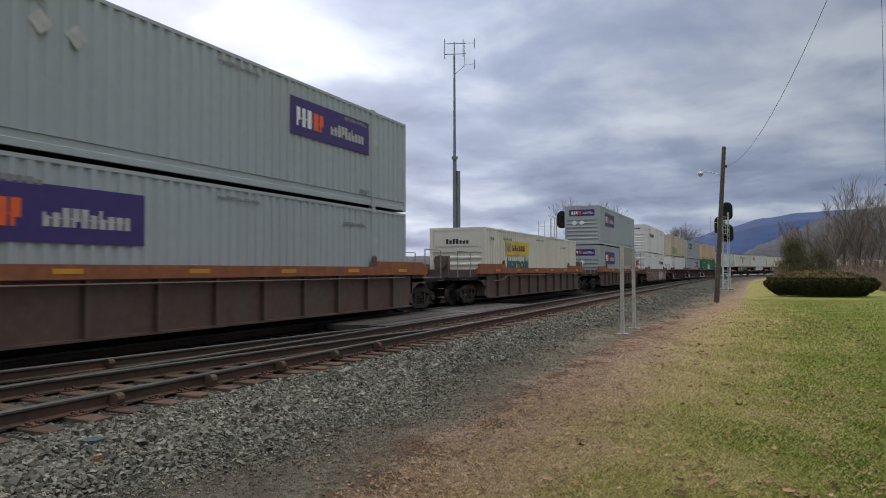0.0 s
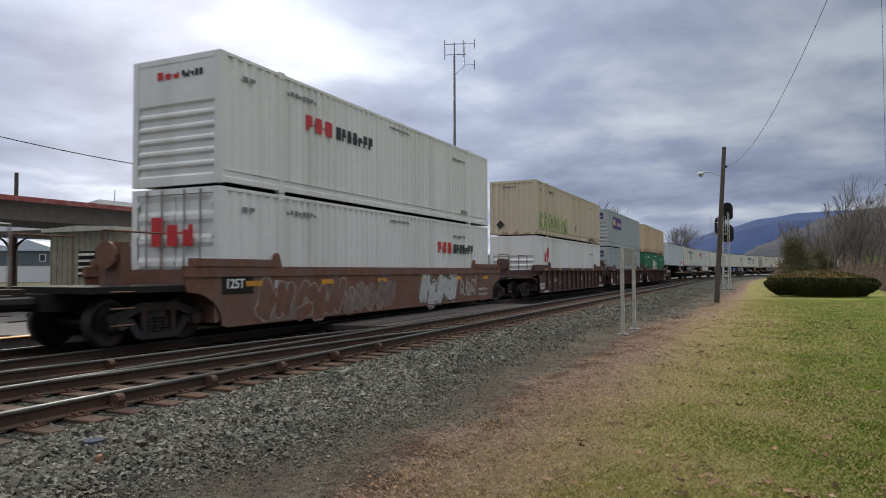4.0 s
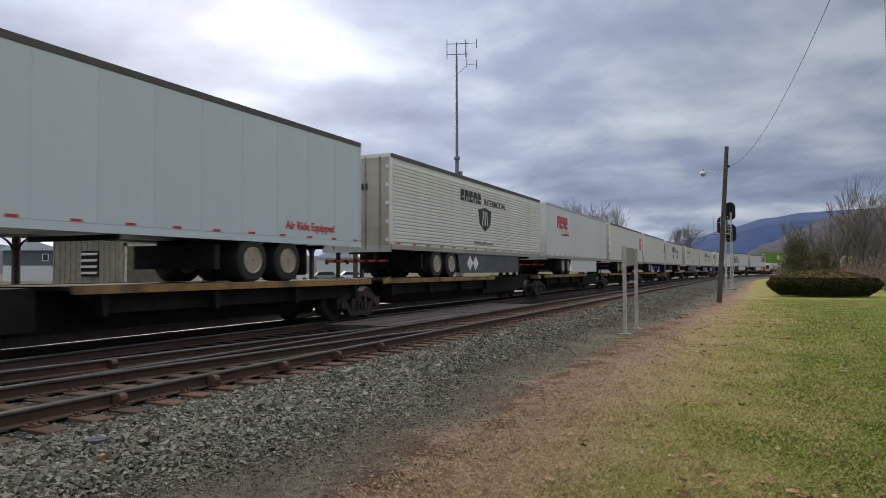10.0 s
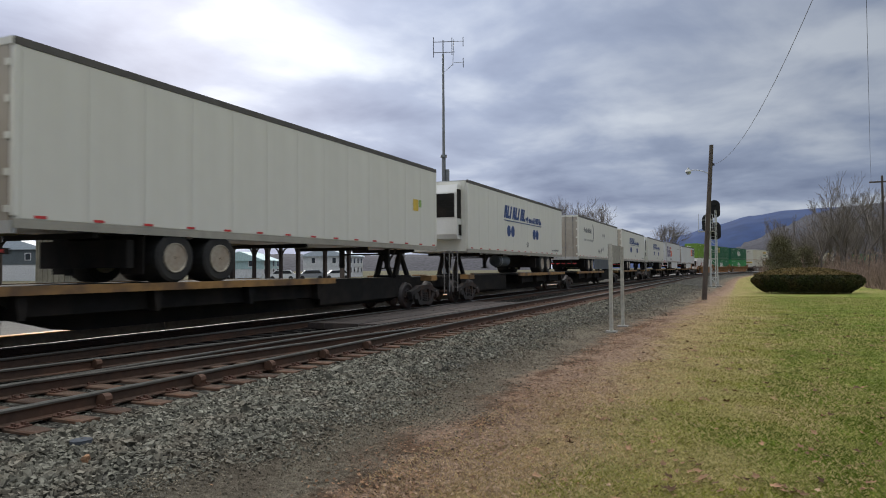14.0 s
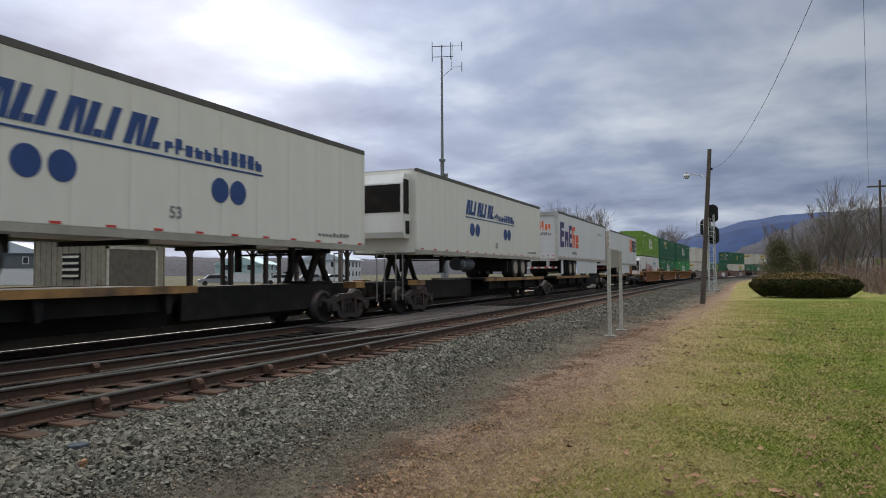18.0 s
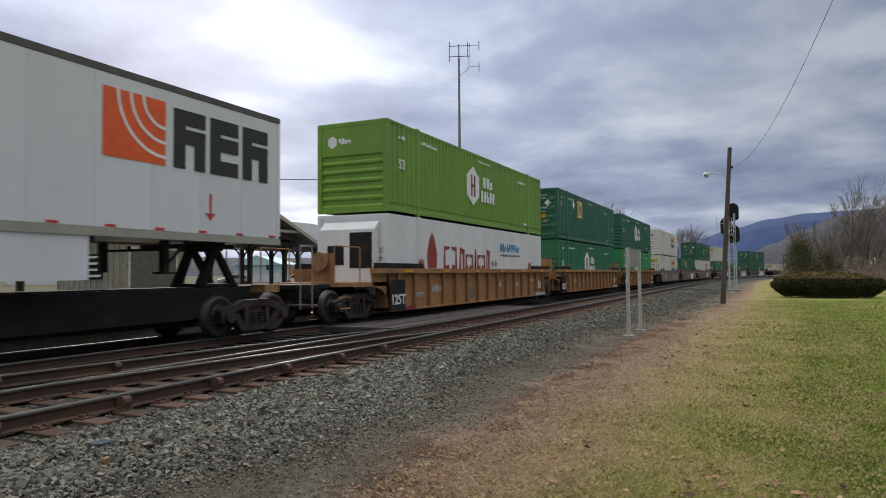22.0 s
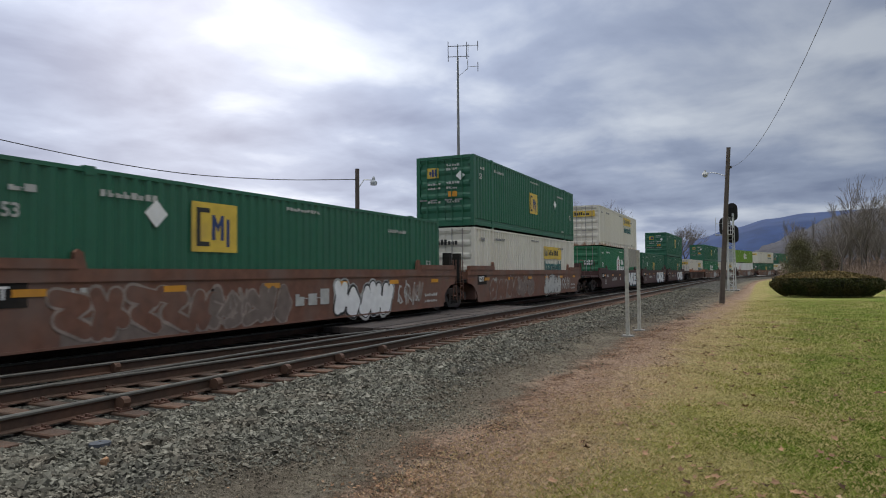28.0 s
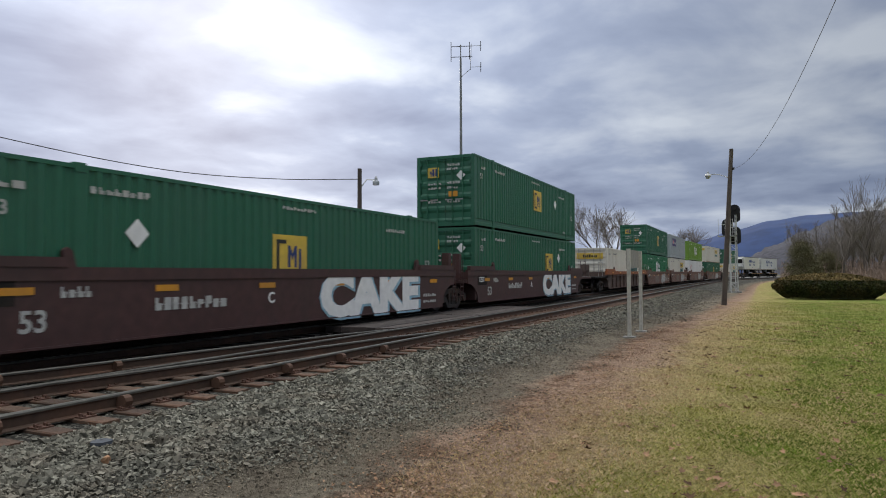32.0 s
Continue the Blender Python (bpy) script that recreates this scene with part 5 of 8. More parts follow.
def jb(end, x=2.0, doors_yellow=True, pale=False, colour="cream", z=1.75):
    c = container(colour, end)
    yellow_mark(c, x - 0.4, z, 3.5)
    small_print(c, INK["grey"], 21)
    front_panel(c, 2.18, 2.40, INK["black"], 7, 0.55, INK["yellow"] if doors_yellow else PAINT["cream"] if doors_yellow is None else None)
    return c


def em(x=-0.1, xd=3.85, z=1.55, zd=1.85):
    c = container("green", "doors")
    square_mark(c, x, z, 0.66)
    diamond(xd + 0.05, zd, 0.27, INK["white"], c)
    small_print(c, INK["dim"], 31)
    write("53", -7.5, 1.95, 0.22, INK["dim"], c, label="small white number on the side")
    write("53", 7.0, 1.2, 0.26, INK["dim"], c)
    e = -LONG / 2 + 0.0
    plate(0.28, 0.82, 2.0, 2.42, INK["yellow"], c, y=e - 0.004, front=True)
    bars(0.36, 0.74, 2.06, 2.36, 3, INK["navy"], c, e - 0.009, True, 4)
    diamond(-0.7, 2.05, 0.20, INK["white"], c, e, True)
    plate(-0.55, -0.15, 1.2, 1.42, INK["amber"], c, y=e - 0.004, front=True)
    for k, zz in enumerate((2.45, 2.28, 1.72, 1.52, 0.95)):
        bars(-0.65 + 0.1 * (k % 2), -0.05, zz, zz + 0.10, 5, INK["dim"], c, e - 0.006, True, k)
        bars(0.2, 0.8, zz - 0.75 if zz > 1.6 else zz, (zz - 0.75 if zz > 1.6 else zz) + 0.08, 5, INK["dim"], c, e - 0.006, True, k + 9)
    return c


def hub(colour, end="ribs", x=-0.95):
    c = container(colour, end)
    hex_mark(c, x - 0.2, 1.55, 0.78)
    small_print(c, INK["white"], 41)
    write("53", -7.35, 1.42, 0.30, INK["white"], c, label="white number on the side")
    if end == "ribs":
        hex_mark(c, 0.72, 2.28, 0.20, True)
    else:
        for k, z in enumerate((1.75, 1.55)):
            bars(-0.8, -0.1, z, z + 0.14, 6, INK["white"], c, -LONG / 2 - 0.004, True, k)
        diamond(0.6, 1.5, 0.18, INK["dim"], c, -LONG / 2, True)
    return c


def slant_mark(c, x=-3.4):
    """Navy slanted blocks, a thin rule and four navy discs."""
    z = BODY_Z + 1.76
    for i in range(8):  # leaning solid blocks, every other one with a notch
        a, g = x + i * 0.435, Geo()
        g.slab([(a, z), (a + 0.20, z), (a + 0.20 + 0.22, z + 0.62), (a + 0.22, z + 0.62)], "y", -1.309, -1.303)
        if i % 3 == 0:
            g.slab([(a + 0.29, z), (a + 0.42, z), (a + 0.57, z + 0.62), (a + 0.40, z + 0.62)], "y", -1.309, -1.303)
        elif i % 3 == 1:
            g.slab([(a + 0.22, z), (a + 0.41, z), (a + 0.46, z + 0.14), (a + 0.27, z + 0.14)], "y", -1.309, -1.303)
        part("block_letter", g, INK["alliance"], c)
    bars(x + 3.62, x + 6.65, BODY_Z + 1.74, BODY_Z + 2.06, 11, INK["alliance"], c, -1.304, seed=12)
    write("53", x + 3.75, BODY_Z + 0.45, 0.24, INK["grey"], c, -1.303)
    plate(x + 0.0, x + 6.65, BODY_Z + 1.63, BODY_Z + 1.67, INK["alliance"], c, "rule", -1.304)
    for dx in (0.76, 1.40, 5.20, 5.78):
        part("disc", Geo().lathe([(-1.309, 0.27), (-1.303, 0.275)], "y", 28, (x + dx, 0, BODY_Z + 1.15)), INK["alliance"], c, "navy disc")
    bars(5.6, 7.2, BODY_Z + 0.34, BODY_Z + 0.44, 9, INK["grey"], c, -1.304, seed=13)
    return c


def plain_trailer(nose, red=None, **kw):
    return trailer("trailer", nose, **kw)


def xpo():
    low, up = container("white", "doors"), container("white", "ribs")
    for c, x, ink in ((up, -5.0, "black"), (low, 3.0, "black")):
        bars(x, x + 1.3, 1.7, 2.1, 3, INK["red"], c, -1.303, seed=1)
        bars(x + 1.4, x + 3.4, 1.7, 2.05, 7, INK[ink], c, -1.303, seed=2)
        small_print(c, INK["grey"], 51)
    bars(-0.6, 0.75, 1.6, 2.25, 3, INK["red"], low, -LONG / 2 - 0.05, True, 3)
    bars(-0.1, 0.6, 2.4, 2.58, 3, INK["red"], up, -LONG / 2, True, 3)
    bars(-0.8, -0.15, 2.4, 2.55, 5, INK["black"], up, -LONG / 2, True, 4)
    return up, low


def tan_box(graffiti=False):
    c = container("beige" if graffiti else "tan", "plain")
    if graffiti:
        loop_tag(-7.6, 0.28, 6.2, 0.95, 7, INK["lime"], c, -1.304, 64)
    diamond(0.6 if graffiti else 2.2, 0.75, 0.24, INK["grey"], c)
    bars(4.2, 6.4, 0.10, 0.26, 8, INK["black"], c, -1.303, seed=3)
    small_print(c, INK["grey"], 61)
    diamond(0.7, 0.55, 0.24, INK["black"], c, -LONG / 2, True)
    bars(-0.2, 0.6, 2.5, 2.62, 5, INK["grey"], c, -LONG / 2 - 0.002, True, 5)
    return c


def red_mark_box():
    c = container("white", "ribs")
    bars(-6.6, -5.6, 1.5, 2.3, 2, INK["red"], c, -1.303, seed=14)
    bars(4.5, 5.6, 2.1, 2.2, 8, INK["grey"], c, -1.303, seed=15)
    return c


def england():
    c = container("reefer", "ribs")
    for k, (a, b) in enumerate(((-4.0, -3.5), (-3.3, -2.8), (-2.6, -2.1), (-2.0, -1.7), (-1.6, -1.2), (-1.1, -0.9), (-0.8, -0.4), (-0.3, 0.1), (0.2, 0.6))):
        top = 2.0 if k in (0, 1, 2, 5, 8) else 1.75
        shape = [(a, 1.2), (a + 0.06, 1.12), (b, 1.18), (b - 0.04, 1.34), (a + 0.16, 1.3), (a + 0.14, top - 0.16), (b - 0.02, top - 0.1), (b + 0.03, top), (a + 0.05, top)]
        if k % 3 == 1:
            shape = [(a + b - u, v) for u, v in shape]
        elif k % 3 == 2:
            shape = [(a, 1.14), (a + 0.15, 1.14), (a + 0.15, top - 0.22), (b - 0.15, top - 0.26), (b - 0.15, 1.14), (b, 1.14), (b + 0.03, top - 0.08), (a + 0.1, top)]
        part("lettering", Geo().slab(shape, "y", -1.308, -1.303), INK["rustred"], c, "dark red block letter")
    part("crest", Geo().slab([(-5.3, 1.2), (-4.6, 1.2), (-4.55, 1.7), (-4.75, 2.2), (-4.95, 2.45), (-5.15, 2.2), (-5.35, 1.7)], "y", -1.308, -1.303), INK["rustred"], c, "dark red crest")
    for x in (0.95, 1.35):
        diamond(x, 1.4, 0.17, INK["grey"], c)
    bars(1.9, 4.6, 1.95, 2.3, 9, INK["blue"], c, -1.303, seed=4)
    bars(1.9, 4.6, 1.75, 1.84, 22, INK["grey"], c, -1.303, seed=5)
    unit = part("refrigeration_unit", Geo().slab([(-LONG / 2 - 0.01, 0.3), (-LONG / 2 - 0.30, 0.4), (-LONG / 2 - 0.30, 2.4), (-LONG / 2 - 0.01, 2.65)], "y", -1.0, 1.0), PAINT["white"], c)
    part("grille", Geo().box(-LONG / 2 - 0.315, -LONG / 2 - 0.30, -0.92, -0.12, 1.2, 2.3), BLACK, unit)
    part("control_box", Geo().box(-LONG / 2 - 0.315, -LONG / 2 - 0.30, 0.1, 0.7, 1.3, 1.9), BLACK, unit)
    return c


def block_letters(c, x0, x1, z0, z1, ink, n, seed, ground=None):
    """Bold blocks with open counters in place of big letters."""
    w = (x1 - x0) / n
    for k in range(n):
        a = x0 + k * w
        b = a + w * 0.86
        t = w * 0.31
        g = Geo().box(a, a + t, -1.309, -1.303, z0, z1).box(a + t, b, -1.309, -1.303, z1 - t, z1).box(a + t, b, -1.309, -1.303, z0 + (z1 - z0) * 0.42, z0 + (z1 - z0) * 0.42 + t)
        if (k + seed) % 2:
            g.box(b - t, b, -1.309, -1.303, z0, z0 + (z1 - z0) * 0.42)
        else:
            g.box(a + t, b, -1.309, -1.303, z0, z0 + t)
        part("block_letter", g, ink, c)


def prime():
    c = trailer("trailer", False, skirt="dark", fine=True)
    z = BODY_Z
    block_letters(c, -2.6, -0.4, z + 2.05, z + 2.5, INK["black"], 5, 0)
    write("INTERMODAL", -0.1, z + 2.06, 0.27, INK["black"], c, -1.312, bold=0.01, wide=1.12, label="black capitals on the side")
    o = [(-0.75, 1.85), (0, 1.95), (0.75, 1.85), (0.62, 1.25), (0, 0.95), (-0.62, 1.25)]
    s = part("shield", Geo().slab([(x, z + v) for x, v in o], "y", -1.312, -1.306), INK["black"], c, "black shield with pale bars")
    for k in (-0.3, 0.0, 0.3):
        part("shield_bar", Geo().slab([(k - 0.05, z + 1.2), (k + 0.05, z + 1.2), (k * 0.6 + 0.04, z + 1.8), (k * 0.6 - 0.04, z + 1.8)], "y", -1.316, -1.312), PAINT["trailer"], s)
    bars(-1.2, 1.0, z + 0.40, z + 0.52, 16, INK["grey"], c, -1.312, seed=7)
    for k in (0, 1):
        diamond(-1.6 + k * 0.6, 0.55, 0.30, INK["white"], c, -HALF + 0.018)
    bars(-0.45, 0.45, z + 1.9, z + 2.1, 7, INK["black"], c, -LONG / 2 - 0.05, True, 4)
    return c


def extra():
    c = trailer("trailergrey", False, skirt="pale", top="pale")
    block_letters(c, -6.0, -3.6, BODY_Z + 1.75, BODY_Z + 2.45, INK["red"], 4, 1)
    plate(-5.6, -3.4, BODY_Z + 1.60, BODY_Z + 1.64, INK["yellow"], c, "rule", -1.303)
    bars(-5.0, -3.3, BODY_Z + 1.36, BODY_Z + 1.5, 5, INK["red"], c, -1.303, seed=3)
    bars(-0.5, 0.7, BODY_Z + 2.2, BODY_Z + 2.4, 4, INK["red"], c, -LONG / 2 - 0.05, True, 4)
    return c


def ground_trailer():
    c = trailer("trailergrey", False, skirt="pale", top="dark", lift=0.13, rollup=True)
    z = BODY_Z + 0.13
    for k, (a, b, lo, hi, ink) in enumerate(((-7.55, -6.35, 0.80, 2.40, "purple"), (-6.28, -5.18, 0.85, 1.85, "purple"), (-5.10, -4.15, 0.85, 2.30, "purple"), (-4.12, -3.20, 0.85, 2.28, "orange"), (-3.12, -2.15, 0.85, 1.75, "orange"))):
        block_letters(c, a, b, z + lo, z + hi, INK[ink], 1, k)
    bars(-4.30, -2.75, z + 0.38, z + 0.60, 6, INK["grey"], c, -1.303, seed=5)
    e = -LONG / 2 + 0.018
    for a, b, hi, ink in ((0.68, 0.98, 2.42, "purple"), (0.38, 0.64, 2.22, "purple"), (0.06, 0.34, 2.42, "purple"), (-0.36, 0.02, 2.42, "orange"), (-0.80, -0.40, 2.22, "orange")):
        bars(a, b, z + 1.84, z + hi, 2, INK[ink], c, e, True, 1)
    bars(-0.85, -0.05, z + 1.52, z + 1.72, 6, INK["grey"], c, e, True, 3)
    bars(0.1, 1.0, z + 1.02, z + 1.16, 10, INK["grey"], c, e, True, 6)
    bars(4.5, 6.6, z + 2.1, z + 2.28, 9, INK["dim"], c, -1.303, seed=9)
    return c


def drt():
    c = trailer("trailergrey", False, skirt="pale", steel_doors=True, bare=2.0)
    z = BODY_Z
    p = plate(3.2, 4.60, z + 1.42, z + 2.66, INK["orange"], c, label="orange square with pale arcs", y=-1.303)
    for k in range(3):
        r = 0.5 + k * 0.28
        g = Geo()
        for i in range(8):
            a0, a1 = math.pi / 2 * i / 8, math.pi / 2 * (i + 1) / 8
            g.slab([(4.60 - r * math.cos(a0), z + 2.66 - r * math.sin(a0)), (4.60 - (r + 0.06) * math.cos(a0), z + 2.66 - (r + 0.06) * math.sin(a0)),
                    (4.60 - (r + 0.06) * math.cos(a1), z + 2.66 - (r + 0.06) * math.sin(a1)), (4.60 - r * math.cos(a1), z + 2.66 - r * math.sin(a1))], "y", -1.312, -1.307)
        part("arc", g, INK["white"], p)
    block_letters(c, 4.80, 7.75, z + 1.42, z + 2.60, INK["black"], 3, 1)
    part("arrow", Geo().slab([(5.65, z + 0.60), (5.8, z + 0.44), (5.95, z + 0.60), (5.83, z + 0.57), (5.83, z + 1.0), (5.77, z + 1.0), (5.77, z + 0.57)], "y", -1.309, -1.303), INK["red"], c)
    plate(-0.1, 0.35, z + 2.25, z + 2.55, INK["orange"], c, y=-LONG / 2 - 0.05, front=True)
    bars(-0.75, -0.15, z + 2.25, z + 2.5, 3, INK["black"], c, -LONG / 2 - 0.05, True, 4)
    return c


def first_trailer():
    c = trailer("trailerblue", True)
    write("Air Ride Equipped", 4.6, BODY_Z + 0.36, 0.2, INK["red"], c, -1.303, label="red script on the side")
    e = -LONG / 2 - 0.002
    plate(-0.75, -0.45, BODY_Z + 2.2, BODY_Z + 2.6, INK["grey"], c, "vent_box", e, 0.05, front=True)
    plate(-0.3, 0.2, BODY_Z + 1.25, BODY_Z + 1.5, INK["black"], c, "sign_panel", e, 0.01, front=True)
    part("connector_box", Geo().box(e - 0.08, e, -0.55, -0.2, BODY_Z + 0.3, BODY_Z + 0.65), BLACK, c)
    part("gladhand", Geo().rod((e - 0.1, -0.75, BODY_Z + 0.45), (e, -0.75, BODY_Z + 0.45), 0.07, n=10), BLACK, c)
    diamond(-4.2, BODY_Z + 0.9, 0.22, INK["dim"], c)
    return c


def radiant():
    c = trailer("trailer", False, skirt="dark")
    bars(-6.4, -3.6, BODY_Z + 1.9, BODY_Z + 2.25, 7, INK["grey"], c, -1.303, seed=9)
    bars(-6.4, -3.0, BODY_Z + 1.3, BODY_Z + 1.45, 14, INK["dim"], c, -1.303, seed=10)
    g = Geo()
    for i in range(10):
        a0, a1 = -1.2 + 0.24 * i, -1.2 + 0.24 * (i + 1)
        g.slab([(-3.6 + 0.8 * math.cos(a0), BODY_Z + 1.95 + 0.75 * math.sin(a0)), (-3.6 + 0.62 * math.cos(a0), BODY_Z + 1.95 + 0.7 * math.sin(a0)),
                (-3.6 + 0.62 * math.cos(a1), BODY_Z + 1.95 + 0.7 * math.sin(a1)), (-3.6 + 0.8 * math.cos(a1), BODY_Z + 1.95 + 0.75 * math.sin(a1))], "y", -1.309, -1.303)
    part("swoosh", g, INK["grey"], c, "grey crescent")
    for x, z in ((0.98, 1.98), (1.50, 1.94), (-0.85, 0.62), (-0.42, 0.60), (0.30, 0.70), (0.95, 0.85)):
        diamond(x, BODY_Z + z, 0.21, INK["grey"], c)
    return c


def sign_trailer():
    c = trailer("trailer", False)
    plate(6.3, 7.2, BODY_Z + 1.25, BODY_Z + 2.4, INK["red"], c, label="red sign with a pale figure-eight mark")
    part("mark_bar", Geo().slab([(6.5, BODY_Z + 1.7), (6.6, BODY_Z + 1.65), (7.0, BODY_Z + 2.0), (6.9, BODY_Z + 2.06)], "y", -1.309, -1.305), INK["white"], c)
    return c


def corner_mark_trailer():
    c = trailer("trailer", False)
    plate(6.1, 6.5, BODY_Z + 1.35, BODY_Z + 1.75, INK["yellow"], c, "mark")
    plate(6.55, 6.75, BODY_Z + 1.5, BODY_Z + 1.75, INK["lime"], c, "mark")
    return c


def marked_car(car, paint, kind, seed):
    """Stencils, reflectors and graffiti on a car's near side."""
    y = -1.402 if kind == "ribbed" else -1.445
    yc = -1.542 if kind == "ribbed" else -1.472
    for k in range(6):
        plate(-7.4 + k * 2.9, -6.85 + k * 2.9, (1.36 if paint == "brown" else 1.43) if kind == "ribbed" else 1.08, (1.45 if paint == "brown" else 1.52) if kind == "ribbed" else 1.20, INK["amber"], car, "reflector", yc if kind == "ribbed" else y - 0.006, 0.005)
    rnd = random.Random(seed)
    if kind == "ribbed":
        if paint in ("oxide", "yellow"):
            plate(-8.3, -7.35, 0.25, 1.2, BLACK if paint == "yellow" else CAR["oxide"], car, "number_panel", -1.515, 0.004)
            write("125T", -8.25, 0.45, 0.30, INK["white"], car, -1.523, label="white stencilled capacity mark")
            write("53", 6.75, 0.62, 0.34, INK["white"], car, -1.518, label="white stencilled number")
            plate(6.3, 8.0, 0.26, 0.40, INK["dim"], car, "stripe", -1.512)
            plate(-7.95, -6.6, 0.24, 0.36, INK["dim"] if paint == "oxide" else INK["maroon"], car, "stripe", -1.512)
            write("C" if seed % 2 else "A", 1.52, 0.80, 0.22, INK["white"], car, -1.408)
            bars(-5.2, -4.4, 0.75, 1.0, 5, INK["dim"], car, y - 0.006, seed=seed)
            for k in range(7):  # small data stencils in the bays
                bx, bz = -7.62 + 1.1 * rnd.choice((0, 1, 3, 5, 8, 10, 12)) + 0.1, rnd.uniform(0.55, 1.15)
                bars(bx, bx + rnd.uniform(0.4, 0.75), bz, bz + rnd.uniform(0.04, 0.08), rnd.randint(4, 9), INK["dim"], car, y - 0.004 - 0.0006 * k, seed=seed + k)
            plate(-2.05, -1.35, 0.40, 0.86, CAR["greyed"], car, "paint_patch", y - 0.001, 0.002, label="repainted patch")
            bars(3.4, 4.1, 0.8, 0.95, 5, INK["dim"], car, y - 0.006, seed=seed + 1)
        else:
            part("brake_pipe", Geo().rod((-7.8, -1.56, 0.95), (-6.6, -1.56, 0.97), 0.025, n=6).rod((-6.6, -1.56, 0.97), (-5.9, -1.56, 1.18), 0.025, n=6).rod((-5.9, -1.56, 1.18), (7.5, -1.56, 1.18), 0.025, n=6), CAR["brown"], car)
    else:
        plate(-8.15, -7.15, 0.92, 1.36, BLACK, car, "number_panel", y)
        write("125T", -8.05, 1.05, 0.20, INK["white"], car, y - 0.008, label="white stencilled capacity mark")
        bars(-4.5, -2.6, 0.72, 0.96, 9, INK["dim"] if paint == "maroon" else INK["faded"], car, y - 0.003, seed=seed)
        bars(-6.4, -5.8, 1.02, 1.2, 4, INK["dim"], car, y - 0.003, seed=seed + 3)
        bars(6.6, 7.6, 0.62, 0.72, 6, INK["dim"], car, y - 0.003, seed=seed + 4)
        bars(6.6, 7.6, 0.42, 0.50, 6, INK["dim"], car, y - 0.003, seed=seed + 5)
        if paint != "rust":
            write("53", -7.1, 0.50, 0.34, INK["dim"], car, y - 0.006, label="stencilled number")
        if paint == "maroon":
            write("CAKE", 0.78, 0.29, 1.06, INK["sky"], car, y - 0.005, bold=0.085, wide=1.43, label="pale blue outline of the graffiti")
            write("CAKE", 0.77, 0.33, 1.05, INK["white"], car, y - 0.012, bold=0.06, wide=1.42, label="white block graffiti letters")
            write("A" if seed % 2 == 0 else "C", -1.3, 0.74, 0.24, INK["white"], car, y - 0.006)
        elif paint == "rust":
            throw_up(-6.9 + rnd.uniform(-0.2, 0.2), 0.24, 3.6, 0.95, 5, CAR["rust"], INK["faded"], car, y - 0.004, seed * 7)
            plate(-6.6, -4.1, 0.26, 0.70, CAR["greyed"], car, "paint_patch", y + 0.002, 0.002, label="dark painted-over patch")
            throw_up(-3.4, 0.30, 2.8, 0.80, 5, CAR["greyed"], INK["faded"], car, y - 0.004, seed * 7 + 1)
            if seed == 22:  # slatted white block mark
                bars(-0.45, 1.10, 0.62, 1.02, 3, INK["dim"], car, y - 0.006, seed=3)
            throw_up(1.3, 0.27, 3.1, 0.90, 5, INK["white"] if seed == 22 else INK["dim"], INK["black"], car, y - 0.005, seed * 7 + 2, fat=0.36, halo=INK["dim"])
            loop_tag(4.6, 0.40, 1.6, 0.7, 3, INK["dim"], car, y - 0.006, seed, 0.03)
            squiggle(5.2, 0.4, 1.3, 0.75, INK["faded"], car, y - 0.006, seed * 10, 3, 0.05)
            squiggle(-3.2, 0.35, 1.2, 0.8, INK["faded"], car, y - 0.006, seed * 10 + 1, 3, 0.06)
        else:
            squiggle(-5.5, 0.35, 2.0, 0.8, INK["dim"], car, y - 0.006, seed * 10, 4, 0.05)
            throw_up(1.5, 0.26, 2.9, 0.9, 4, INK["faded"], INK["dim"], car, y - 0.004, seed * 7)
            plate(4.9, 6.6, 0.35, 1.15, INK["faded"], car, "paint_patch", y)
    return car


# ---- the consist: distance of each load's leading end along the track at the start of the clip ----
GONE = [0.0, 16.13, 31.68, 47.14, 62.86, 78.61, 94.34, 109.99, 125.84, 141.44, 156.79, 172.98, 189.08, 205.23, 221.21, 237.3, 253.41, 269.52, 285.62, 301.66, 317.78, 333.8, 349.57, 365.03, 380.89, 397.11, 413.37, 429.63, 445.85, 461.72, 477.3, 492.86, 508.64]
HEADS = [3.75, 27.13, 50.69, 74.16, 97.49, 116.69, 136.17, 157.59, 175.56, 193.01, 210.67, 228.28, 247.62, 268.69, 287.48, 307.28, 327.78, 346.56, 367.9, 387.48, 407.03, 430.78, 451.81, 471.32, 495.03, 514.36, 533.93, 559.61, 578.9, 597.86, 618.82, 641.08, 662.83, 686.19, 704.79]
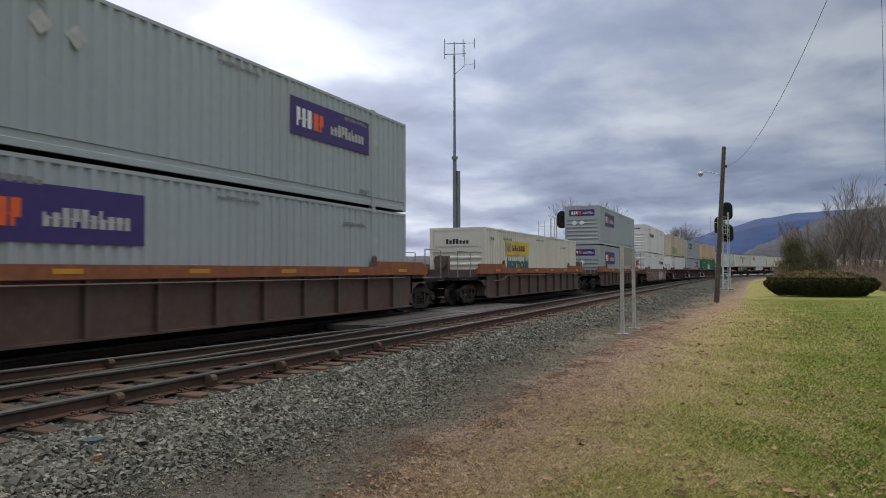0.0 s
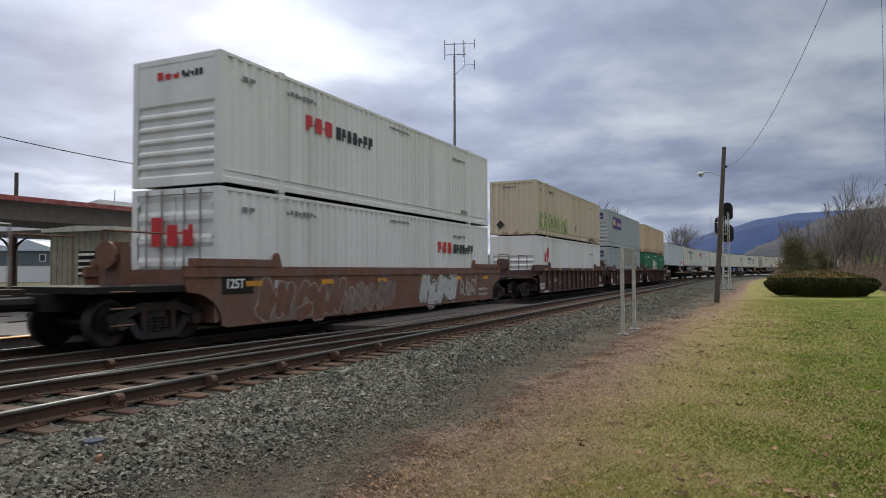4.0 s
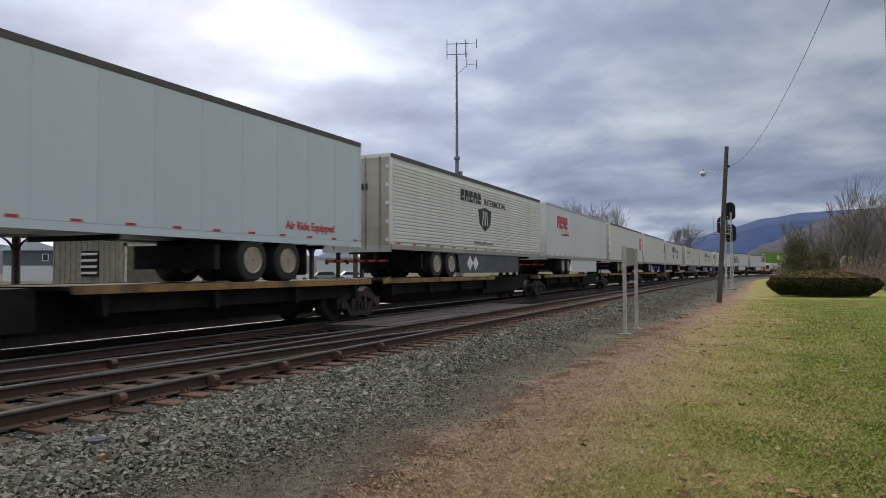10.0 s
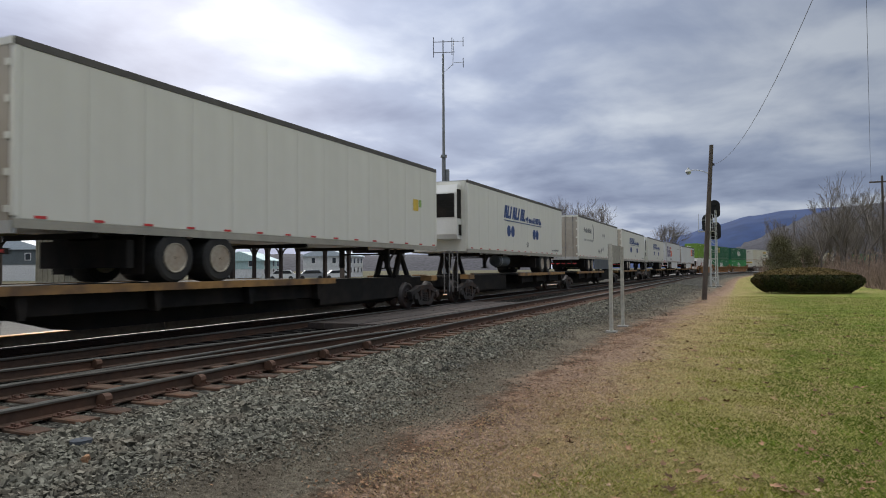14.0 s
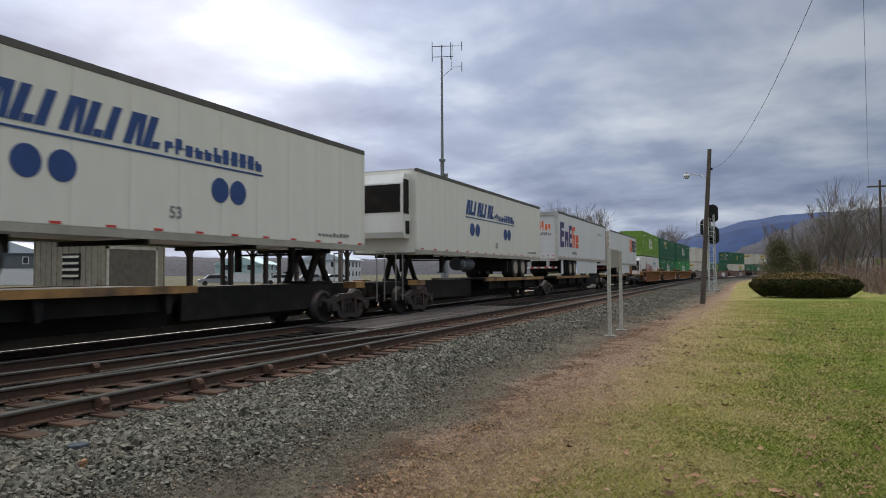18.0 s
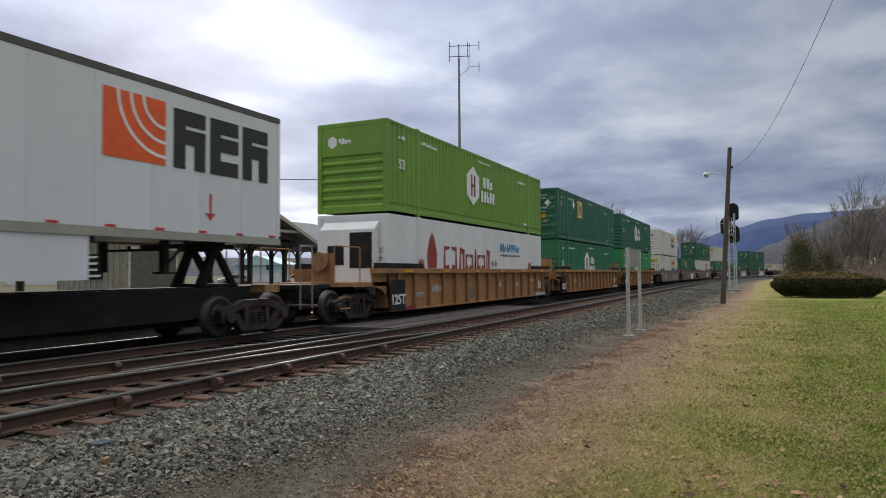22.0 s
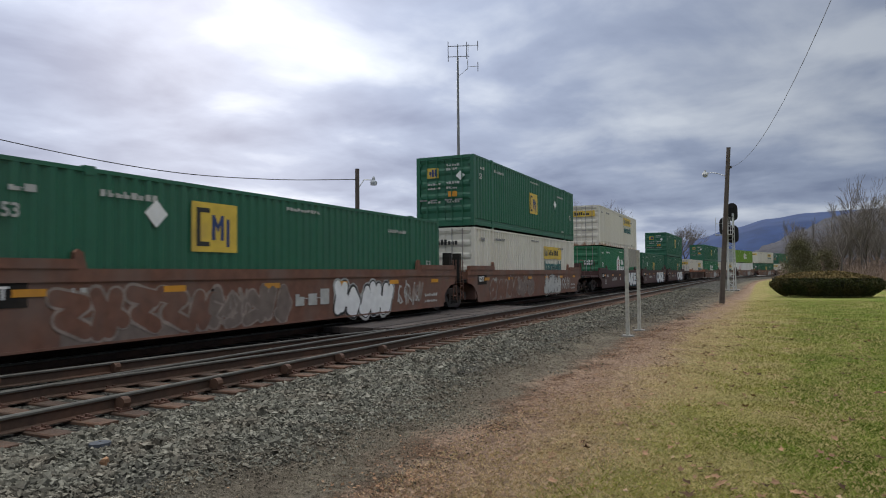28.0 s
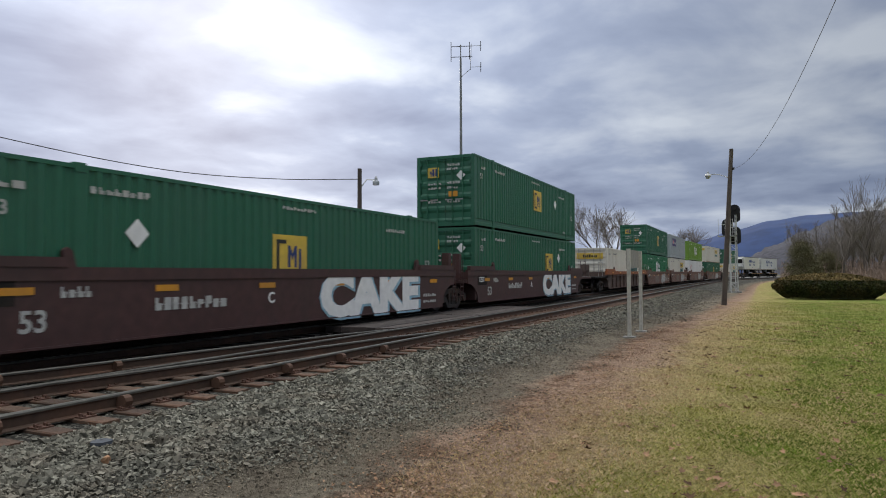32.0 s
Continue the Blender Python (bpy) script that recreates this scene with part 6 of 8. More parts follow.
CONSIST = [
    ("well", "brown", "ribbed", "single", "single", lambda: grey_box(1.9, -6.3, 1)),
    ("well", "brown", "ribbed", "single", "single", lambda: (None, jb("ribs", -5.0, None))),
    ("well", "brown", "ribbed", "single", "single", lambda: grey_box(-6.0, -6.0, 2)),
    ("well", "rust", "smooth", "single", "single", xpo),
    ("well", "oxide", "ribbed", "single", "shared", lambda: (tan_box(True), red_mark_box())),
    ("well", "oxide", "ribbed", "joint", "shared", lambda: grey_box(-6.0, 1.9, 3)),
    ("well", "oxide", "ribbed", "joint", "single", lambda: (tan_box(), hub("hubgreen"))),
    ("spine", True, "single", "shared", first_trailer),
    ("spine", False, "joint", "shared", prime),
    ("spine", False, "joint", "shared", extra),
    ("spine", False, "joint", "shared", sign_trailer),
    ("spine", False, "joint", "single", corner_mark_trailer),
    ("spine", True, "single", "shared", lambda: slant_mark(trailer("trailer", True, True))),
    ("spine", False, "joint", "shared", radiant),
    ("spine", False, "joint", "single", lambda: slant_mark(trailer("trailer", False))),
    ("spine", True, "single", "shared", lambda: slant_mark(trailer("trailer", True, True))),
    ("spine", False, "joint", "shared", ground_trailer),
    ("spine", False, "joint", "single", drt),
    ("well", "yellow", "ribbed", "single", "shared", lambda: (hub("lime"), england())),
    ("well", "yellow", "ribbed", "joint", "shared", lambda: (em(-3.0, -4.6, 2.02, 2.2), hub("hubgreen"))),
    ("well", "yellow", "ribbed", "joint", "single", lambda: (hub("green"), hub("lightgreen"))),
    ("well", "greyed", "smooth", "single", "single", lambda: (jb("ribs", 2.0, False), jb("ribs", 2.0))),
    ("well", "rust", "smooth", "single", "shared", lambda: (None, em(-3.0, -4.6, 2.02, 2.2))),
    ("well", "rust", "smooth", "joint", "single", lambda: (em(), jb("doors", 2.0, False))),
    ("well", "maroon", "smooth", "single", "shared", lambda: (jb("doors", 1.85, z=2.0), hub("hubgreen", "doors"))),
    ("well", "maroon", "smooth", "joint", "shared", lambda: (None, em(-0.3, -4.85, 1.45, 1.78))),
    ("well", "maroon", "smooth", "joint", "single", lambda: (em(0.4, 3.6, 1.75), em(2.4, 4.2))),
    ("well", "brown", "ribbed", "single", "single", lambda: (None, jb("doors"))),
    ("well", "rust", "smooth", "single", "shared", lambda: (em(), hub("hubgreen"))),
    ("well", "rust", "smooth", "joint", "shared", lambda: (grey_box(-6, 2, 4, True)[0], jb("ribs"))),
    ("well", "rust", "smooth", "joint", "single", lambda: (hub("lime"), red_mark_box())),
    ("well", "rust", "smooth", "single", "single", lambda: (jb("ribs"), em())),
    ("well", "greyed", "smooth", "single", "single", lambda: (em(), jb("ribs"))),
    ("spine", True, "single", "shared", lambda: slant_mark(trailer("trailer", True, True))),
    ("spine", True, "joint", "single", lambda: slant_mark(trailer("trailergrey", True, True))),
]
LOW_Z, HIGH_Z, DECK_Z = 0.37, 3.325, 1.155
ROLLING = []  # thing, distance along the track at the start, height


def make_train():
    for i, spec in enumerate(CONSIST):
        mid = HEADS[i] + LONG / 2
        fx = (HEADS[i] - HEADS[i - 1]) / 2 if i else 11.7
        rx = (HEADS[i + 1] - HEADS[i]) / 2 if i + 1 < len(CONSIST) else 9.8
        if spec[0] == "well":
            _, paint, style, front, rear, load = spec
            car, wheels = well_car(paint, style, front, rear, fx, rx)
            marked_car(car, paint, style, i)
            up, low = load()
            ROLLING.append((low, mid, LOW_Z))
            if up:
                ROLLING.append((up, mid, HIGH_Z))
        else:
            _, nose, front, rear, load = spec
            if rear == "shared":  # the joint lies under the trailer's nose end
                rx = 8.3 if not (nose and i > 7) else rx
            if front == "joint":
                fx = 2 * fx - (8.3 if not (CONSIST[i - 1][1] is True and i > 8) else fx)
            car, wheels = spine_car(front, rear, nose, fx, rx)
            ROLLING.append((load(), mid - (0.12 if load is ground_trailer else 0.0), DECK_Z))
        ROLLING.append((car, mid, 0.0))
        WHEELS.append((mid, wheels))


make_train()


# ---- beside the track ----
MASTSTEEL = mat("dull dark mast steel", (0.20, 0.21, 0.22), 0.55, 0.2, dirt=(0.13, 0.13, 0.13), dirt_amount=0.4)
GALV = mat("galvanised steel", (0.50, 0.51, 0.50), 0.5, 0.25, dirt=(0.34, 0.33, 0.31), dirt_amount=0.4)
SIGNPAINT = mat("dull silver paint", (0.44, 0.43, 0.38), 0.6, 0.1, dirt=(0.30, 0.28, 0.24), scale=12)
POLEWOOD = mat("weathered pole timber", (0.075, 0.058, 0.048), 0.85, dirt=(0.13, 0.11, 0.095), dirt_amount=0.5, streak=0.05, dirt_scale=5, bump=0.5)
WIRE = mat("black cable", (0.02, 0.02, 0.02), 0.7)
LAMPGLASS = mat("pale lamp bowl", (0.42, 0.44, 0.46), 0.3)
PAVING = mat("worn platform paving", (0.135, 0.128, 0.115), 0.9, dirt=(0.085, 0.08, 0.07), dirt_amount=0.6, scale=10, bump=0.3)
CONCRETE = mat("concrete", (0.24, 0.232, 0.215), 0.85, dirt=(0.22, 0.21, 0.19), scale=10, bump=0.3)


def cable(name, pts, r, label):
    if len(pts) < 12:  # round off a line given by few points
        way, ends = [], [pts[0], *pts, pts[-1]]
        for a, b, c, d in zip(ends, ends[1:], ends[2:], ends[3:]):
            for k in range(8):
                u = k / 8
                way.append(tuple(0.5 * (2 * q + (r1 - p) * u + (2 * p - 5 * q + 4 * r1 - w) * u * u + (3 * q - p - 3 * r1 + w) * u ** 3) for p, q, r1, w in zip(a, b, c, d)))
        pts = way + [pts[-1]]
    g = Geo().tube(pts, r, 5)
    return tagged(part(name, g, WIRE, None), label, "cable")


def trackside_sign():
    s = thing("trackside_sign", "pale metal sign board on two square posts beside the gravel", "sign")
    for x, zt in ((18.83, 2.05), (20.76, 2.03)):
        z = ground_height(x, 3.27)
        p = part("post", Geo().box(x - 0.045, x + 0.045, 3.225, 3.315, z - 0.1, zt), SIGNPAINT, s)
        part("post_foot", Geo().slab([(x - 0.16, 3.12), (x + 0.16, 3.12), (x + 0.2, 3.28), (x + 0.14, 3.42), (x - 0.16, 3.42)], "z", z - 0.05, z + 0.035), CONCRETE, p)
    part("board", Geo().slab([(18.80, 1.50), (20.80, 1.55), (20.80, 2.04), (18.80, 2.04)], "y", 3.315, 3.33), CONCRETE, s, "dull grey board")
    part("board_back_rail", Geo().box(18.9, 20.7, 3.33, 3.36, 1.72, 1.78), SIGNPAINT, s)


def utility_pole():
    p = thing("utility_pole", "leaning weathered timber pole with a street lamp", "utility pole")
    foot, top = Vector((39.36, 1.907, ground_height(39.4, 1.9) - 0.2)), Vector((39.39, 1.40, 7.98))
    part("pole", Geo().rod(foot, top, 0.145, 0.105, 14), POLEWOOD, p)
    at = foot.lerp(top, 0.815)
    bend = [at + Vector((0, 1.05 * i / 8, 0.28 * math.sin(i / 4.0))) for i in range(9)]
    arm, prev = Geo().tube(bend, 0.022), bend[-1]
    part("lamp_arm", arm, GALV, p)
    head = part("lamp_head", Geo().lathe([(0.10, 0.03), (0.09, 0.10), (0.0, 0.15), (-0.06, 0.16)], "z", 14, tuple(prev + Vector((0, 0.05, -0.02)))).rod(prev + Vector((0, 0.05, 0.05)), prev + Vector((0, 0.05, 0.17)), 0.05, n=8), GALV, p, "grey lamp head")
    part("lamp_bowl", Geo().lathe([(-0.06, 0.13), (-0.14, 0.12), (-0.18, 0.07)], "z", 14, tuple(prev + Vector((0, 0.05, -0.02)))), LAMPGLASS, head, "pale lamp bowl")
    part("insulator", Geo().rod((39.39, 1.32, 6.86), (39.39, 1.32, 6.98), 0.06, n=8).rod((39.39, 1.30, 6.92), (39.39, 1.46, 6.92), 0.025, n=6), WIRE, p)
    pts = []
    for i in range(25):
        x = 39.39 - i * 1.62
        pts.append((x, 1.30 - 0.129 * (39.39 - x), 0.0066 * (x - 29.9) ** 2 + 6.33))
    cable("overhead_cable", pts, 0.0075, "black cable that hangs from the timber pole")


def far_pole():
    p = thing("utility_pole", "tall timber pole with a crossarm at the edge of the wood", "utility pole")
    x, y = 93.8, -15.2
    z = ground_height(x, y)
    part("pole", Geo().rod((x, y, z - 0.2), (x, y, 12.0), 0.17, 0.12, 10), POLEWOOD, p)
    part("crossarm", Geo().box(x - 0.08, x + 0.08, y - 1.3, y + 1.3, 11.2, 11.36), POLEWOOD, p)
    for d in (-1.1, -0.5, 0.5, 1.1):
        part("insulator", Geo().rod((x, y + d, 11.36), (x, y + d, 11.52), 0.05, n=6), GALV, p)
    cable("overhead_cable", [(x, y + 1.1, 11.5), (70, -10.5, 11.2), (45, -6.75, 11.6), (28, -4.2, 12.6), (12, -1.8, 14.2)], 0.010, "thin black cable from the far timber pole")


def signal(x, y, tall, heads, label, step=1):
    """A lattice signal mast with a ladder and dark round-topped targets that face along the line."""
    s = thing("railway_signal", label, "railway signal")
    z = ground_height(x, y)
    part("footing", Geo().slab([(x - 0.5, y - 0.6), (x + 0.5, y - 0.6), (x + 0.5, y + 0.6), (x - 0.5, y + 0.6)], "z", z - 0.1, z + 0.12), CONCRETE, s)
    for dy in (-0.24, 0.24):
        part("mast_leg", Geo().rod((x, y + dy * 1.3, z), (x, y + dy, z + tall), 0.055, n=8), GALV, s)
    n = int(tall / 0.55)
    for i in range(n):
        zz = z + 0.3 + i * 0.55
        part("lattice_bar", Geo().rod((x, y - 0.27, zz), (x, y + 0.27, zz + (0.5 if i % 3 == 0 else 0)), 0.026, n=6), GALV, s)
    ladder = part("ladder", Geo().rod((x - 0.75, y - 0.16, z), (x - 0.25, y - 0.16, z + tall), 0.035, n=6).rod((x - 0.75, y + 0.20, z), (x - 0.25, y + 0.20, z + tall), 0.035, n=6), GALV, s)
    for i in range(int(tall / 0.4)):
        u = i * 0.4 / tall
        part("rung", Geo().rod((x - 0.75 + 0.5 * u, y - 0.16, z + i * 0.4), (x - 0.75 + 0.5 * u, y + 0.20, z + i * 0.4), 0.015, n=5), GALV, ladder)
    cage = part("platform", Geo().box(x - 0.9, x + 0.1, y - 0.1, y + 1.2, z + tall * 0.72, z + tall * 0.72 + 0.05), GALV, s)
    for dy in (0.0, 0.6, 1.15):
        part("guard_rail", Geo().rod((x - 0.85, y + dy, z + tall * 0.72), (x - 0.85, y + dy, z + tall * 0.72 + 1.5), 0.02, n=6), GALV, cage)
    part("guard_rail", Geo().rod((x - 0.85, y - 0.05, z + tall * 0.72 + 1.0), (x - 0.85, y + 1.15, z + tall * 0.72 + 1.0), 0.02, n=6), GALV, cage)
    for dy, hz in heads:
        o = []
        for i in range(9):
            a = math.pi * i / 8
            o.append((y + dy + 0.46 * math.cos(a), hz + 0.35 + 0.46 * math.sin(a)))
        for i in range(9):
            a = math.pi + math.pi * i / 8
            o.append((y + dy + 0.46 * math.cos(a), hz - 0.45 + 0.30 * math.sin(a)))
        t = part("signal_target", Geo().slab(o, "x", x - 0.02, x + 0.02), SEAM, s, "black round-topped target")
        for k in (-0.45, 0.0, 0.45):
            part("lamp_hood", Geo().rod((x - 0.02, y + dy, hz + k), (x - 0.28, y + dy, hz + k), 0.12, n=10), SEAM, t)
        part("signal_case", Geo().box(x + 0.02, x + 0.22, y + dy - 0.2, y + dy + 0.2, hz - 0.65, hz + 0.6), SEAM, t)
    return s


trackside_sign()
utility_pole()
far_pole()
signal(64.05, 2.25, 6.7, [(-0.12, 6.45), (-0.16, 4.55), (0.45, 5.25)], "silver lattice signal mast with three black targets and ladder")
signal(60.0, 16.4, 6.3, [(-0.78, 5.9)], "silver lattice signal mast across the main track")


# ---- station side ----
SIDING = mat("tan ribbed siding", (0.26, 0.24, 0.18), 0.6, dirt=(0.18, 0.165, 0.13), dirt_amount=0.5, streak=0.2)
SHEDTRIM = mat("pale shed trim", (0.42, 0.41, 0.35), 0.6)
SHEDDOOR = mat("dark olive shed door", (0.10, 0.09, 0.07), 0.6)
SLATE = mat("grey roof shingle", (0.13, 0.14, 0.15), 0.8, dirt=(0.19, 0.20, 0.20), dirt_amount=0.5, scale=9, bump=0.6, bump_scale=14)
DARKWOOD = mat("dark brown painted timber", (0.06, 0.042, 0.032), 0.7, dirt=(0.09, 0.07, 0.055))
TRIM = mat("buff painted trim", (0.40, 0.34, 0.26), 0.6)
REDROOF = mat("red roof edge", (0.26, 0.055, 0.045), 0.5, dirt=(0.42, 0.30, 0.28), dirt_amount=0.5, dirt_scale=4)
SOFFIT = mat("grey-brown canopy fascia", (0.12, 0.105, 0.09), 0.7, dirt=(0.18, 0.16, 0.14), dirt_scale=2)
HOUSEDARK = mat("dark slate siding", (0.10, 0.12, 0.13), 0.7)
HOUSEPALE = mat("white house siding", (0.62, 0.63, 0.64), 0.6)
PALEROOF = mat("pale blue-grey roof", (0.46, 0.52, 0.58), 0.6)
TEALROOF = mat("pale teal metal roof", (0.40, 0.55, 0.56), 0.5)
GLASS = mat("dark window glass", (0.03, 0.035, 0.04), 0.1, var=0.1, bump=0)
WHITETRIM = mat("white window trim", (0.72, 0.72, 0.72), 0.5, bump=0)


def station_platform():
    p = thing("platform", "pale concrete platform strip beyond the main track", "platform", kind="structure")
    for i in range(10):
        x = 0.0 + i * 7.0
        part("slab", Geo().box(x, x + 6.97, 14.35, 18.6, -0.45, 0.02), PAVING, p)
        part("edge_strip", Geo().box(x, x + 6.97, 14.30, 14.60, 0.02, 0.035), INK["amber"], p, "faded yellow edge strip")


def shed():
    s = thing("equipment_shed", "tan ribbed metal equipment shed with louvred vent", "shed")
    x0, x1, y0, y1, z0, z1 = 16.7, 19.6, 20.0, 23.3, -0.3, 2.85
    part("wall", Geo().box(x0, x1, y0, y1, z0, z1), SIDING, s)
    for i in range(12):
        y = y0 + 0.08 + i * 0.285
        part("rib", Geo().box(x0 - 0.025, x0, y, y + 0.06, z0, z1), SIDING, s)
    for i in range(11):
        x = x0 + 0.06 + i * 0.275
        if not 0.25 < x - x0 < 2.55:
            part("rib", Geo().box(x, x + 0.06, y0 - 0.025, y0, z0, z1), SIDING, s)
    part("roof", Geo().slab([(y0 - 0.22, z1), (y1 + 0.22, z1), (y1 + 0.22, z1 + 0.12), ((y0 + y1) / 2, z1 + 0.20), (y0 - 0.22, z1 + 0.12)], "x", x0 - 0.22, x1 + 0.22), SHEDTRIM, s)
    d = part("door", Geo().box(x0 + 0.35, x1 - 0.5, y0 - 0.03, y0 + 0.02, z0, z1 - 0.55), SHEDDOOR, s, "dark olive double door")
    part("door_frame", Geo().box(x0 + 0.25, x0 + 0.35, y0 - 0.05, y0 + 0.02, z0, z1 - 0.45).box(x1 - 0.5, x1 - 0.4, y0 - 0.05, y0 + 0.02, z0, z1 - 0.45).box(x0 + 0.25, x1 - 0.4, y0 - 0.05, y0 + 0.02, z1 - 0.55, z1 - 0.45), SHEDTRIM, d)
    v = part("vent", Geo().box(x0 - 0.05, x0 - 0.005, y0 + 0.9, y0 + 1.75, 1.25, 2.15), SEAM, s, "black louvred vent")
    for k in range(4):
        part("louvre", Geo().slab([(x0 - 0.10, 1.33 + k * 0.22), (x0 - 0.04, 1.40 + k * 0.22), (x0 - 0.04, 1.43 + k * 0.22)], "y", y0 + 0.92, y0 + 1.73), SHEDTRIM, v)
    part("blue_sign", Geo().box(x0 - 0.06, x0 - 0.026, y0 + 1.0, y0 + 1.4, 0.35, 0.85), INK["blue"], s, "small blue sign")


def canopy():
    c = thing("platform_canopy", "long red-edged platform canopy on dark posts", "canopy")
    x0, x1, y0, y1 = -12.0, 23.2, 26.0, 31.0
    part("fascia", Geo().box(x0, x1, y0, y0 + 0.12, 3.45, 4.15).box(x1 - 0.12, x1, y0 + 0.12, y1, 3.45, 4.15), SOFFIT, c)
    part("roof", Geo().slab([(y0 - 0.25, 4.15), (y1 + 0.25, 4.15), (y1 + 0.25, 4.22), ((y0 + y1) / 2, 4.6), (y0 - 0.25, 4.24)], "x", x0, x1 + 0.3), SLATE, c)
    part("roof_edge", Geo().box(x0, x1 + 0.32, y0 - 0.30, y0 - 0.25, 4.16, 4.36), REDROOF, c, "red roof edge")
    part("roof_edge", Geo().box(x1 + 0.3, x1 + 0.34, y0 - 0.30, y1 + 0.25, 4.16, 4.36), REDROOF, c, "red roof edge")
    part("ceiling", Geo().box(x0, x1 - 0.12, y0 + 0.12, y1, 3.5, 3.6), SOFFIT, c)
    for i in range(5):
        x = 1.0 + i * 5.2
        for y in (27.0, 30.0):
            part("post", Geo().rod((x, y, -0.4), (x, y, 3.5), 0.11, n=8), DARKWOOD, c)


def shelter():
    s = thing("station_shelter", "open timber station shelter with a grey shingled roof and gable", "shelter")
    y0, y1, ym, ze, zr = 28.4, 37.6, 33.0, 3.5, 5.45
    xa, xb = 22.5, 50.0
    part("roof", Geo().add([(xa, y0, ze), (xb, y0, ze), (xb, y1, ze), (xa, y1, ze), (xa + 4, ym, zr), (xb - 4, ym, zr)], [(0, 1, 5, 4), (1, 2, 5), (2, 3, 4, 5), (3, 0, 4)]).add(
        [(xa, y0, ze - 0.18), (xb, y0, ze - 0.18), (xb, y1, ze - 0.18), (xa, y1, ze - 0.18)], [(0, 3, 2, 1)]), SLATE, s)
    part("eave_board", Geo().box(xa, xb, y0 - 0.04, y0, ze - 0.24, ze + 0.02), DARKWOOD, s)
    part("eave_board", Geo().box(xa - 0.04, xa, y0, y1, ze - 0.24, ze + 0.02), DARKWOOD, s)
    gx, w = 33.7, 4.1
    gable = part("gable_roof", Geo().slab([(gx - w, 3.42), (gx, 5.0), (gx + w, 3.42), (gx + w, 3.58), (gx, 5.17), (gx - w, 3.58)], "y", 26.9, 31.5), SLATE, s)
    part("gable_trim", Geo().slab([(gx - w, 3.36), (gx, 4.94), (gx + w, 3.36), (gx + w, 3.60), (gx, 5.19), (gx - w, 3.60)], "y", 26.82, 26.9), TRIM, gable, "buff gable trim")
    part("gable_tie", Geo().box(gx - 2.4, gx + 2.4, 26.95, 27.1, 4.0, 4.16), TRIM, gable)
    part("gable_panel", Geo().slab([(gx - w + 0.6, 3.6), (gx + w - 0.6, 3.6), (gx, 4.85)], "y", 27.5, 27.56), DARKWOOD, gable)
    for i in range(8):
        x = xa + 1.4 + i * 3.5
        for y in (29.6, 36.4):
            p = part("post", Geo().box(x - 0.12, x + 0.12, y - 0.12, y + 0.12, -0.4, ze - 0.1), DARKWOOD, s)
            for e in (-1, 1):
                bow = [math.pi / 2 * k / 6 for k in range(7)]
                arc = [(x + e * 1.1 * (1 - math.cos(a)), ze - 1.25 + 1.1 * math.sin(a)) for a in bow]
                arc += [(x + e * (1.1 * (1 - math.cos(a)) + 0.12), ze - 1.25 + 1.1 * math.sin(a)) for a in bow[::-1]]
                part("brace", Geo().slab(arc, "y", y - 0.06, y + 0.06), DARKWOOD, p)
    for x in (27.5, 31.0, 38.0):
        part("roof_rod", Geo().rod((x, ym, zr - 0.05), (x, ym, zr + 0.6), 0.02, n=5), WIRE, s)


def lamp_pole():
    p = thing("lamp_pole", "timber lamp pole with a hooded lamp behind the platform", "lamp pole")
    x, y = 32.5, 20.3
    part("pole", Geo().rod((x, y, -0.4), (x, y, 7.25), 0.14, 0.12, 10), POLEWOOD, p)
    part("lamp_arm", Geo().rod((x, y, 6.1), (x + 0.25, y - 0.3, 6.65), 0.03, n=6).rod((x + 0.25, y - 0.3, 6.65), (x + 0.55, y - 0.65, 6.65), 0.03, n=6), GALV, p)
    part("lamp_head", Geo().lathe([(6.85, 0.05), (6.75, 0.09), (6.62, 0.10), (6.58, 0.18), (6.50, 0.20), (6.36, 0.18)], "z", 12, (x + 0.6, y - 0.7, 0)), LAMPGLASS, p)
    cable("overhead_cable", [(x - 0.1, y, 6.65), (28.5, 23.0, 6.35), (24.0, 26.0, 6.42), (18.5, 29.6, 7.3), (11.0, 34.5, 9.1)], 0.022, "black cable from the lamp pole over the station")


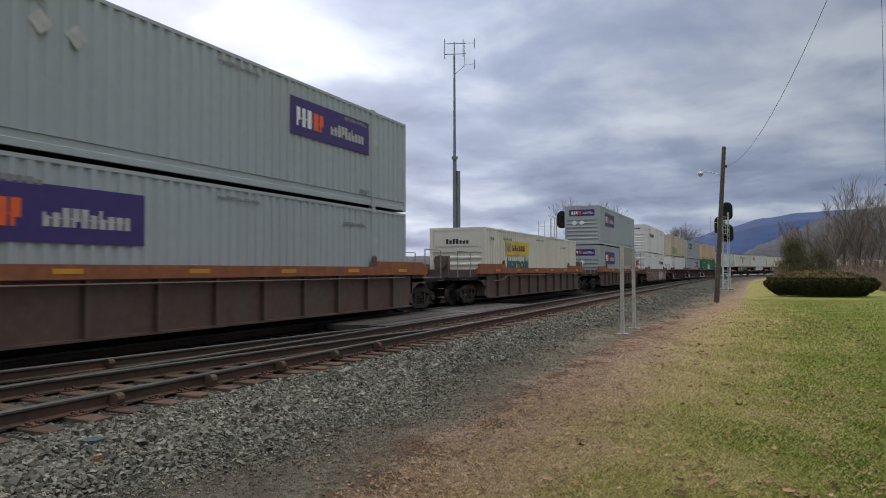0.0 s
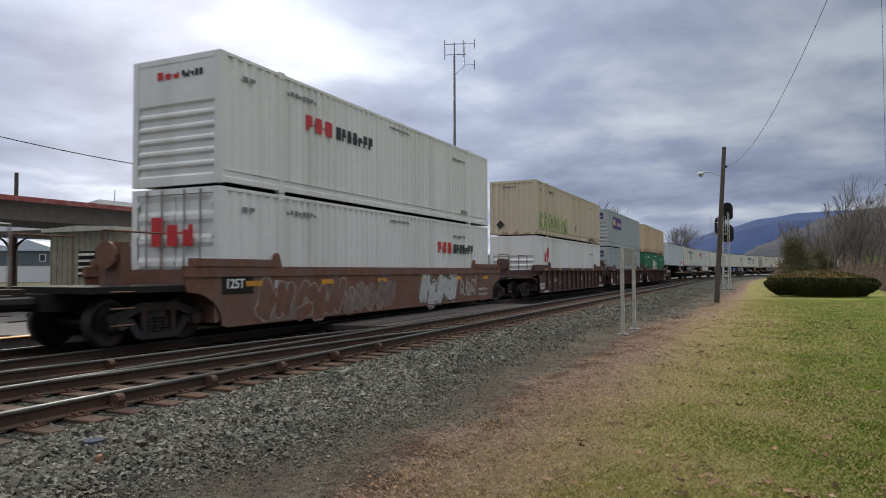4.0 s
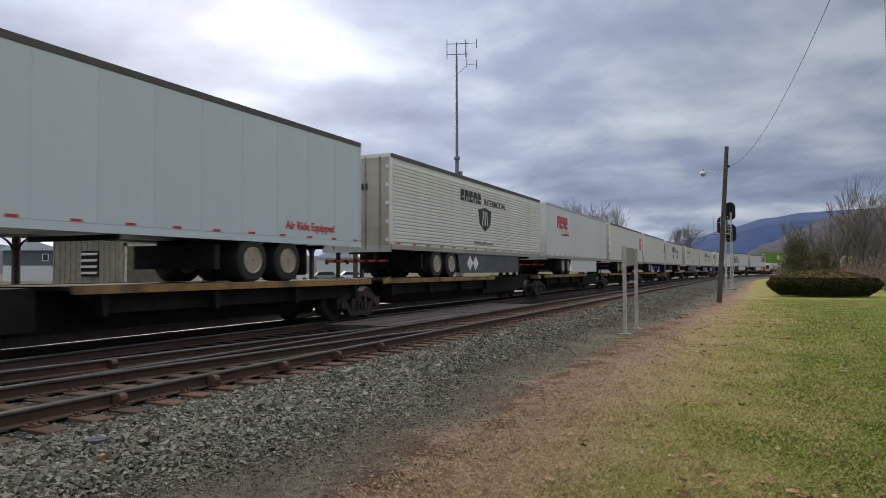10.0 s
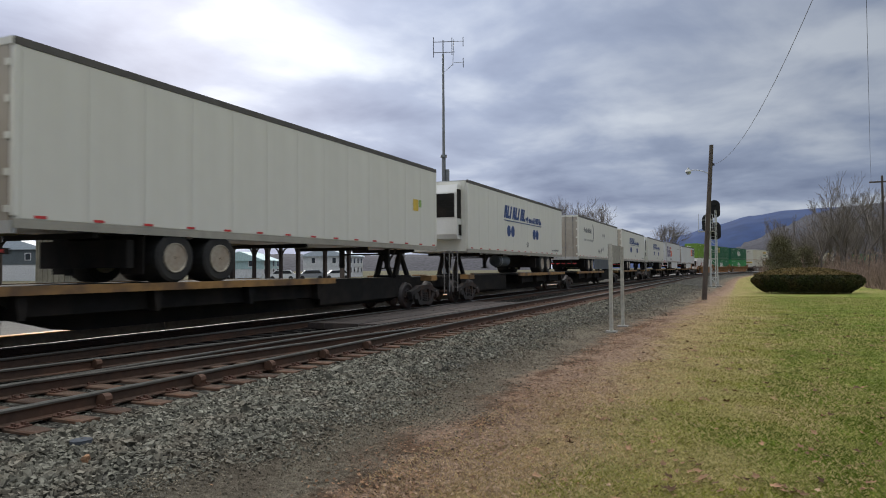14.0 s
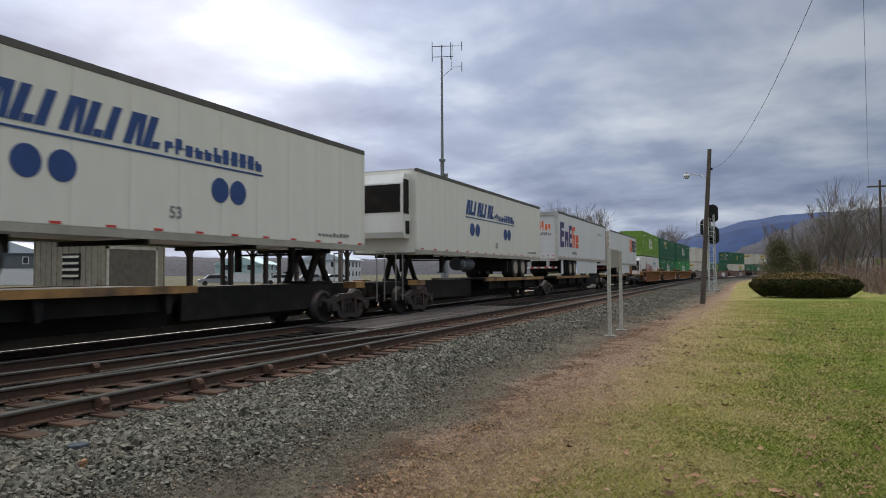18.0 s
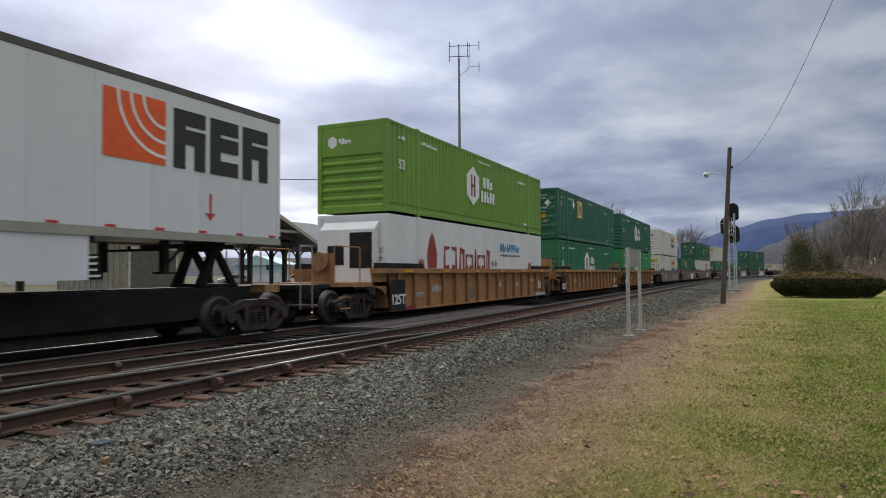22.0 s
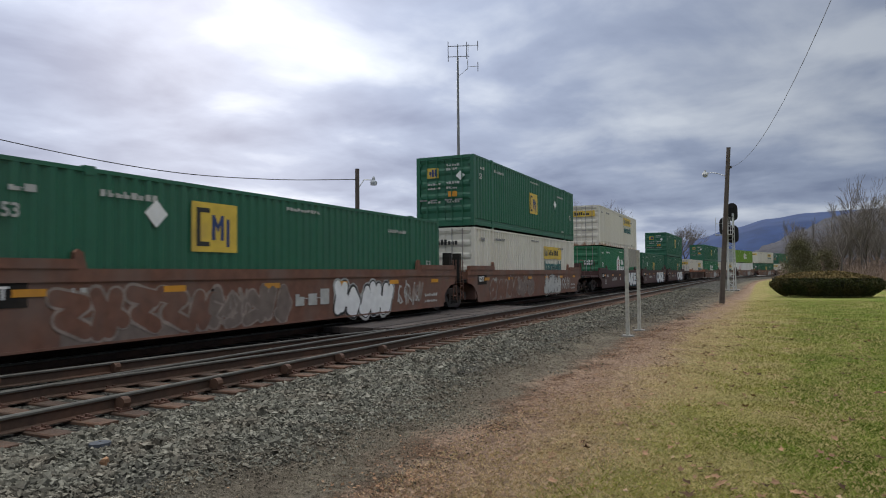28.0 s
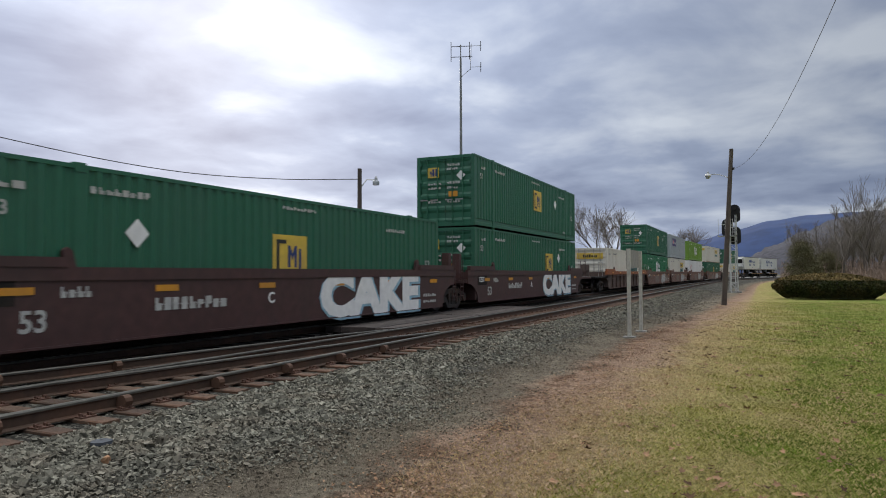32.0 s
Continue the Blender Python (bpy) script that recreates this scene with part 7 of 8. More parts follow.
def radio_mast():
    m = thing("radio_mast", "slender grey radio mast with dipole antennas", "radio mast")
    x, y = 64.2, 27.9
    part("mast", Geo().rod((x, y, -0.4), (x, y, 13.0), 0.21, 0.20, 10).rod((x, y, 13.0), (x, y, 23.6), 0.15, 0.10, 10), MASTSTEEL, m)
    part("mast_collar", Geo().rod((x, y, 12.85), (x, y, 13.1), 0.33, n=10), MASTSTEEL, m)
    part("side_pipe", Geo().rod((x + 0.14, y - 0.36, -0.4), (x + 0.14, y - 0.36, 11.6), 0.19, 0.19, 10), MASTSTEEL, m)
    part("mast_tip", Geo().rod((x, y, 23.6), (x, y, 25.0), 0.06, n=8), MASTSTEEL, m)
    # booms lie square to the line of sight from the lawn
    for z in (23.7, 24.8):
        part("antenna_arm", Geo().rod((x - 0.45, y + 0.9, z), (x + 0.55, y - 1.07, z + 0.10), 0.036, n=6), WIRE, m)
    for z in (22.7, 24.9):
        part("antenna_arm", Geo().rod((x + 0.5, y - 0.98, z), (x + 0.98, y - 1.91, z + 0.05), 0.022, n=6), MASTSTEEL, m)
    for e, lo, hi in ((-0.45, 23.2, 25.3), (0.42, 23.5, 25.3), (0.95, 22.2, 23.2), (0.95, 24.4, 25.4)):
        part("dipole", Geo().rod((x + e, y - e * 1.95, lo), (x + e, y - e * 1.95, hi), 0.036, n=6), WIRE, m)
    part("side_boom", Geo().rod((x, y, 21.6), (x + 0.45, y - 0.9, 22.5), 0.025, n=6).rod((x + 0.45, y - 0.9, 22.4), (x + 0.5, y - 0.98, 25.1), 0.03, n=6), MASTSTEEL, m)


def back_pole():
    p = thing("utility_pole", "grey timber pole behind the canopy", "utility pole")
    part("pole", Geo().rod((39, 59, -0.4), (39, 59, 10.2), 0.2, 0.16, 8), POLEWOOD, p)
    part("crossarm", Geo().rod((39, 59, 8.0), (40.6, 57.4, 7.6), 0.06, n=6), POLEWOOD, p)
    cable("overhead_cable", [(40.6, 57.4, 7.6), (46, 54, 6.6), (55, 48, 6.3), (66, 40, 6.6)], 0.03, "thin cable behind the canopy")


def house(x, y, rz, wide, deep, tall, lower, upper, roof, label):
    h = thing("house", label, "house")
    z0 = -0.4
    part("lower_wall", Geo().box(-wide / 2, wide / 2, -deep / 2, deep / 2, z0, tall * 0.5), lower, h)
    part("upper_wall", Geo().box(-wide / 2 - 0.05, wide / 2 + 0.05, -deep / 2 - 0.05, deep / 2 + 0.05, tall * 0.5, tall), upper, h)
    part("roof", Geo().slab([(-deep / 2 - 0.5, tall), (deep / 2 + 0.5, tall), (deep / 2 + 0.5, tall + 0.15), (0, tall + 1.9), (-deep / 2 - 0.5, tall + 0.15)], "x", -wide / 2 - 0.4, wide / 2 + 0.4), roof, h)
    n = max(2, int(wide / 2.4))
    for zf in (tall * 0.16, tall * 0.64):
        for i in range(n):
            xx = -wide / 2 + wide * (i + 0.5) / n
            for s in (-1, 1):
                w = part("window", Geo().box(xx - 0.55, xx + 0.55, min(s * deep / 2, s * (deep / 2 + 0.10)), max(s * deep / 2, s * (deep / 2 + 0.10)), zf, zf + 1.3), WHITETRIM, h, "white-framed window")
                for u in (-0.24, 0.24):
                    part("pane", Geo().box(xx + u - 0.19, xx + u + 0.19, min(s * deep / 2, s * (deep / 2 + 0.12)), max(s * deep / 2, s * (deep / 2 + 0.12)), zf + 0.12, zf + 1.18), GLASS, w)
    for i in range(2):
        yy = -deep / 4 + i * deep / 2
        w = part("window", Geo().box(-wide / 2 - 0.10, -wide / 2, yy - 0.5, yy + 0.5, tall * 0.64, tall * 0.64 + 1.3), WHITETRIM, h, "white-framed window")
        part("pane", Geo().box(-wide / 2 - 0.12, -wide / 2, yy - 0.38, yy + 0.38, tall * 0.64 + 0.12, tall * 0.64 + 1.18), GLASS, w)
    h.matrix_basis = pose(x, y, 0, 0, 0, rz)
    return h


def parked_car(x, y, rz, paint, label):
    c = thing("parked_car", label, "car", "parked cars beyond the station")
    body = part("body", Geo().slab([(-2.3, 0.35), (-2.3, 0.85), (-1.5, 1.0), (-0.9, 1.55), (1.3, 1.6), (1.9, 1.05), (2.3, 0.95), (2.3, 0.35)], "y", -0.88, 0.88), paint, c)
    part("window", Geo().slab([(-1.35, 1.0), (-0.85, 1.46), (1.22, 1.50), (1.65, 1.04)], "y", -0.90, 0.90), GLASS, body)
    for xx in (-1.4, 1.4):
        for yy in (-0.8, 0.8):
            w = part("wheel", Geo().lathe([(yy - 0.12, 0.2), (yy - 0.12, 0.34), (yy + 0.12, 0.34), (yy + 0.12, 0.2)], "y", 16, (xx, 0, 0.34)), TYRE, c)
    c.matrix_basis = pose(x, y, ground_height(x, y), 0, 0, rz)


station_platform()
shed()
canopy()
shelter()
lamp_pole()
radio_mast()
back_pole()
house(83, 118, 35, 12, 9, 5.2, HOUSEPALE, HOUSEDARK, PALEROOF, "two-storey house with dark upper and white lower walls")
house(66, 118, 30, 9, 8, 3.6, HOUSEPALE, HOUSEPALE, PALEROOF, "low white house with a pale roof")
house(112, 92, 20, 11, 9, 3.2, HOUSEPALE, TEALROOF, TEALROOF, "low building with a pale teal roof")
house(128, 82, 15, 14, 9, 4.2, HOUSEPALE, HOUSEPALE, PALEROOF, "white house with a pale grey roof")
WHITECAR = mat("white car paint", (0.70, 0.71, 0.72), 0.3, var=0.05, bump=0)
GREYCAR = mat("silver car paint", (0.32, 0.34, 0.37), 0.3, 0.4, var=0.05, bump=0)
for k, (cx, cy, cp, cl) in enumerate(((88, 66, WHITECAR, "white estate car parked beyond the station"), (93, 64, GREYCAR, "silver car parked beyond the station"),
                                      (97.5, 62, WHITECAR, "white car parked beyond the station"), (78, 70, GREYCAR, "silver car parked beyond the station"))):
    parked_car(cx, cy, -55 + 4 * k, cp, cl)


# ---- planting ----
BARK = mat("grey-brown bark", (0.095, 0.080, 0.070), 0.9, scale=8, var=0.4, bump=0.4)
TWIG = mat("fine bare twigs", (0.15, 0.128, 0.112), 0.9, scale=4, var=0.3, bump=0)
LEAF_BUSH = mat("clipped hedge leaves", (0.042, 0.050, 0.019), 0.75, scale=3, var=0.4, dirt=(0.11, 0.076, 0.036), dirt_amount=0.7, dirt_scale=1.2, island=0.3, bump=0, gloss=0.08)
LEAF_TOP = mat("browned hedge top", (0.20, 0.145, 0.062), 0.8, scale=3, var=0.4, dirt=(0.055, 0.058, 0.018), dirt_amount=0.7, dirt_scale=1.2, island=0.45, bump=0, gloss=0.1)
# for a solid core: the shade inside the hedge is put into this colour
HEDGE_CORE = mat("shaded twigs inside the hedge", (0.018, 0.02, 0.010), 0.9)
NEEDLE = mat("dull evergreen needles", (0.125, 0.118, 0.066), 0.9, scale=2, var=0.4, dirt=(0.15, 0.125, 0.085), dirt_amount=0.6, dirt_scale=0.7, island=0.2, bump=0, gloss=0.05)
SCRUB = mat("brown scrub stems", (0.20, 0.14, 0.11), 0.9, scale=2, var=0.4, island=0.35, bump=0)


def quick_mesh(name, verts, faces, material):
    me = bpy.data.meshes.new(name)
    me.from_pydata(verts, [], faces)
    me.materials.append(material)
    return me


def tree_meshes(seed, tall, spread, levels=5):
    """Trunk with its limbs, and the twigs of the crown, grown by forking."""
    rnd = random.Random(seed)
    wood, twig = Geo(), Geo()

    def grow(p, d, length, r, level):
        if level <= 0 or r < 0.0015:
            return
        bits, q = 3, p
        for i in range(bits):
            d = (d + Vector((rnd.uniform(-1, 1), rnd.uniform(-1, 1), rnd.uniform(-0.3, 0.65))) * 0.16).normalized()
            e = q + d * length / bits
            ra, rb = max(r * (1 - 0.22 * i / bits), 0.008), max(r * (1 - 0.22 * (i + 1) / bits), 0.007)
            (wood if level >= levels - 1 else twig).rod(q, e, ra, rb, 7 if level >= levels - 1 else 3, caps=False)
            q = e
            if level < levels and rnd.random() < 0.75:
                side = Vector((rnd.uniform(-1, 1), rnd.uniform(-1, 1), rnd.uniform(-0.1, 0.8))).normalized()
                grow(q, (d + side * spread).normalized(), length * rnd.uniform(0.55, 0.75), r * 0.42, level - 1)
        for _ in range(3 if level == levels else 2):
            side = Vector((rnd.uniform(-1, 1), rnd.uniform(-1, 1), rnd.uniform(-0.25, 0.75))).normalized()
            grow(q, (d + side * spread * 0.9).normalized(), length * rnd.uniform(0.62, 0.85), r * 0.60, level - 1)

    grow(Vector((0, 0, -0.2)), Vector((0, 0, 1)), tall * 0.32, tall * 0.0125, levels)
    wm = quick_mesh("trunk", wood.v, wood.f, BARK)
    tm = quick_mesh("crown", twig.v, twig.f, TWIG)
    return wm, tm


def plant_tree(meshes, x, y, size, turn, label, group="bare trees"):
    t = thing("bare_tree", label, "tree", group)
    part("trunk", meshes[0], None, t)
    part("crown", meshes[1], None, t, "bare twigs")
    t.matrix_basis = pose(x, y, ground_height(x, y), 0, 0, turn) @ Matrix.Diagonal((size, size, size, 1))
    return t


TREES = [tree_meshes(3, 10.0, 0.62, 6), tree_meshes(8, 10.0, 0.70, 6), tree_meshes(21, 10.0, 0.55, 6)]
for k, (tx, ty, ts) in enumerate(((128, 27.4, 1.6), (134, 25.4, 1.7), (141, 29.5, 1.4), (158, 17.0, 1.3), (205, 19.5, 1.6))):
    plant_tree(TREES[k % 3], tx, ty, ts, 57 * k, "bare winter tree beyond the curve of the track")
for k, (tx, ty, ts) in enumerate(((86, -8.2, 1.00), (88, -9.9, 1.20), (91, -13.2, 1.27), (98, -10.0, 0.72), (104, -7.6, 0.6), (110, -12.5, 0.8), (118, -10.5, 0.7), (125, -16, 0.9), (140, -9.0, 0.7), (130, -6.0, 0.6), (96, -14.5, 1.0), (102, -12, 0.85), (108, -9.5, 0.75), (122, -8, 0.75), (100, -8.8, 0.8), (94, -11.2, 0.95), (112, -15, 0.9))):
    plant_tree(TREES[(k + 1) % 3], tx, ty, ts, 83 * k, "bare winter tree at the edge of the lawn")


# the leafless wood beyond the lawn, tree behind tree
THIN = [tree_meshes(31, 10.0, 0.55, 6), tree_meshes(44, 10.0, 0.65, 6)]
_rnd = random.Random(17)
for _k in range(64):
    _az, _far = radians(-2.2 - 15 * _rnd.random()), _rnd.uniform(120, 240)
    plant_tree(THIN[_k % 2], _far * math.cos(_az), _far * math.sin(_az), _rnd.uniform(0.75, 1.15), 61 * _k, "slender bare tree in the leafless wood", "trees of the leafless wood")


def leaves(n, place, size, rnd):
    vs, fs = [], []
    for _ in range(n):
        c, s = place(), size * rnd.uniform(0.6, 1.4)
        a = Vector((rnd.gauss(0, 1), rnd.gauss(0, 1), rnd.gauss(0, 1))).normalized()
        b = a.cross(Vector((rnd.gauss(0, 1), rnd.gauss(0, 1), rnd.gauss(0, 1)))).normalized()
        k = len(vs)
        vs += [tuple(c - a * s), tuple(c + b * s * 0.5), tuple(c + a * s), tuple(c - b * s * 0.5)]
        fs.append((k, k + 1, k + 2, k + 3))
    return vs, fs


def hedge():
    rnd = random.Random(4)
    cx, cy, turn = 50.2, -3.75, radians(-4)
    h = thing("hedge", "low clipped dark green hedge with browned top on the lawn", "hedge")
    z = ground_height(cx, cy)

    def spot(r):
        """A point of the hedge's shell: a long flat loaf, narrower at the foot."""
        a = rnd.uniform(0, 2 * math.pi)
        v = rnd.random()
        if rnd.random() < 0.42:
            rad = math.sqrt(rnd.random())
            p = (1.6 * rad * math.cos(a), 3.05 * rad * math.sin(a), 1.58 - 0.42 * rad ** 2.2 + 0.05 * math.sin(5 * a) + rnd.uniform(-0.06, 0.07))
        else:
            w = 0.78 + 0.25 * math.sin(min(v * 1.35, 1) * math.pi / 2) - 0.12 * max(0, v - 0.8) * 5
            wob = 1 + 0.035 * math.sin(a * 7) + 0.02 * math.sin(a * 17 + v * 6)
            p = (1.65 * w * wob * math.cos(a), 3.12 * w * wob * math.sin(a), 0.08 + 1.12 * v)
        x, y = p[0] * r, p[1] * r
        return Vector((cx + x * math.cos(turn) - y * math.sin(turn), cy + x * math.sin(turn) + y * math.cos(turn), z + p[2]))

    spots = [spot(rnd.uniform(0.94, 1.02)) for _ in range(30000)]
    for name, top, stuff, note in (("foliage", False, LEAF_BUSH, ""), ("browned_top", True, LEAF_TOP, "browned, sun-bleached clipped top")):
        mine = iter([s for s in spots if (s.z - z > 1.22) == top])
        n = sum((s.z - z > 1.22) == top for s in spots)
        vs, fs = leaves(n, lambda: next(mine), 0.055, rnd)
        part(name, quick_mesh(name, vs, fs, stuff), None, h, note)
    core = Geo().lathe([(z + 0.10, 0.74), (z + 0.7, 0.88), (z + 1.02, 0.88), (z + 1.30, 0.55)], "z", 24)
    core.v = [(cx + 1.65 * x * math.cos(turn) - 3.08 * y * math.sin(turn), cy + 1.65 * x * math.sin(turn) + 3.08 * y * math.cos(turn), zz) for x, y, zz in core.v]
    part("twig_core", core, HEDGE_CORE, h)
    for k in range(9):
        a = k * 0.7
        part("stem", Geo().rod((cx + 1.0 * math.cos(a), cy + 2.3 * math.sin(a), z - 0.1), (cx + 1.2 * math.cos(a), cy + 2.5 * math.sin(a), z + 0.5), 0.03, n=5), BARK, h)


def evergreen(x, y, tall, wide, seed, label):
    rnd = random.Random(seed)
    t = thing("evergreen_tree", label, "tree")
    z = ground_height(x, y)
    part("trunk", Geo().rod((x, y, z - 0.2), (x, y, z + tall * 0.9), 0.14, 0.03, 8), BARK, t)
    lobes = [(rnd.uniform(-1, 1), rnd.uniform(-1, 1), rnd.random()) for _ in range(110)]

    def spot():
        lx, ly, lv = rnd.choice(lobes)
        w = wide / 2 * (0.55 + 0.45 * math.sin(min(lv * 1.6 + 0.35, 1.57))) * (1.0 if lv < 0.55 else max(0.12, 1 - (lv - 0.55) * 1.9))
        return Vector((x + lx * w * 0.8 + rnd.gauss(0, 0.4), y + ly * w * 0.8 + rnd.gauss(0, 0.4), z + 0.25 + lv * tall * 0.9 + rnd.gauss(0, 0.3)))

    vs, fs = leaves(26000, spot, 0.06, rnd)
    part("crown", quick_mesh("crown", vs, fs, NEEDLE), None, t, "uneven dull green needles")


hedge()
evergreen(89, -4.2, 5.2, 3.6, 7, "dull evergreen tree behind the hedge")
evergreen(101, -7.5, 4.2, 4.0, 9, "small dark evergreen among bare trees")


def scrub():
    """Tangled brown stems along the edge of the wood."""
    rnd, g = random.Random(12), Geo()
    for _ in range(6500):
        u = rnd.random()
        x = 78 + 70 * u + rnd.uniform(-4, 4)
        y = -8.5 - 13 * rnd.random() if rnd.random() < 0.75 else -3.0 - 8 * rnd.random()
        if x < 92 and y > -8.5:
            continue
        z = ground_height(x, y)
        hgt = rnd.uniform(0.6, 2.0) if rnd.random() < 0.85 else rnd.uniform(2.0, 3.6)
        p = Vector((x, y, z - 0.1))
        q = p + Vector((rnd.uniform(-0.5, 0.5) * hgt * 0.5, rnd.uniform(-0.5, 0.5) * hgt * 0.5, hgt))
        g.rod(p, q, 0.035, 0.012, 3, caps=False)
        for _ in range(3):
            m = p.lerp(q, rnd.uniform(0.3, 0.9))
            g.rod(m, m + Vector((rnd.uniform(-1, 1), rnd.uniform(-1, 1), rnd.uniform(0.1, 1))) * hgt * 0.35, 0.02, 0.008, 3, caps=False)
    ob = new("scrub", quick_mesh("scrub", g.v, g.f, SCRUB))
    tagged(ob, "tangled brown leafless scrub along the lawn", "scrub", kind="stuff")
    g2 = Geo()
    for _ in range(900):
        x, y = rnd.uniform(56, 66), rnd.uniform(-13.5, -8.8)
        z = ground_height(x, y)
        p = Vector((x, y, z - 0.1))
        g2.rod(p, p + Vector((rnd.uniform(-0.5, 0.5), rnd.uniform(-0.5, 0.5), rnd.uniform(0.6, 1.5))), 0.025, 0.008, 3, caps=False)
    ob = new("brush_patch", quick_mesh("brush_patch", g2.v, g2.f, SCRUB))
    tagged(ob, "low red-brown brush at the lawn's edge", "scrub", kind="stuff")


scrub()


# ---- track bed in pieces, seen close: ties, plates, braces, ballast, grass and leaves ----
def ties():
    for tr, off in ((near_track, TRACK_Y - NEAR_GAP), (main_track, TRACK_Y)):
        base = Geo()
        base.slab([(-0.115, -0.36), (0.115, -0.36), (0.115, -0.185), (0.10, -0.172), (-0.10, -0.172), (-0.115, -0.185)], "y", -1.29, 1.29)
        me = base.mesh("tie")
        me.materials.append(TIE if tr is near_track else SHADETIE)
        plate_me = Geo().slab([(-0.09, -0.19), (0.09, -0.19), (0.09, 0.19), (-0.09, 0.19)], "z", -0.172, -0.155).box(-0.07, -0.035, -0.13, -0.09, -0.156, -0.125).box(0.035, 0.07, -0.13, -0.09, -0.156, -0.125).box(-0.07, -0.035, -0.175, -0.145, -0.156, -0.135).box(0.035, 0.07, -0.175, -0.145, -0.156, -0.135).box(-0.02, 0.02, 0.09, 0.13, -0.156, -0.125).mesh("tie_plate")
        plate_me.materials.append(PLATE)
        rnd = random.Random(2)
        for i in range(110):
            x = 1.0 + i * 0.525
            t = new("tie", me)
            t.parent = tr
            t.matrix_basis = pose(x, off + rnd.uniform(-0.04, 0.04), rnd.uniform(-0.008, 0.006), 0, 0, rnd.uniform(-0.8, 0.8))
            if i < 60 and tr is near_track:
                for s in (-0.755, 0.755):
                    p = new("tie_plate", plate_me)
                    p.parent = t
                    p.matrix_basis = pose(0, s, 0)
    brace_me = Geo().slab([(-0.16, -0.155), (-0.02, -0.155), (-0.02, -0.06), (-0.05, -0.03), (-0.09, -0.03), (-0.16, -0.11)], "x", -0.05, 0.05).lathe([(-0.05, 0.03), (-0.05, 0.07), (0.05, 0.07), (0.05, 0.03)], "x", 10, (0, -0.11, -0.08)).mesh("rail_brace")
    brace_me.materials.append(RAILRUST)
    for i in range(7):
        b = new("rail_brace", brace_me)
        b.parent = near_track
        b.matrix_basis = pose(2.70 + i * 1.515, TRACK_Y - NEAR_GAP - 0.755, 0)
    for x, y in ((4.6, 10.0), (6.1, 9.85), (7.9, 9.63)):
        b = new("rail_brace", brace_me)
        b.parent = crossover
        b.matrix_basis = pose(x, y - 0.0, 0, 0, 0, -7)


def crossing_panel():
    c = thing("crossing_panel", "dark worn timber walkway panel between the tracks", "walkway", kind="structure")
    rnd = random.Random(5)
    for i in range(8):
        y = 8.62 + i * 0.262
        for x0, x1 in ((15.4, 21.4), (21.42, 27.8)):
            part("plank", Geo().slab([(x0 + rnd.uniform(0, 0.1), y), (x1 - rnd.uniform(0, 0.1), y), (x1 - rnd.uniform(0, 0.1), y + 0.245), (x0, y + 0.245)], "z", -0.17, -0.015 + rnd.uniform(-0.006, 0.006)), PLANK, c)


STONE = mat("crushed ballast stone", (0.152, 0.146, 0.118), 0.95, scale=30, var=0.3, dirt=(0.133, 0.096, 0.068), dirt_amount=0.45, dirt_scale=2.5, island=0.6, bump=0.3, space="World", gloss=0.12)
# dark brown stone, deepened further by train shade put into its colour
SHADESTONE = mat("oil-darkened ballast", (0.050, 0.043, 0.036), 0.85, scale=30, var=0.35, dirt=(0.085, 0.045, 0.028), dirt_amount=0.6, dirt_scale=1.5, island=0.5, bump=0.3, space="World", gloss=0.2)
CINDER = mat("fine dark cinders", (0.164, 0.142, 0.106), 0.95, scale=40, var=0.3, dirt=(0.075, 0.064, 0.050), dirt_amount=0.7, dirt_scale=1.1, island=0.5, bump=0.2, space="World", gloss=0.08)
BLADE = mat("olive lawn grass blades", (0.239, 0.243, 0.054), 0.8, scale=0.9, var=0.3, dirt=(0.441, 0.381, 0.180), dirt_amount=0.8, dirt_scale=0.8, island=0.4, bump=0, space="World", gloss=0.06)
GREENBLADE = mat("fresh green grass blades", (0.145, 0.197, 0.031), 0.8, scale=1.5, var=0.3, dirt=(0.329, 0.320, 0.111), dirt_amount=0.7, dirt_scale=1.6, island=0.4, bump=0, space="World", gloss=0.06)
DRYBLADE = mat("dry straw grass blades", (0.468, 0.351, 0.194), 0.8, scale=0.9, var=0.3, dirt=(0.341, 0.287, 0.100), dirt_amount=0.6, dirt_scale=1.1, island=0.4, bump=0, space="World", gloss=0.06)
LEAF = mat("dead brown leaves", (0.19, 0.112, 0.066), 0.9, scale=20, var=0.3, island=0.75, bump=0, gloss=0.1)
PALELEAF = mat("bleached dead leaves", (0.27, 0.185, 0.12), 0.85, scale=20, var=0.3, island=0.4, bump=0, gloss=0.1)


def bed_height(x, y):
    """ground_height for arrays of spots on the straight stretch."""
    t = np.clip((y - 3.2) / 2.6, 0, 1)
    z = -0.34 + 0.13 * t * t * (3 - 2 * t)
    return z + np.where(y < -2, np.minimum(0.0011 * (-2 - y) ** 2, 2.2) * np.clip((x - 10) / 30, 0, 1), 0)


def ripple(x, y, k):
    """A slow uneven field between about -1 and 1, for patches."""
    return (np.sin(0.9 * x * k + 1.7 * np.sin(0.7 * y * k)) + np.sin(1.9 * y * k + 2.1 * np.sin(0.5 * x * k) + 1.0) + 0.7 * np.sin(2.7 * x * k - 2.2 * y * k)) / 2.7


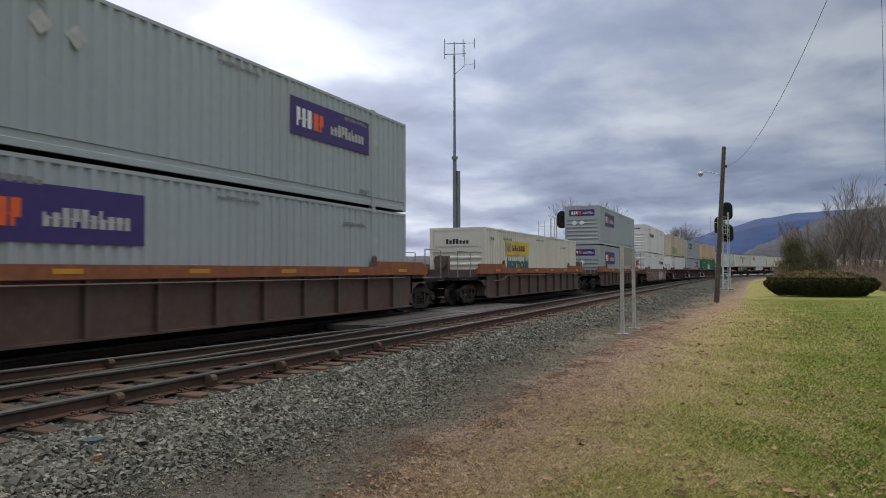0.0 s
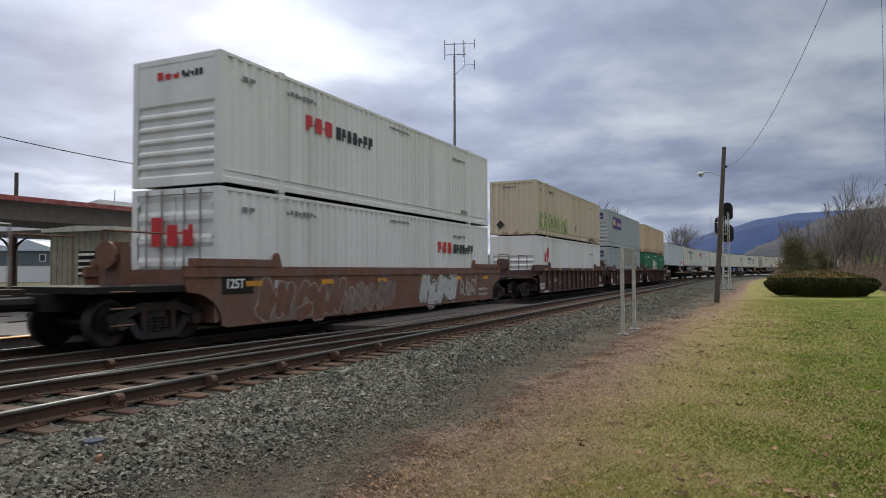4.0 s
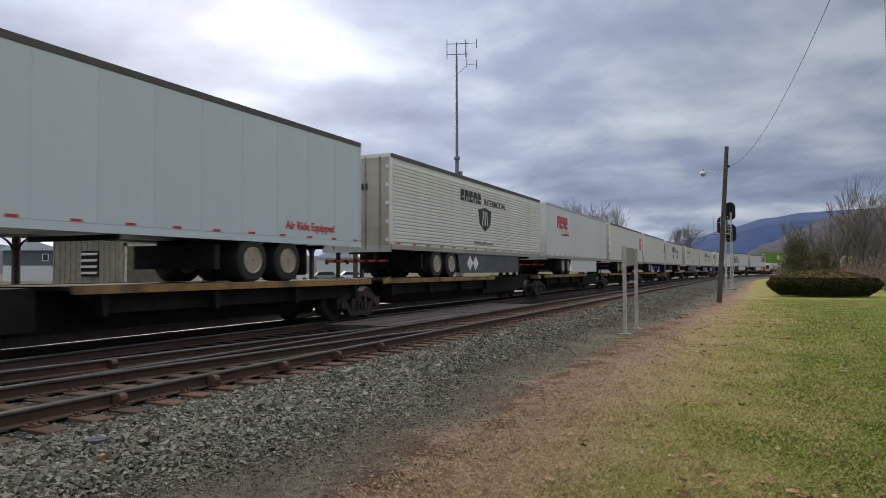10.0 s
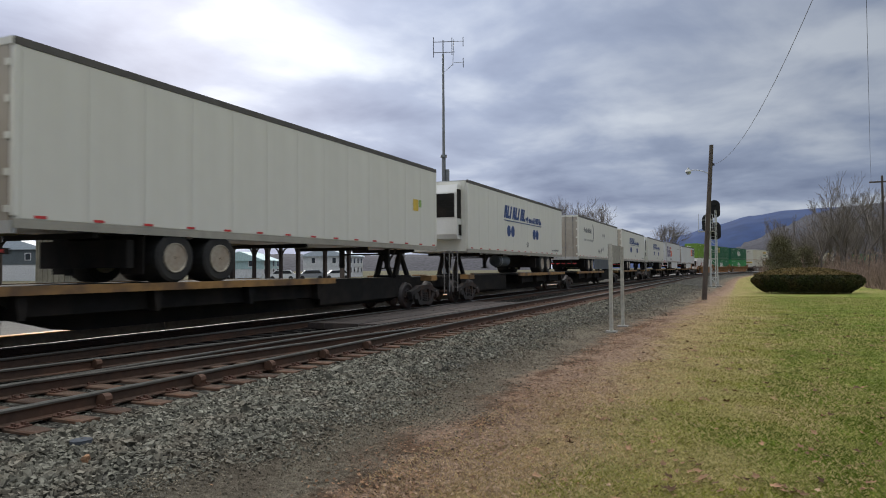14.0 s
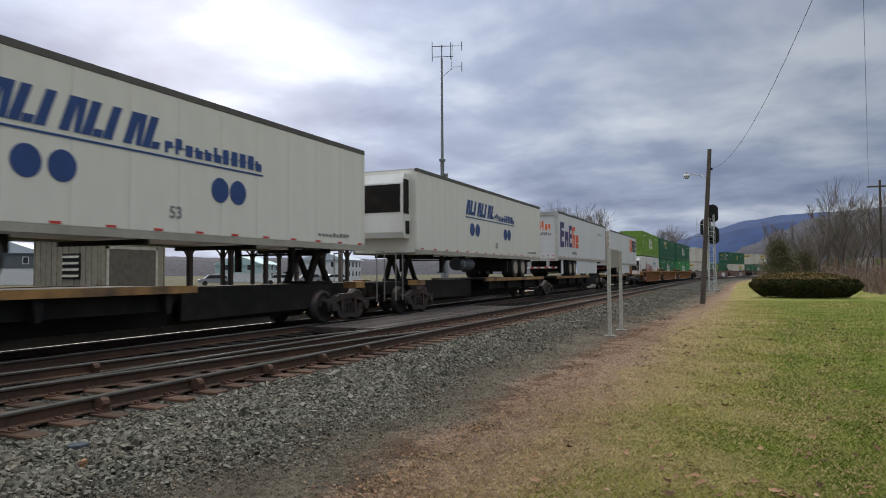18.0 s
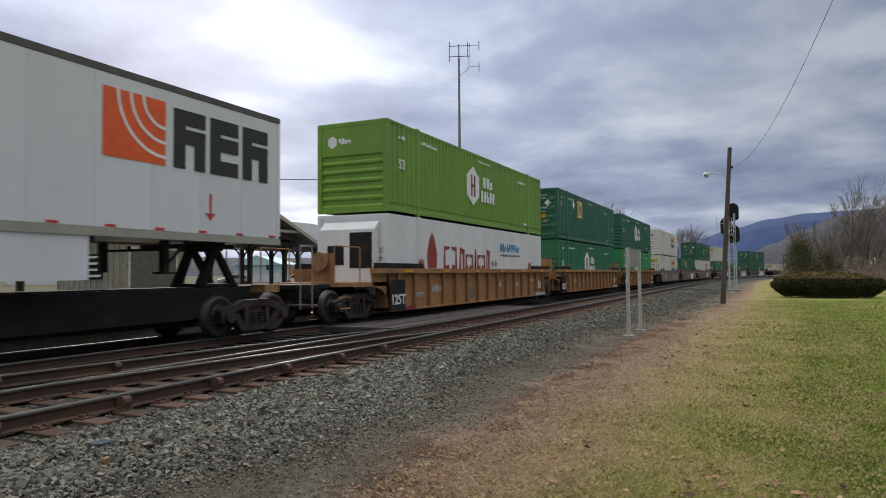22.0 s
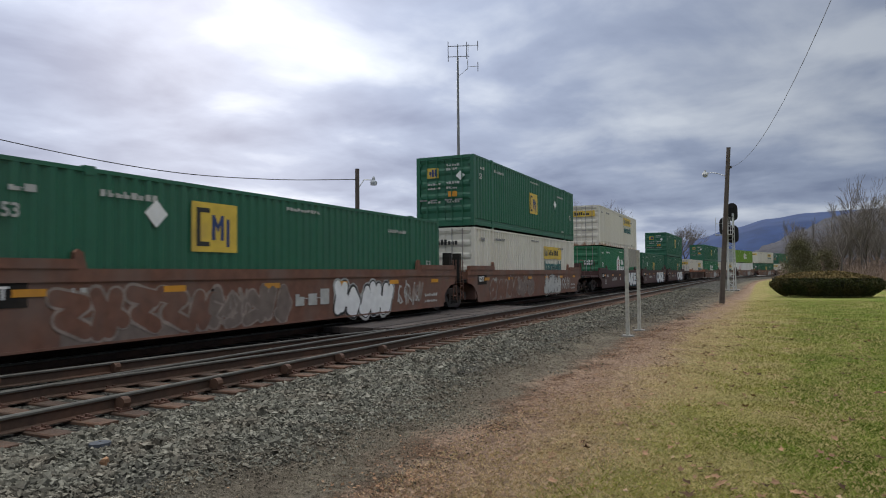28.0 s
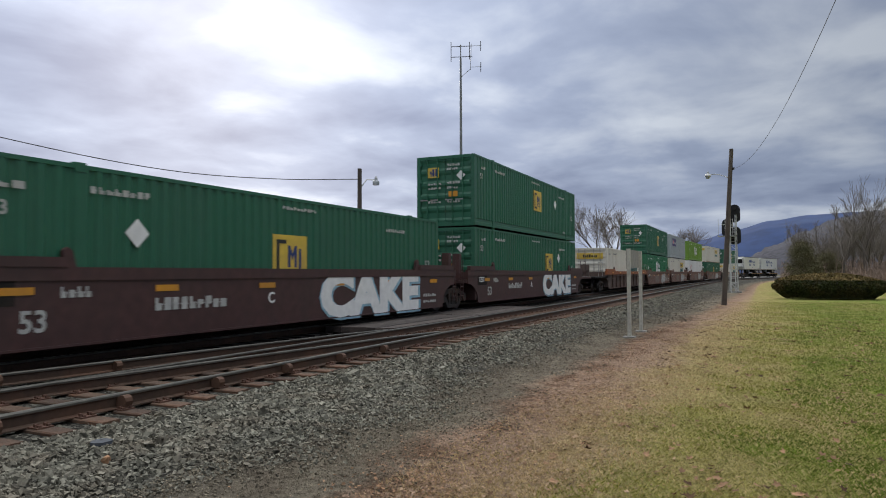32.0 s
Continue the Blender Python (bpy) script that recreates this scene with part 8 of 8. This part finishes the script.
def bulk_mesh(name, verts, faces, material):
    """One mesh from arrays: verts (n, 3), faces (m, 3)."""
    me = bpy.data.meshes.new(name)
    me.vertices.add(len(verts))
    me.vertices.foreach_set("co", verts.astype(np.float32).ravel())
    me.loops.add(faces.size)
    me.loops.foreach_set("vertex_index", faces.astype(np.int32).ravel())
    me.polygons.add(len(faces))
    me.polygons.foreach_set("loop_start", np.arange(0, faces.size, 3, dtype=np.int32))
    me.update(calc_edges=True)
    me.validate()
    me.shade_flat()
    me.materials.append(material)
    return me


def scatter_stones(name, label, boxes, size, material, seed, ragged=0.9, flat=0.62):
    """Angular stones: three-sided chips with uneven corners, stretched and turned at random, thousands in one mesh."""
    rs = np.random.RandomState(seed)
    block = np.array([(-1.0, -0.75, -0.8), (1.05, -0.6, -0.8), (-0.1, 1.0, -0.8), (-0.8, -0.6, 0.8), (0.85, -0.5, 0.8), (-0.1, 0.75, 0.8)]) * 0.85
    tri = np.array([(0, 2, 1), (3, 4, 5), (0, 1, 4), (0, 4, 3), (1, 2, 5), (1, 5, 4), (2, 0, 3), (2, 3, 5)])
    xs, ys, lifts, grow = [], [], [], []
    for x0, x1, y0, y1, count, lift, big in boxes:
        x = x0 + (x1 - x0) * rs.rand(count) ** 1.35
        y = y0 + (y1 - y0) * rs.rand(count)
        # the edge towards the lawn is ragged: stones thin out across half a metre
        ok = rs.rand(count) * ragged < y - y0 + 0.35 * np.sin(x * 0.9 + seed) + 0.25 * np.sin(x * 2.7)
        xs.append(x[ok]), ys.append(y[ok]), lifts.append(np.full(ok.sum(), lift)), grow.append(np.full(ok.sum(), big))
    x, y, lift, grow = (np.concatenate(v) for v in (xs, ys, lifts, grow))
    n = len(x)
    # towards the path the stones get smaller
    s = size * grow * np.exp(rs.normal(0, 0.34, n)) * np.clip(0.62 + 0.30 * (y - 3.9), 0.62, 1.0)
    v = (block[None] + rs.uniform(-0.28, 0.28, (n, 6, 3))) * np.array([1.0, 0.85, flat]) * s[:, None, None]
    q, _ = np.linalg.qr(rs.normal(0, 1, (n, 3, 3)))
    v = np.einsum("nij,njk->nik", v, q) * np.array([1.0, 1.0, 0.8])
    v += np.stack([x, y, bed_height(x, y) + lift + s * 0.25 + rs.uniform(-0.01, 0.012, n)], 1)[:, None]
    f = tri[None] + (np.arange(n) * 6)[:, None, None]
    tagged(new(name, bulk_mesh(name, v.reshape(-1, 3), f.reshape(-1, 3), material)), label, "gravel", kind="stuff")


def blades(name, label, x, y, material, seed, tall):
    """Single short blades on the spots x, y."""
    rs, n = np.random.RandomState(seed), len(x)
    z = bed_height(x, y) - 0.005
    # blades stay as fine as they are, but farther off only the stouter ones are kept
    far = np.hypot(x, y)
    a, h = rs.rand(n) * 6.283, tall * rs.uniform(0.45, 1.35, n)
    w = rs.uniform(0.0012, 0.0026, n) * np.clip(far / 7, 1, 3.2)
    dx, dy, b = np.cos(a), np.sin(a), rs.uniform(0.4, 1.3, n) * h
    v = np.stack([np.stack([x - dy * w, y + dx * w, z], 1), np.stack([x + dy * w, y - dx * w, z], 1),
                  np.stack([x + dx * b * 0.4 + dy * w * 0.7, y + dy * b * 0.4 - dx * w * 0.7, z + h * 0.65], 1), np.stack([x + dx * b, y + dy * b, z + h * 0.85], 1)], 1)
    k = (np.arange(n) * 4)[:, None]
    f = np.stack([k + np.array([0, 1, 2]), k + np.array([0, 2, 3])], 1)
    tagged(new(name, bulk_mesh(name, v.reshape(-1, 3), f.reshape(-1, 3), material)), label, "grass", kind="stuff")


def sow_lawn():
    """Straw by the dirt, olive lawn next, fresh green farther from the track, with patches of each in the other."""
    rs = np.random.RandomState(3)
    n = 400000
    x = 2.6 + 42 * rs.rand(n) ** 2.6
    y = 2.9 - rs.rand(n) ** 1.1 * (3.6 + 0.30 * x)
    x2, y2 = rs.uniform(-9, 6, n // 12), rs.uniform(-9, 2.6, n // 12)
    x, y = np.concatenate([x, x2]), np.concatenate([y, y2])
    r = rs.rand(len(x))
    wave, small = ripple(x, y, 0.55), ripple(x + 31, y - 7, 2.1)
    lean = y + 0.55 * wave + 0.35 * small + 0.04 * np.clip(x - 8, 0, 12) + rs.normal(0, 0.25, len(x))
    bare = np.clip((lean - 1.5) / 1.2, 0, 0.985)
    keep = r > bare
    green = lean + 0.045 * np.clip(x - 7, 0, 30) * rs.rand(len(x)) < -0.25 - 0.25 * wave
    straw = lean > 0.85
    for name, label, pick, stuff, tall in (("green_grass", "fresh green lawn grass", green & keep, GREENBLADE, 0.036), ("lawn_grass", "olive and yellowed lawn grass", ~green & ~straw & keep, BLADE, 0.031),
                                           ("dry_grass", "short straw-coloured dry grass", straw & keep, DRYBLADE, 0.027)):
        blades(name, label, x[pick], y[pick], stuff, 5, tall)


def litter(name, label, x, y, size, material, seed):
    """Ragged curled leaves with five lobes."""
    rs, n = np.random.RandomState(seed), len(x)
    z = bed_height(x, y) + np.where(y < 1.6, 0.030, 0.012)
    a = rs.rand(n) * 6.283
    tilt, curl, narrow = rs.uniform(-0.5, 0.5, (n, 2)), rs.uniform(0.1, 0.9, n), rs.uniform(0.5, 1.0, n)
    ang = np.linspace(0, 2 * math.pi, 10, endpoint=False)
    rad = np.where(np.arange(10) % 2 == 0, 1.0, 0.52)[None] * rs.uniform(0.7, 1.15, (n, 10))
    u, w = rad * np.cos(ang), rad * np.sin(ang) * narrow[:, None]
    up = tilt[:, :1] * u + tilt[:, 1:] * w + curl[:, None] * (w * w + 0.3 * u * u)
    u, w, up = (np.concatenate([k, np.zeros((n, 1))], 1) * size[:, None] for k in (u, w, up))
    up -= up.min(axis=1, keepdims=True) * 0.8
    v = np.stack([x[:, None] + u * np.cos(a)[:, None] - w * np.sin(a)[:, None], y[:, None] + u * np.sin(a)[:, None] + w * np.cos(a)[:, None], z[:, None] + up * 0.8], 2)
    ring = np.array([(i, (i + 1) % 10, 10) for i in range(10)])
    f = ring[None] + (np.arange(n) * 11)[:, None, None]
    tagged(new(name, bulk_mesh(name, v.reshape(-1, 3), f.reshape(-1, 3), material)), label, "leaves", kind="stuff")


def dead_leaves():
    rs = np.random.RandomState(9)
    # broken litter in clumps where the lawn ends
    cx, cy, many = 3.4 + 20 * rs.rand(260) ** 1.5, rs.normal(2.55, 0.32, 260), rs.randint(8, 40, 260)
    x1, y1 = np.repeat(cx, many) + rs.normal(0, 0.22, many.sum()), np.repeat(cy, many) + rs.normal(0, 0.10, many.sum())
    x2, y2 = -5.0 + 30 * rs.rand(7000) ** 1.2, rs.normal(2.15, 0.6, 7000)
    # whole leaves, single and in small drifts on the lawn
    kx, ky, few = 3.8 + 24 * rs.rand(380) ** 1.4, rs.uniform(-6, 1.9, 380), rs.randint(1, 9, 380)
    x3, y3 = np.repeat(kx, few) + rs.normal(0, 0.16, few.sum()), np.repeat(ky, few) + rs.normal(0, 0.10, few.sum())
    x4, y4 = 3.5 + 26 * rs.rand(1100) ** 1.3, rs.uniform(-7, 2.2, 1100)
    x, y = np.concatenate([x1, x2, x3, x4]), np.concatenate([y1, y2, y3, y4])
    size = np.concatenate([rs.uniform(0.008, 0.026, len(x1)), rs.uniform(0.008, 0.022, 7000), rs.uniform(0.025, 0.065, len(x3)), rs.uniform(0.018, 0.06, 1100)])
    litter("fallen_leaves", "brown dead leaves strewn over dirt and lawn", x, y, size, LEAF, 10)
    x, y = np.concatenate([3.2 + 22 * rs.rand(6500) ** 1.6, 3.5 + 22 * rs.rand(110) ** 1.2]), np.concatenate([rs.normal(2.1, 0.55, 6500), rs.uniform(-7, 2.0, 110)])
    size = np.concatenate([rs.uniform(0.007, 0.022, 6500), rs.uniform(0.02, 0.045, 110)])
    litter("bleached_leaves", "pale bleached leaf litter along the lawn edge", x, y, size, PALELEAF, 11)


ties()
crossing_panel()
scatter_stones("ballast", "grey crushed stone ballast beside the near rails", [(2.6, -8.0, 3.75, 6.34, 9000, 0.0, 1.0), (2.6, 10.0, 3.75, 6.34, 30000, 0.0, 1.0), (10.0, 28, 3.75, 6.34, 18000, 0.0, 1.05), (28, 68, 3.3, 6.3, 12000, 0.0, 1.4), (2.6, 16, 6.05, 6.95, 2600, -0.035, 1.0), (2.6, 9.0, 3.42, 4.5, 6500, 0.0, 0.9)], 0.0275, STONE, 1)
# these stones carry the shade of the train in their colour
scatter_stones("fouled_ballast", "dark oily ballast between and under the rails", [(2.6, 26, 6.6, 8.3, 7500, -0.03, 1.0), (3.5, 26, 8.0, 10.6, 7500, -0.03, 1.0)], 0.026, SHADESTONE, 6)
scatter_stones("cinders", "fine dark gravel path beside the ballast", [(2.4, -6, 2.5, 4.5, 8000, 0.0, 1.0), (2.4, 9, 2.5, 4.5, 26000, 0.0, 1.0), (9, 26, 2.6, 4.4, 14000, 0.0, 1.3), (24, 60, 2.2, 4.2, 6000, 0.0, 2.4)], 0.0135, CINDER, 2, 1.5)
sow_lawn()
dead_leaves()
blue_stone = part("flat_stone", Geo().slab([(4.41, 5.62), (4.46, 5.57), (4.55, 5.56), (4.60, 5.60), (4.61, 5.68), (4.57, 5.73), (4.48, 5.74), (4.42, 5.69)], "z", -0.19, -0.160), mat("flat blue-grey stone", (0.062, 0.070, 0.082), 0.95, scale=20, var=0.35), None)
tagged(blue_stone, "flat blue-grey stone lying on the ballast", "stone")
_lump = Geo().lathe([(-0.225, 0.030), (-0.195, 0.042), (-0.168, 0.034), (-0.154, 0.014)], "z", 7)
_lump.v = [(4.15 + x * (1.0 + 0.25 * math.sin(9 * k)), 5.13 + y * (0.8 + 0.2 * math.cos(5 * k)), z + 0.006 * math.sin(7 * k)) for k, (x, y, z) in enumerate(_lump.v)]
brown_stone = part("brown_stone", _lump, mat("orange-brown stone", (0.27, 0.150, 0.080), 0.9, scale=25, var=0.4), None)
tagged(brown_stone, "orange-brown stone lying on the ballast", "stone")


# ---- what moves ----
def gone(t):
    """Metres the train has gone by t seconds."""
    i = min(int(t), 31)
    g = GONE
    m0 = (g[i + 1] - g[i - 1]) / 2 if i else g[1] - g[0]
    m1 = (g[i + 2] - g[i]) / 2 if i < 31 else g[32] - g[31]
    u = t - i
    return g[i] * (2 * u ** 3 - 3 * u * u + 1) + m0 * (u ** 3 - 2 * u * u + u) + g[i + 1] * (3 * u * u - 2 * u ** 3) + m1 * (u ** 3 - u * u)


def motions():
    for ob, start, z in ROLLING:
        rows = []
        for t in range(33):
            x, y, h = along(start - GONE[t])
            rows.append((float(t), pose(x, y, z, 0, 0, math.degrees(h))))
        walk(ob, rows)
    for mid, wheels in WHEELS:
        # the wheels turn where they can be seen to turn, abreast of the camera
        steps = [k / 30 for k in range(961) if -2 < mid - gone(k / 30) < 46]
        if not steps:
            continue
        for w, dx in wheels:
            rows = [(t, pose(dx, 0, 0.46, 0, 0, 0) @ Matrix.Rotation(-gone(t) / 0.46, 4, "Y")) for t in steps]
            if steps[0] > 0:
                rows.insert(0, (0.0, rows[0][1]))
            if steps[-1] < 32:
                rows.append((32.0, rows[-1][1]))
            walk(w, rows)


motions()
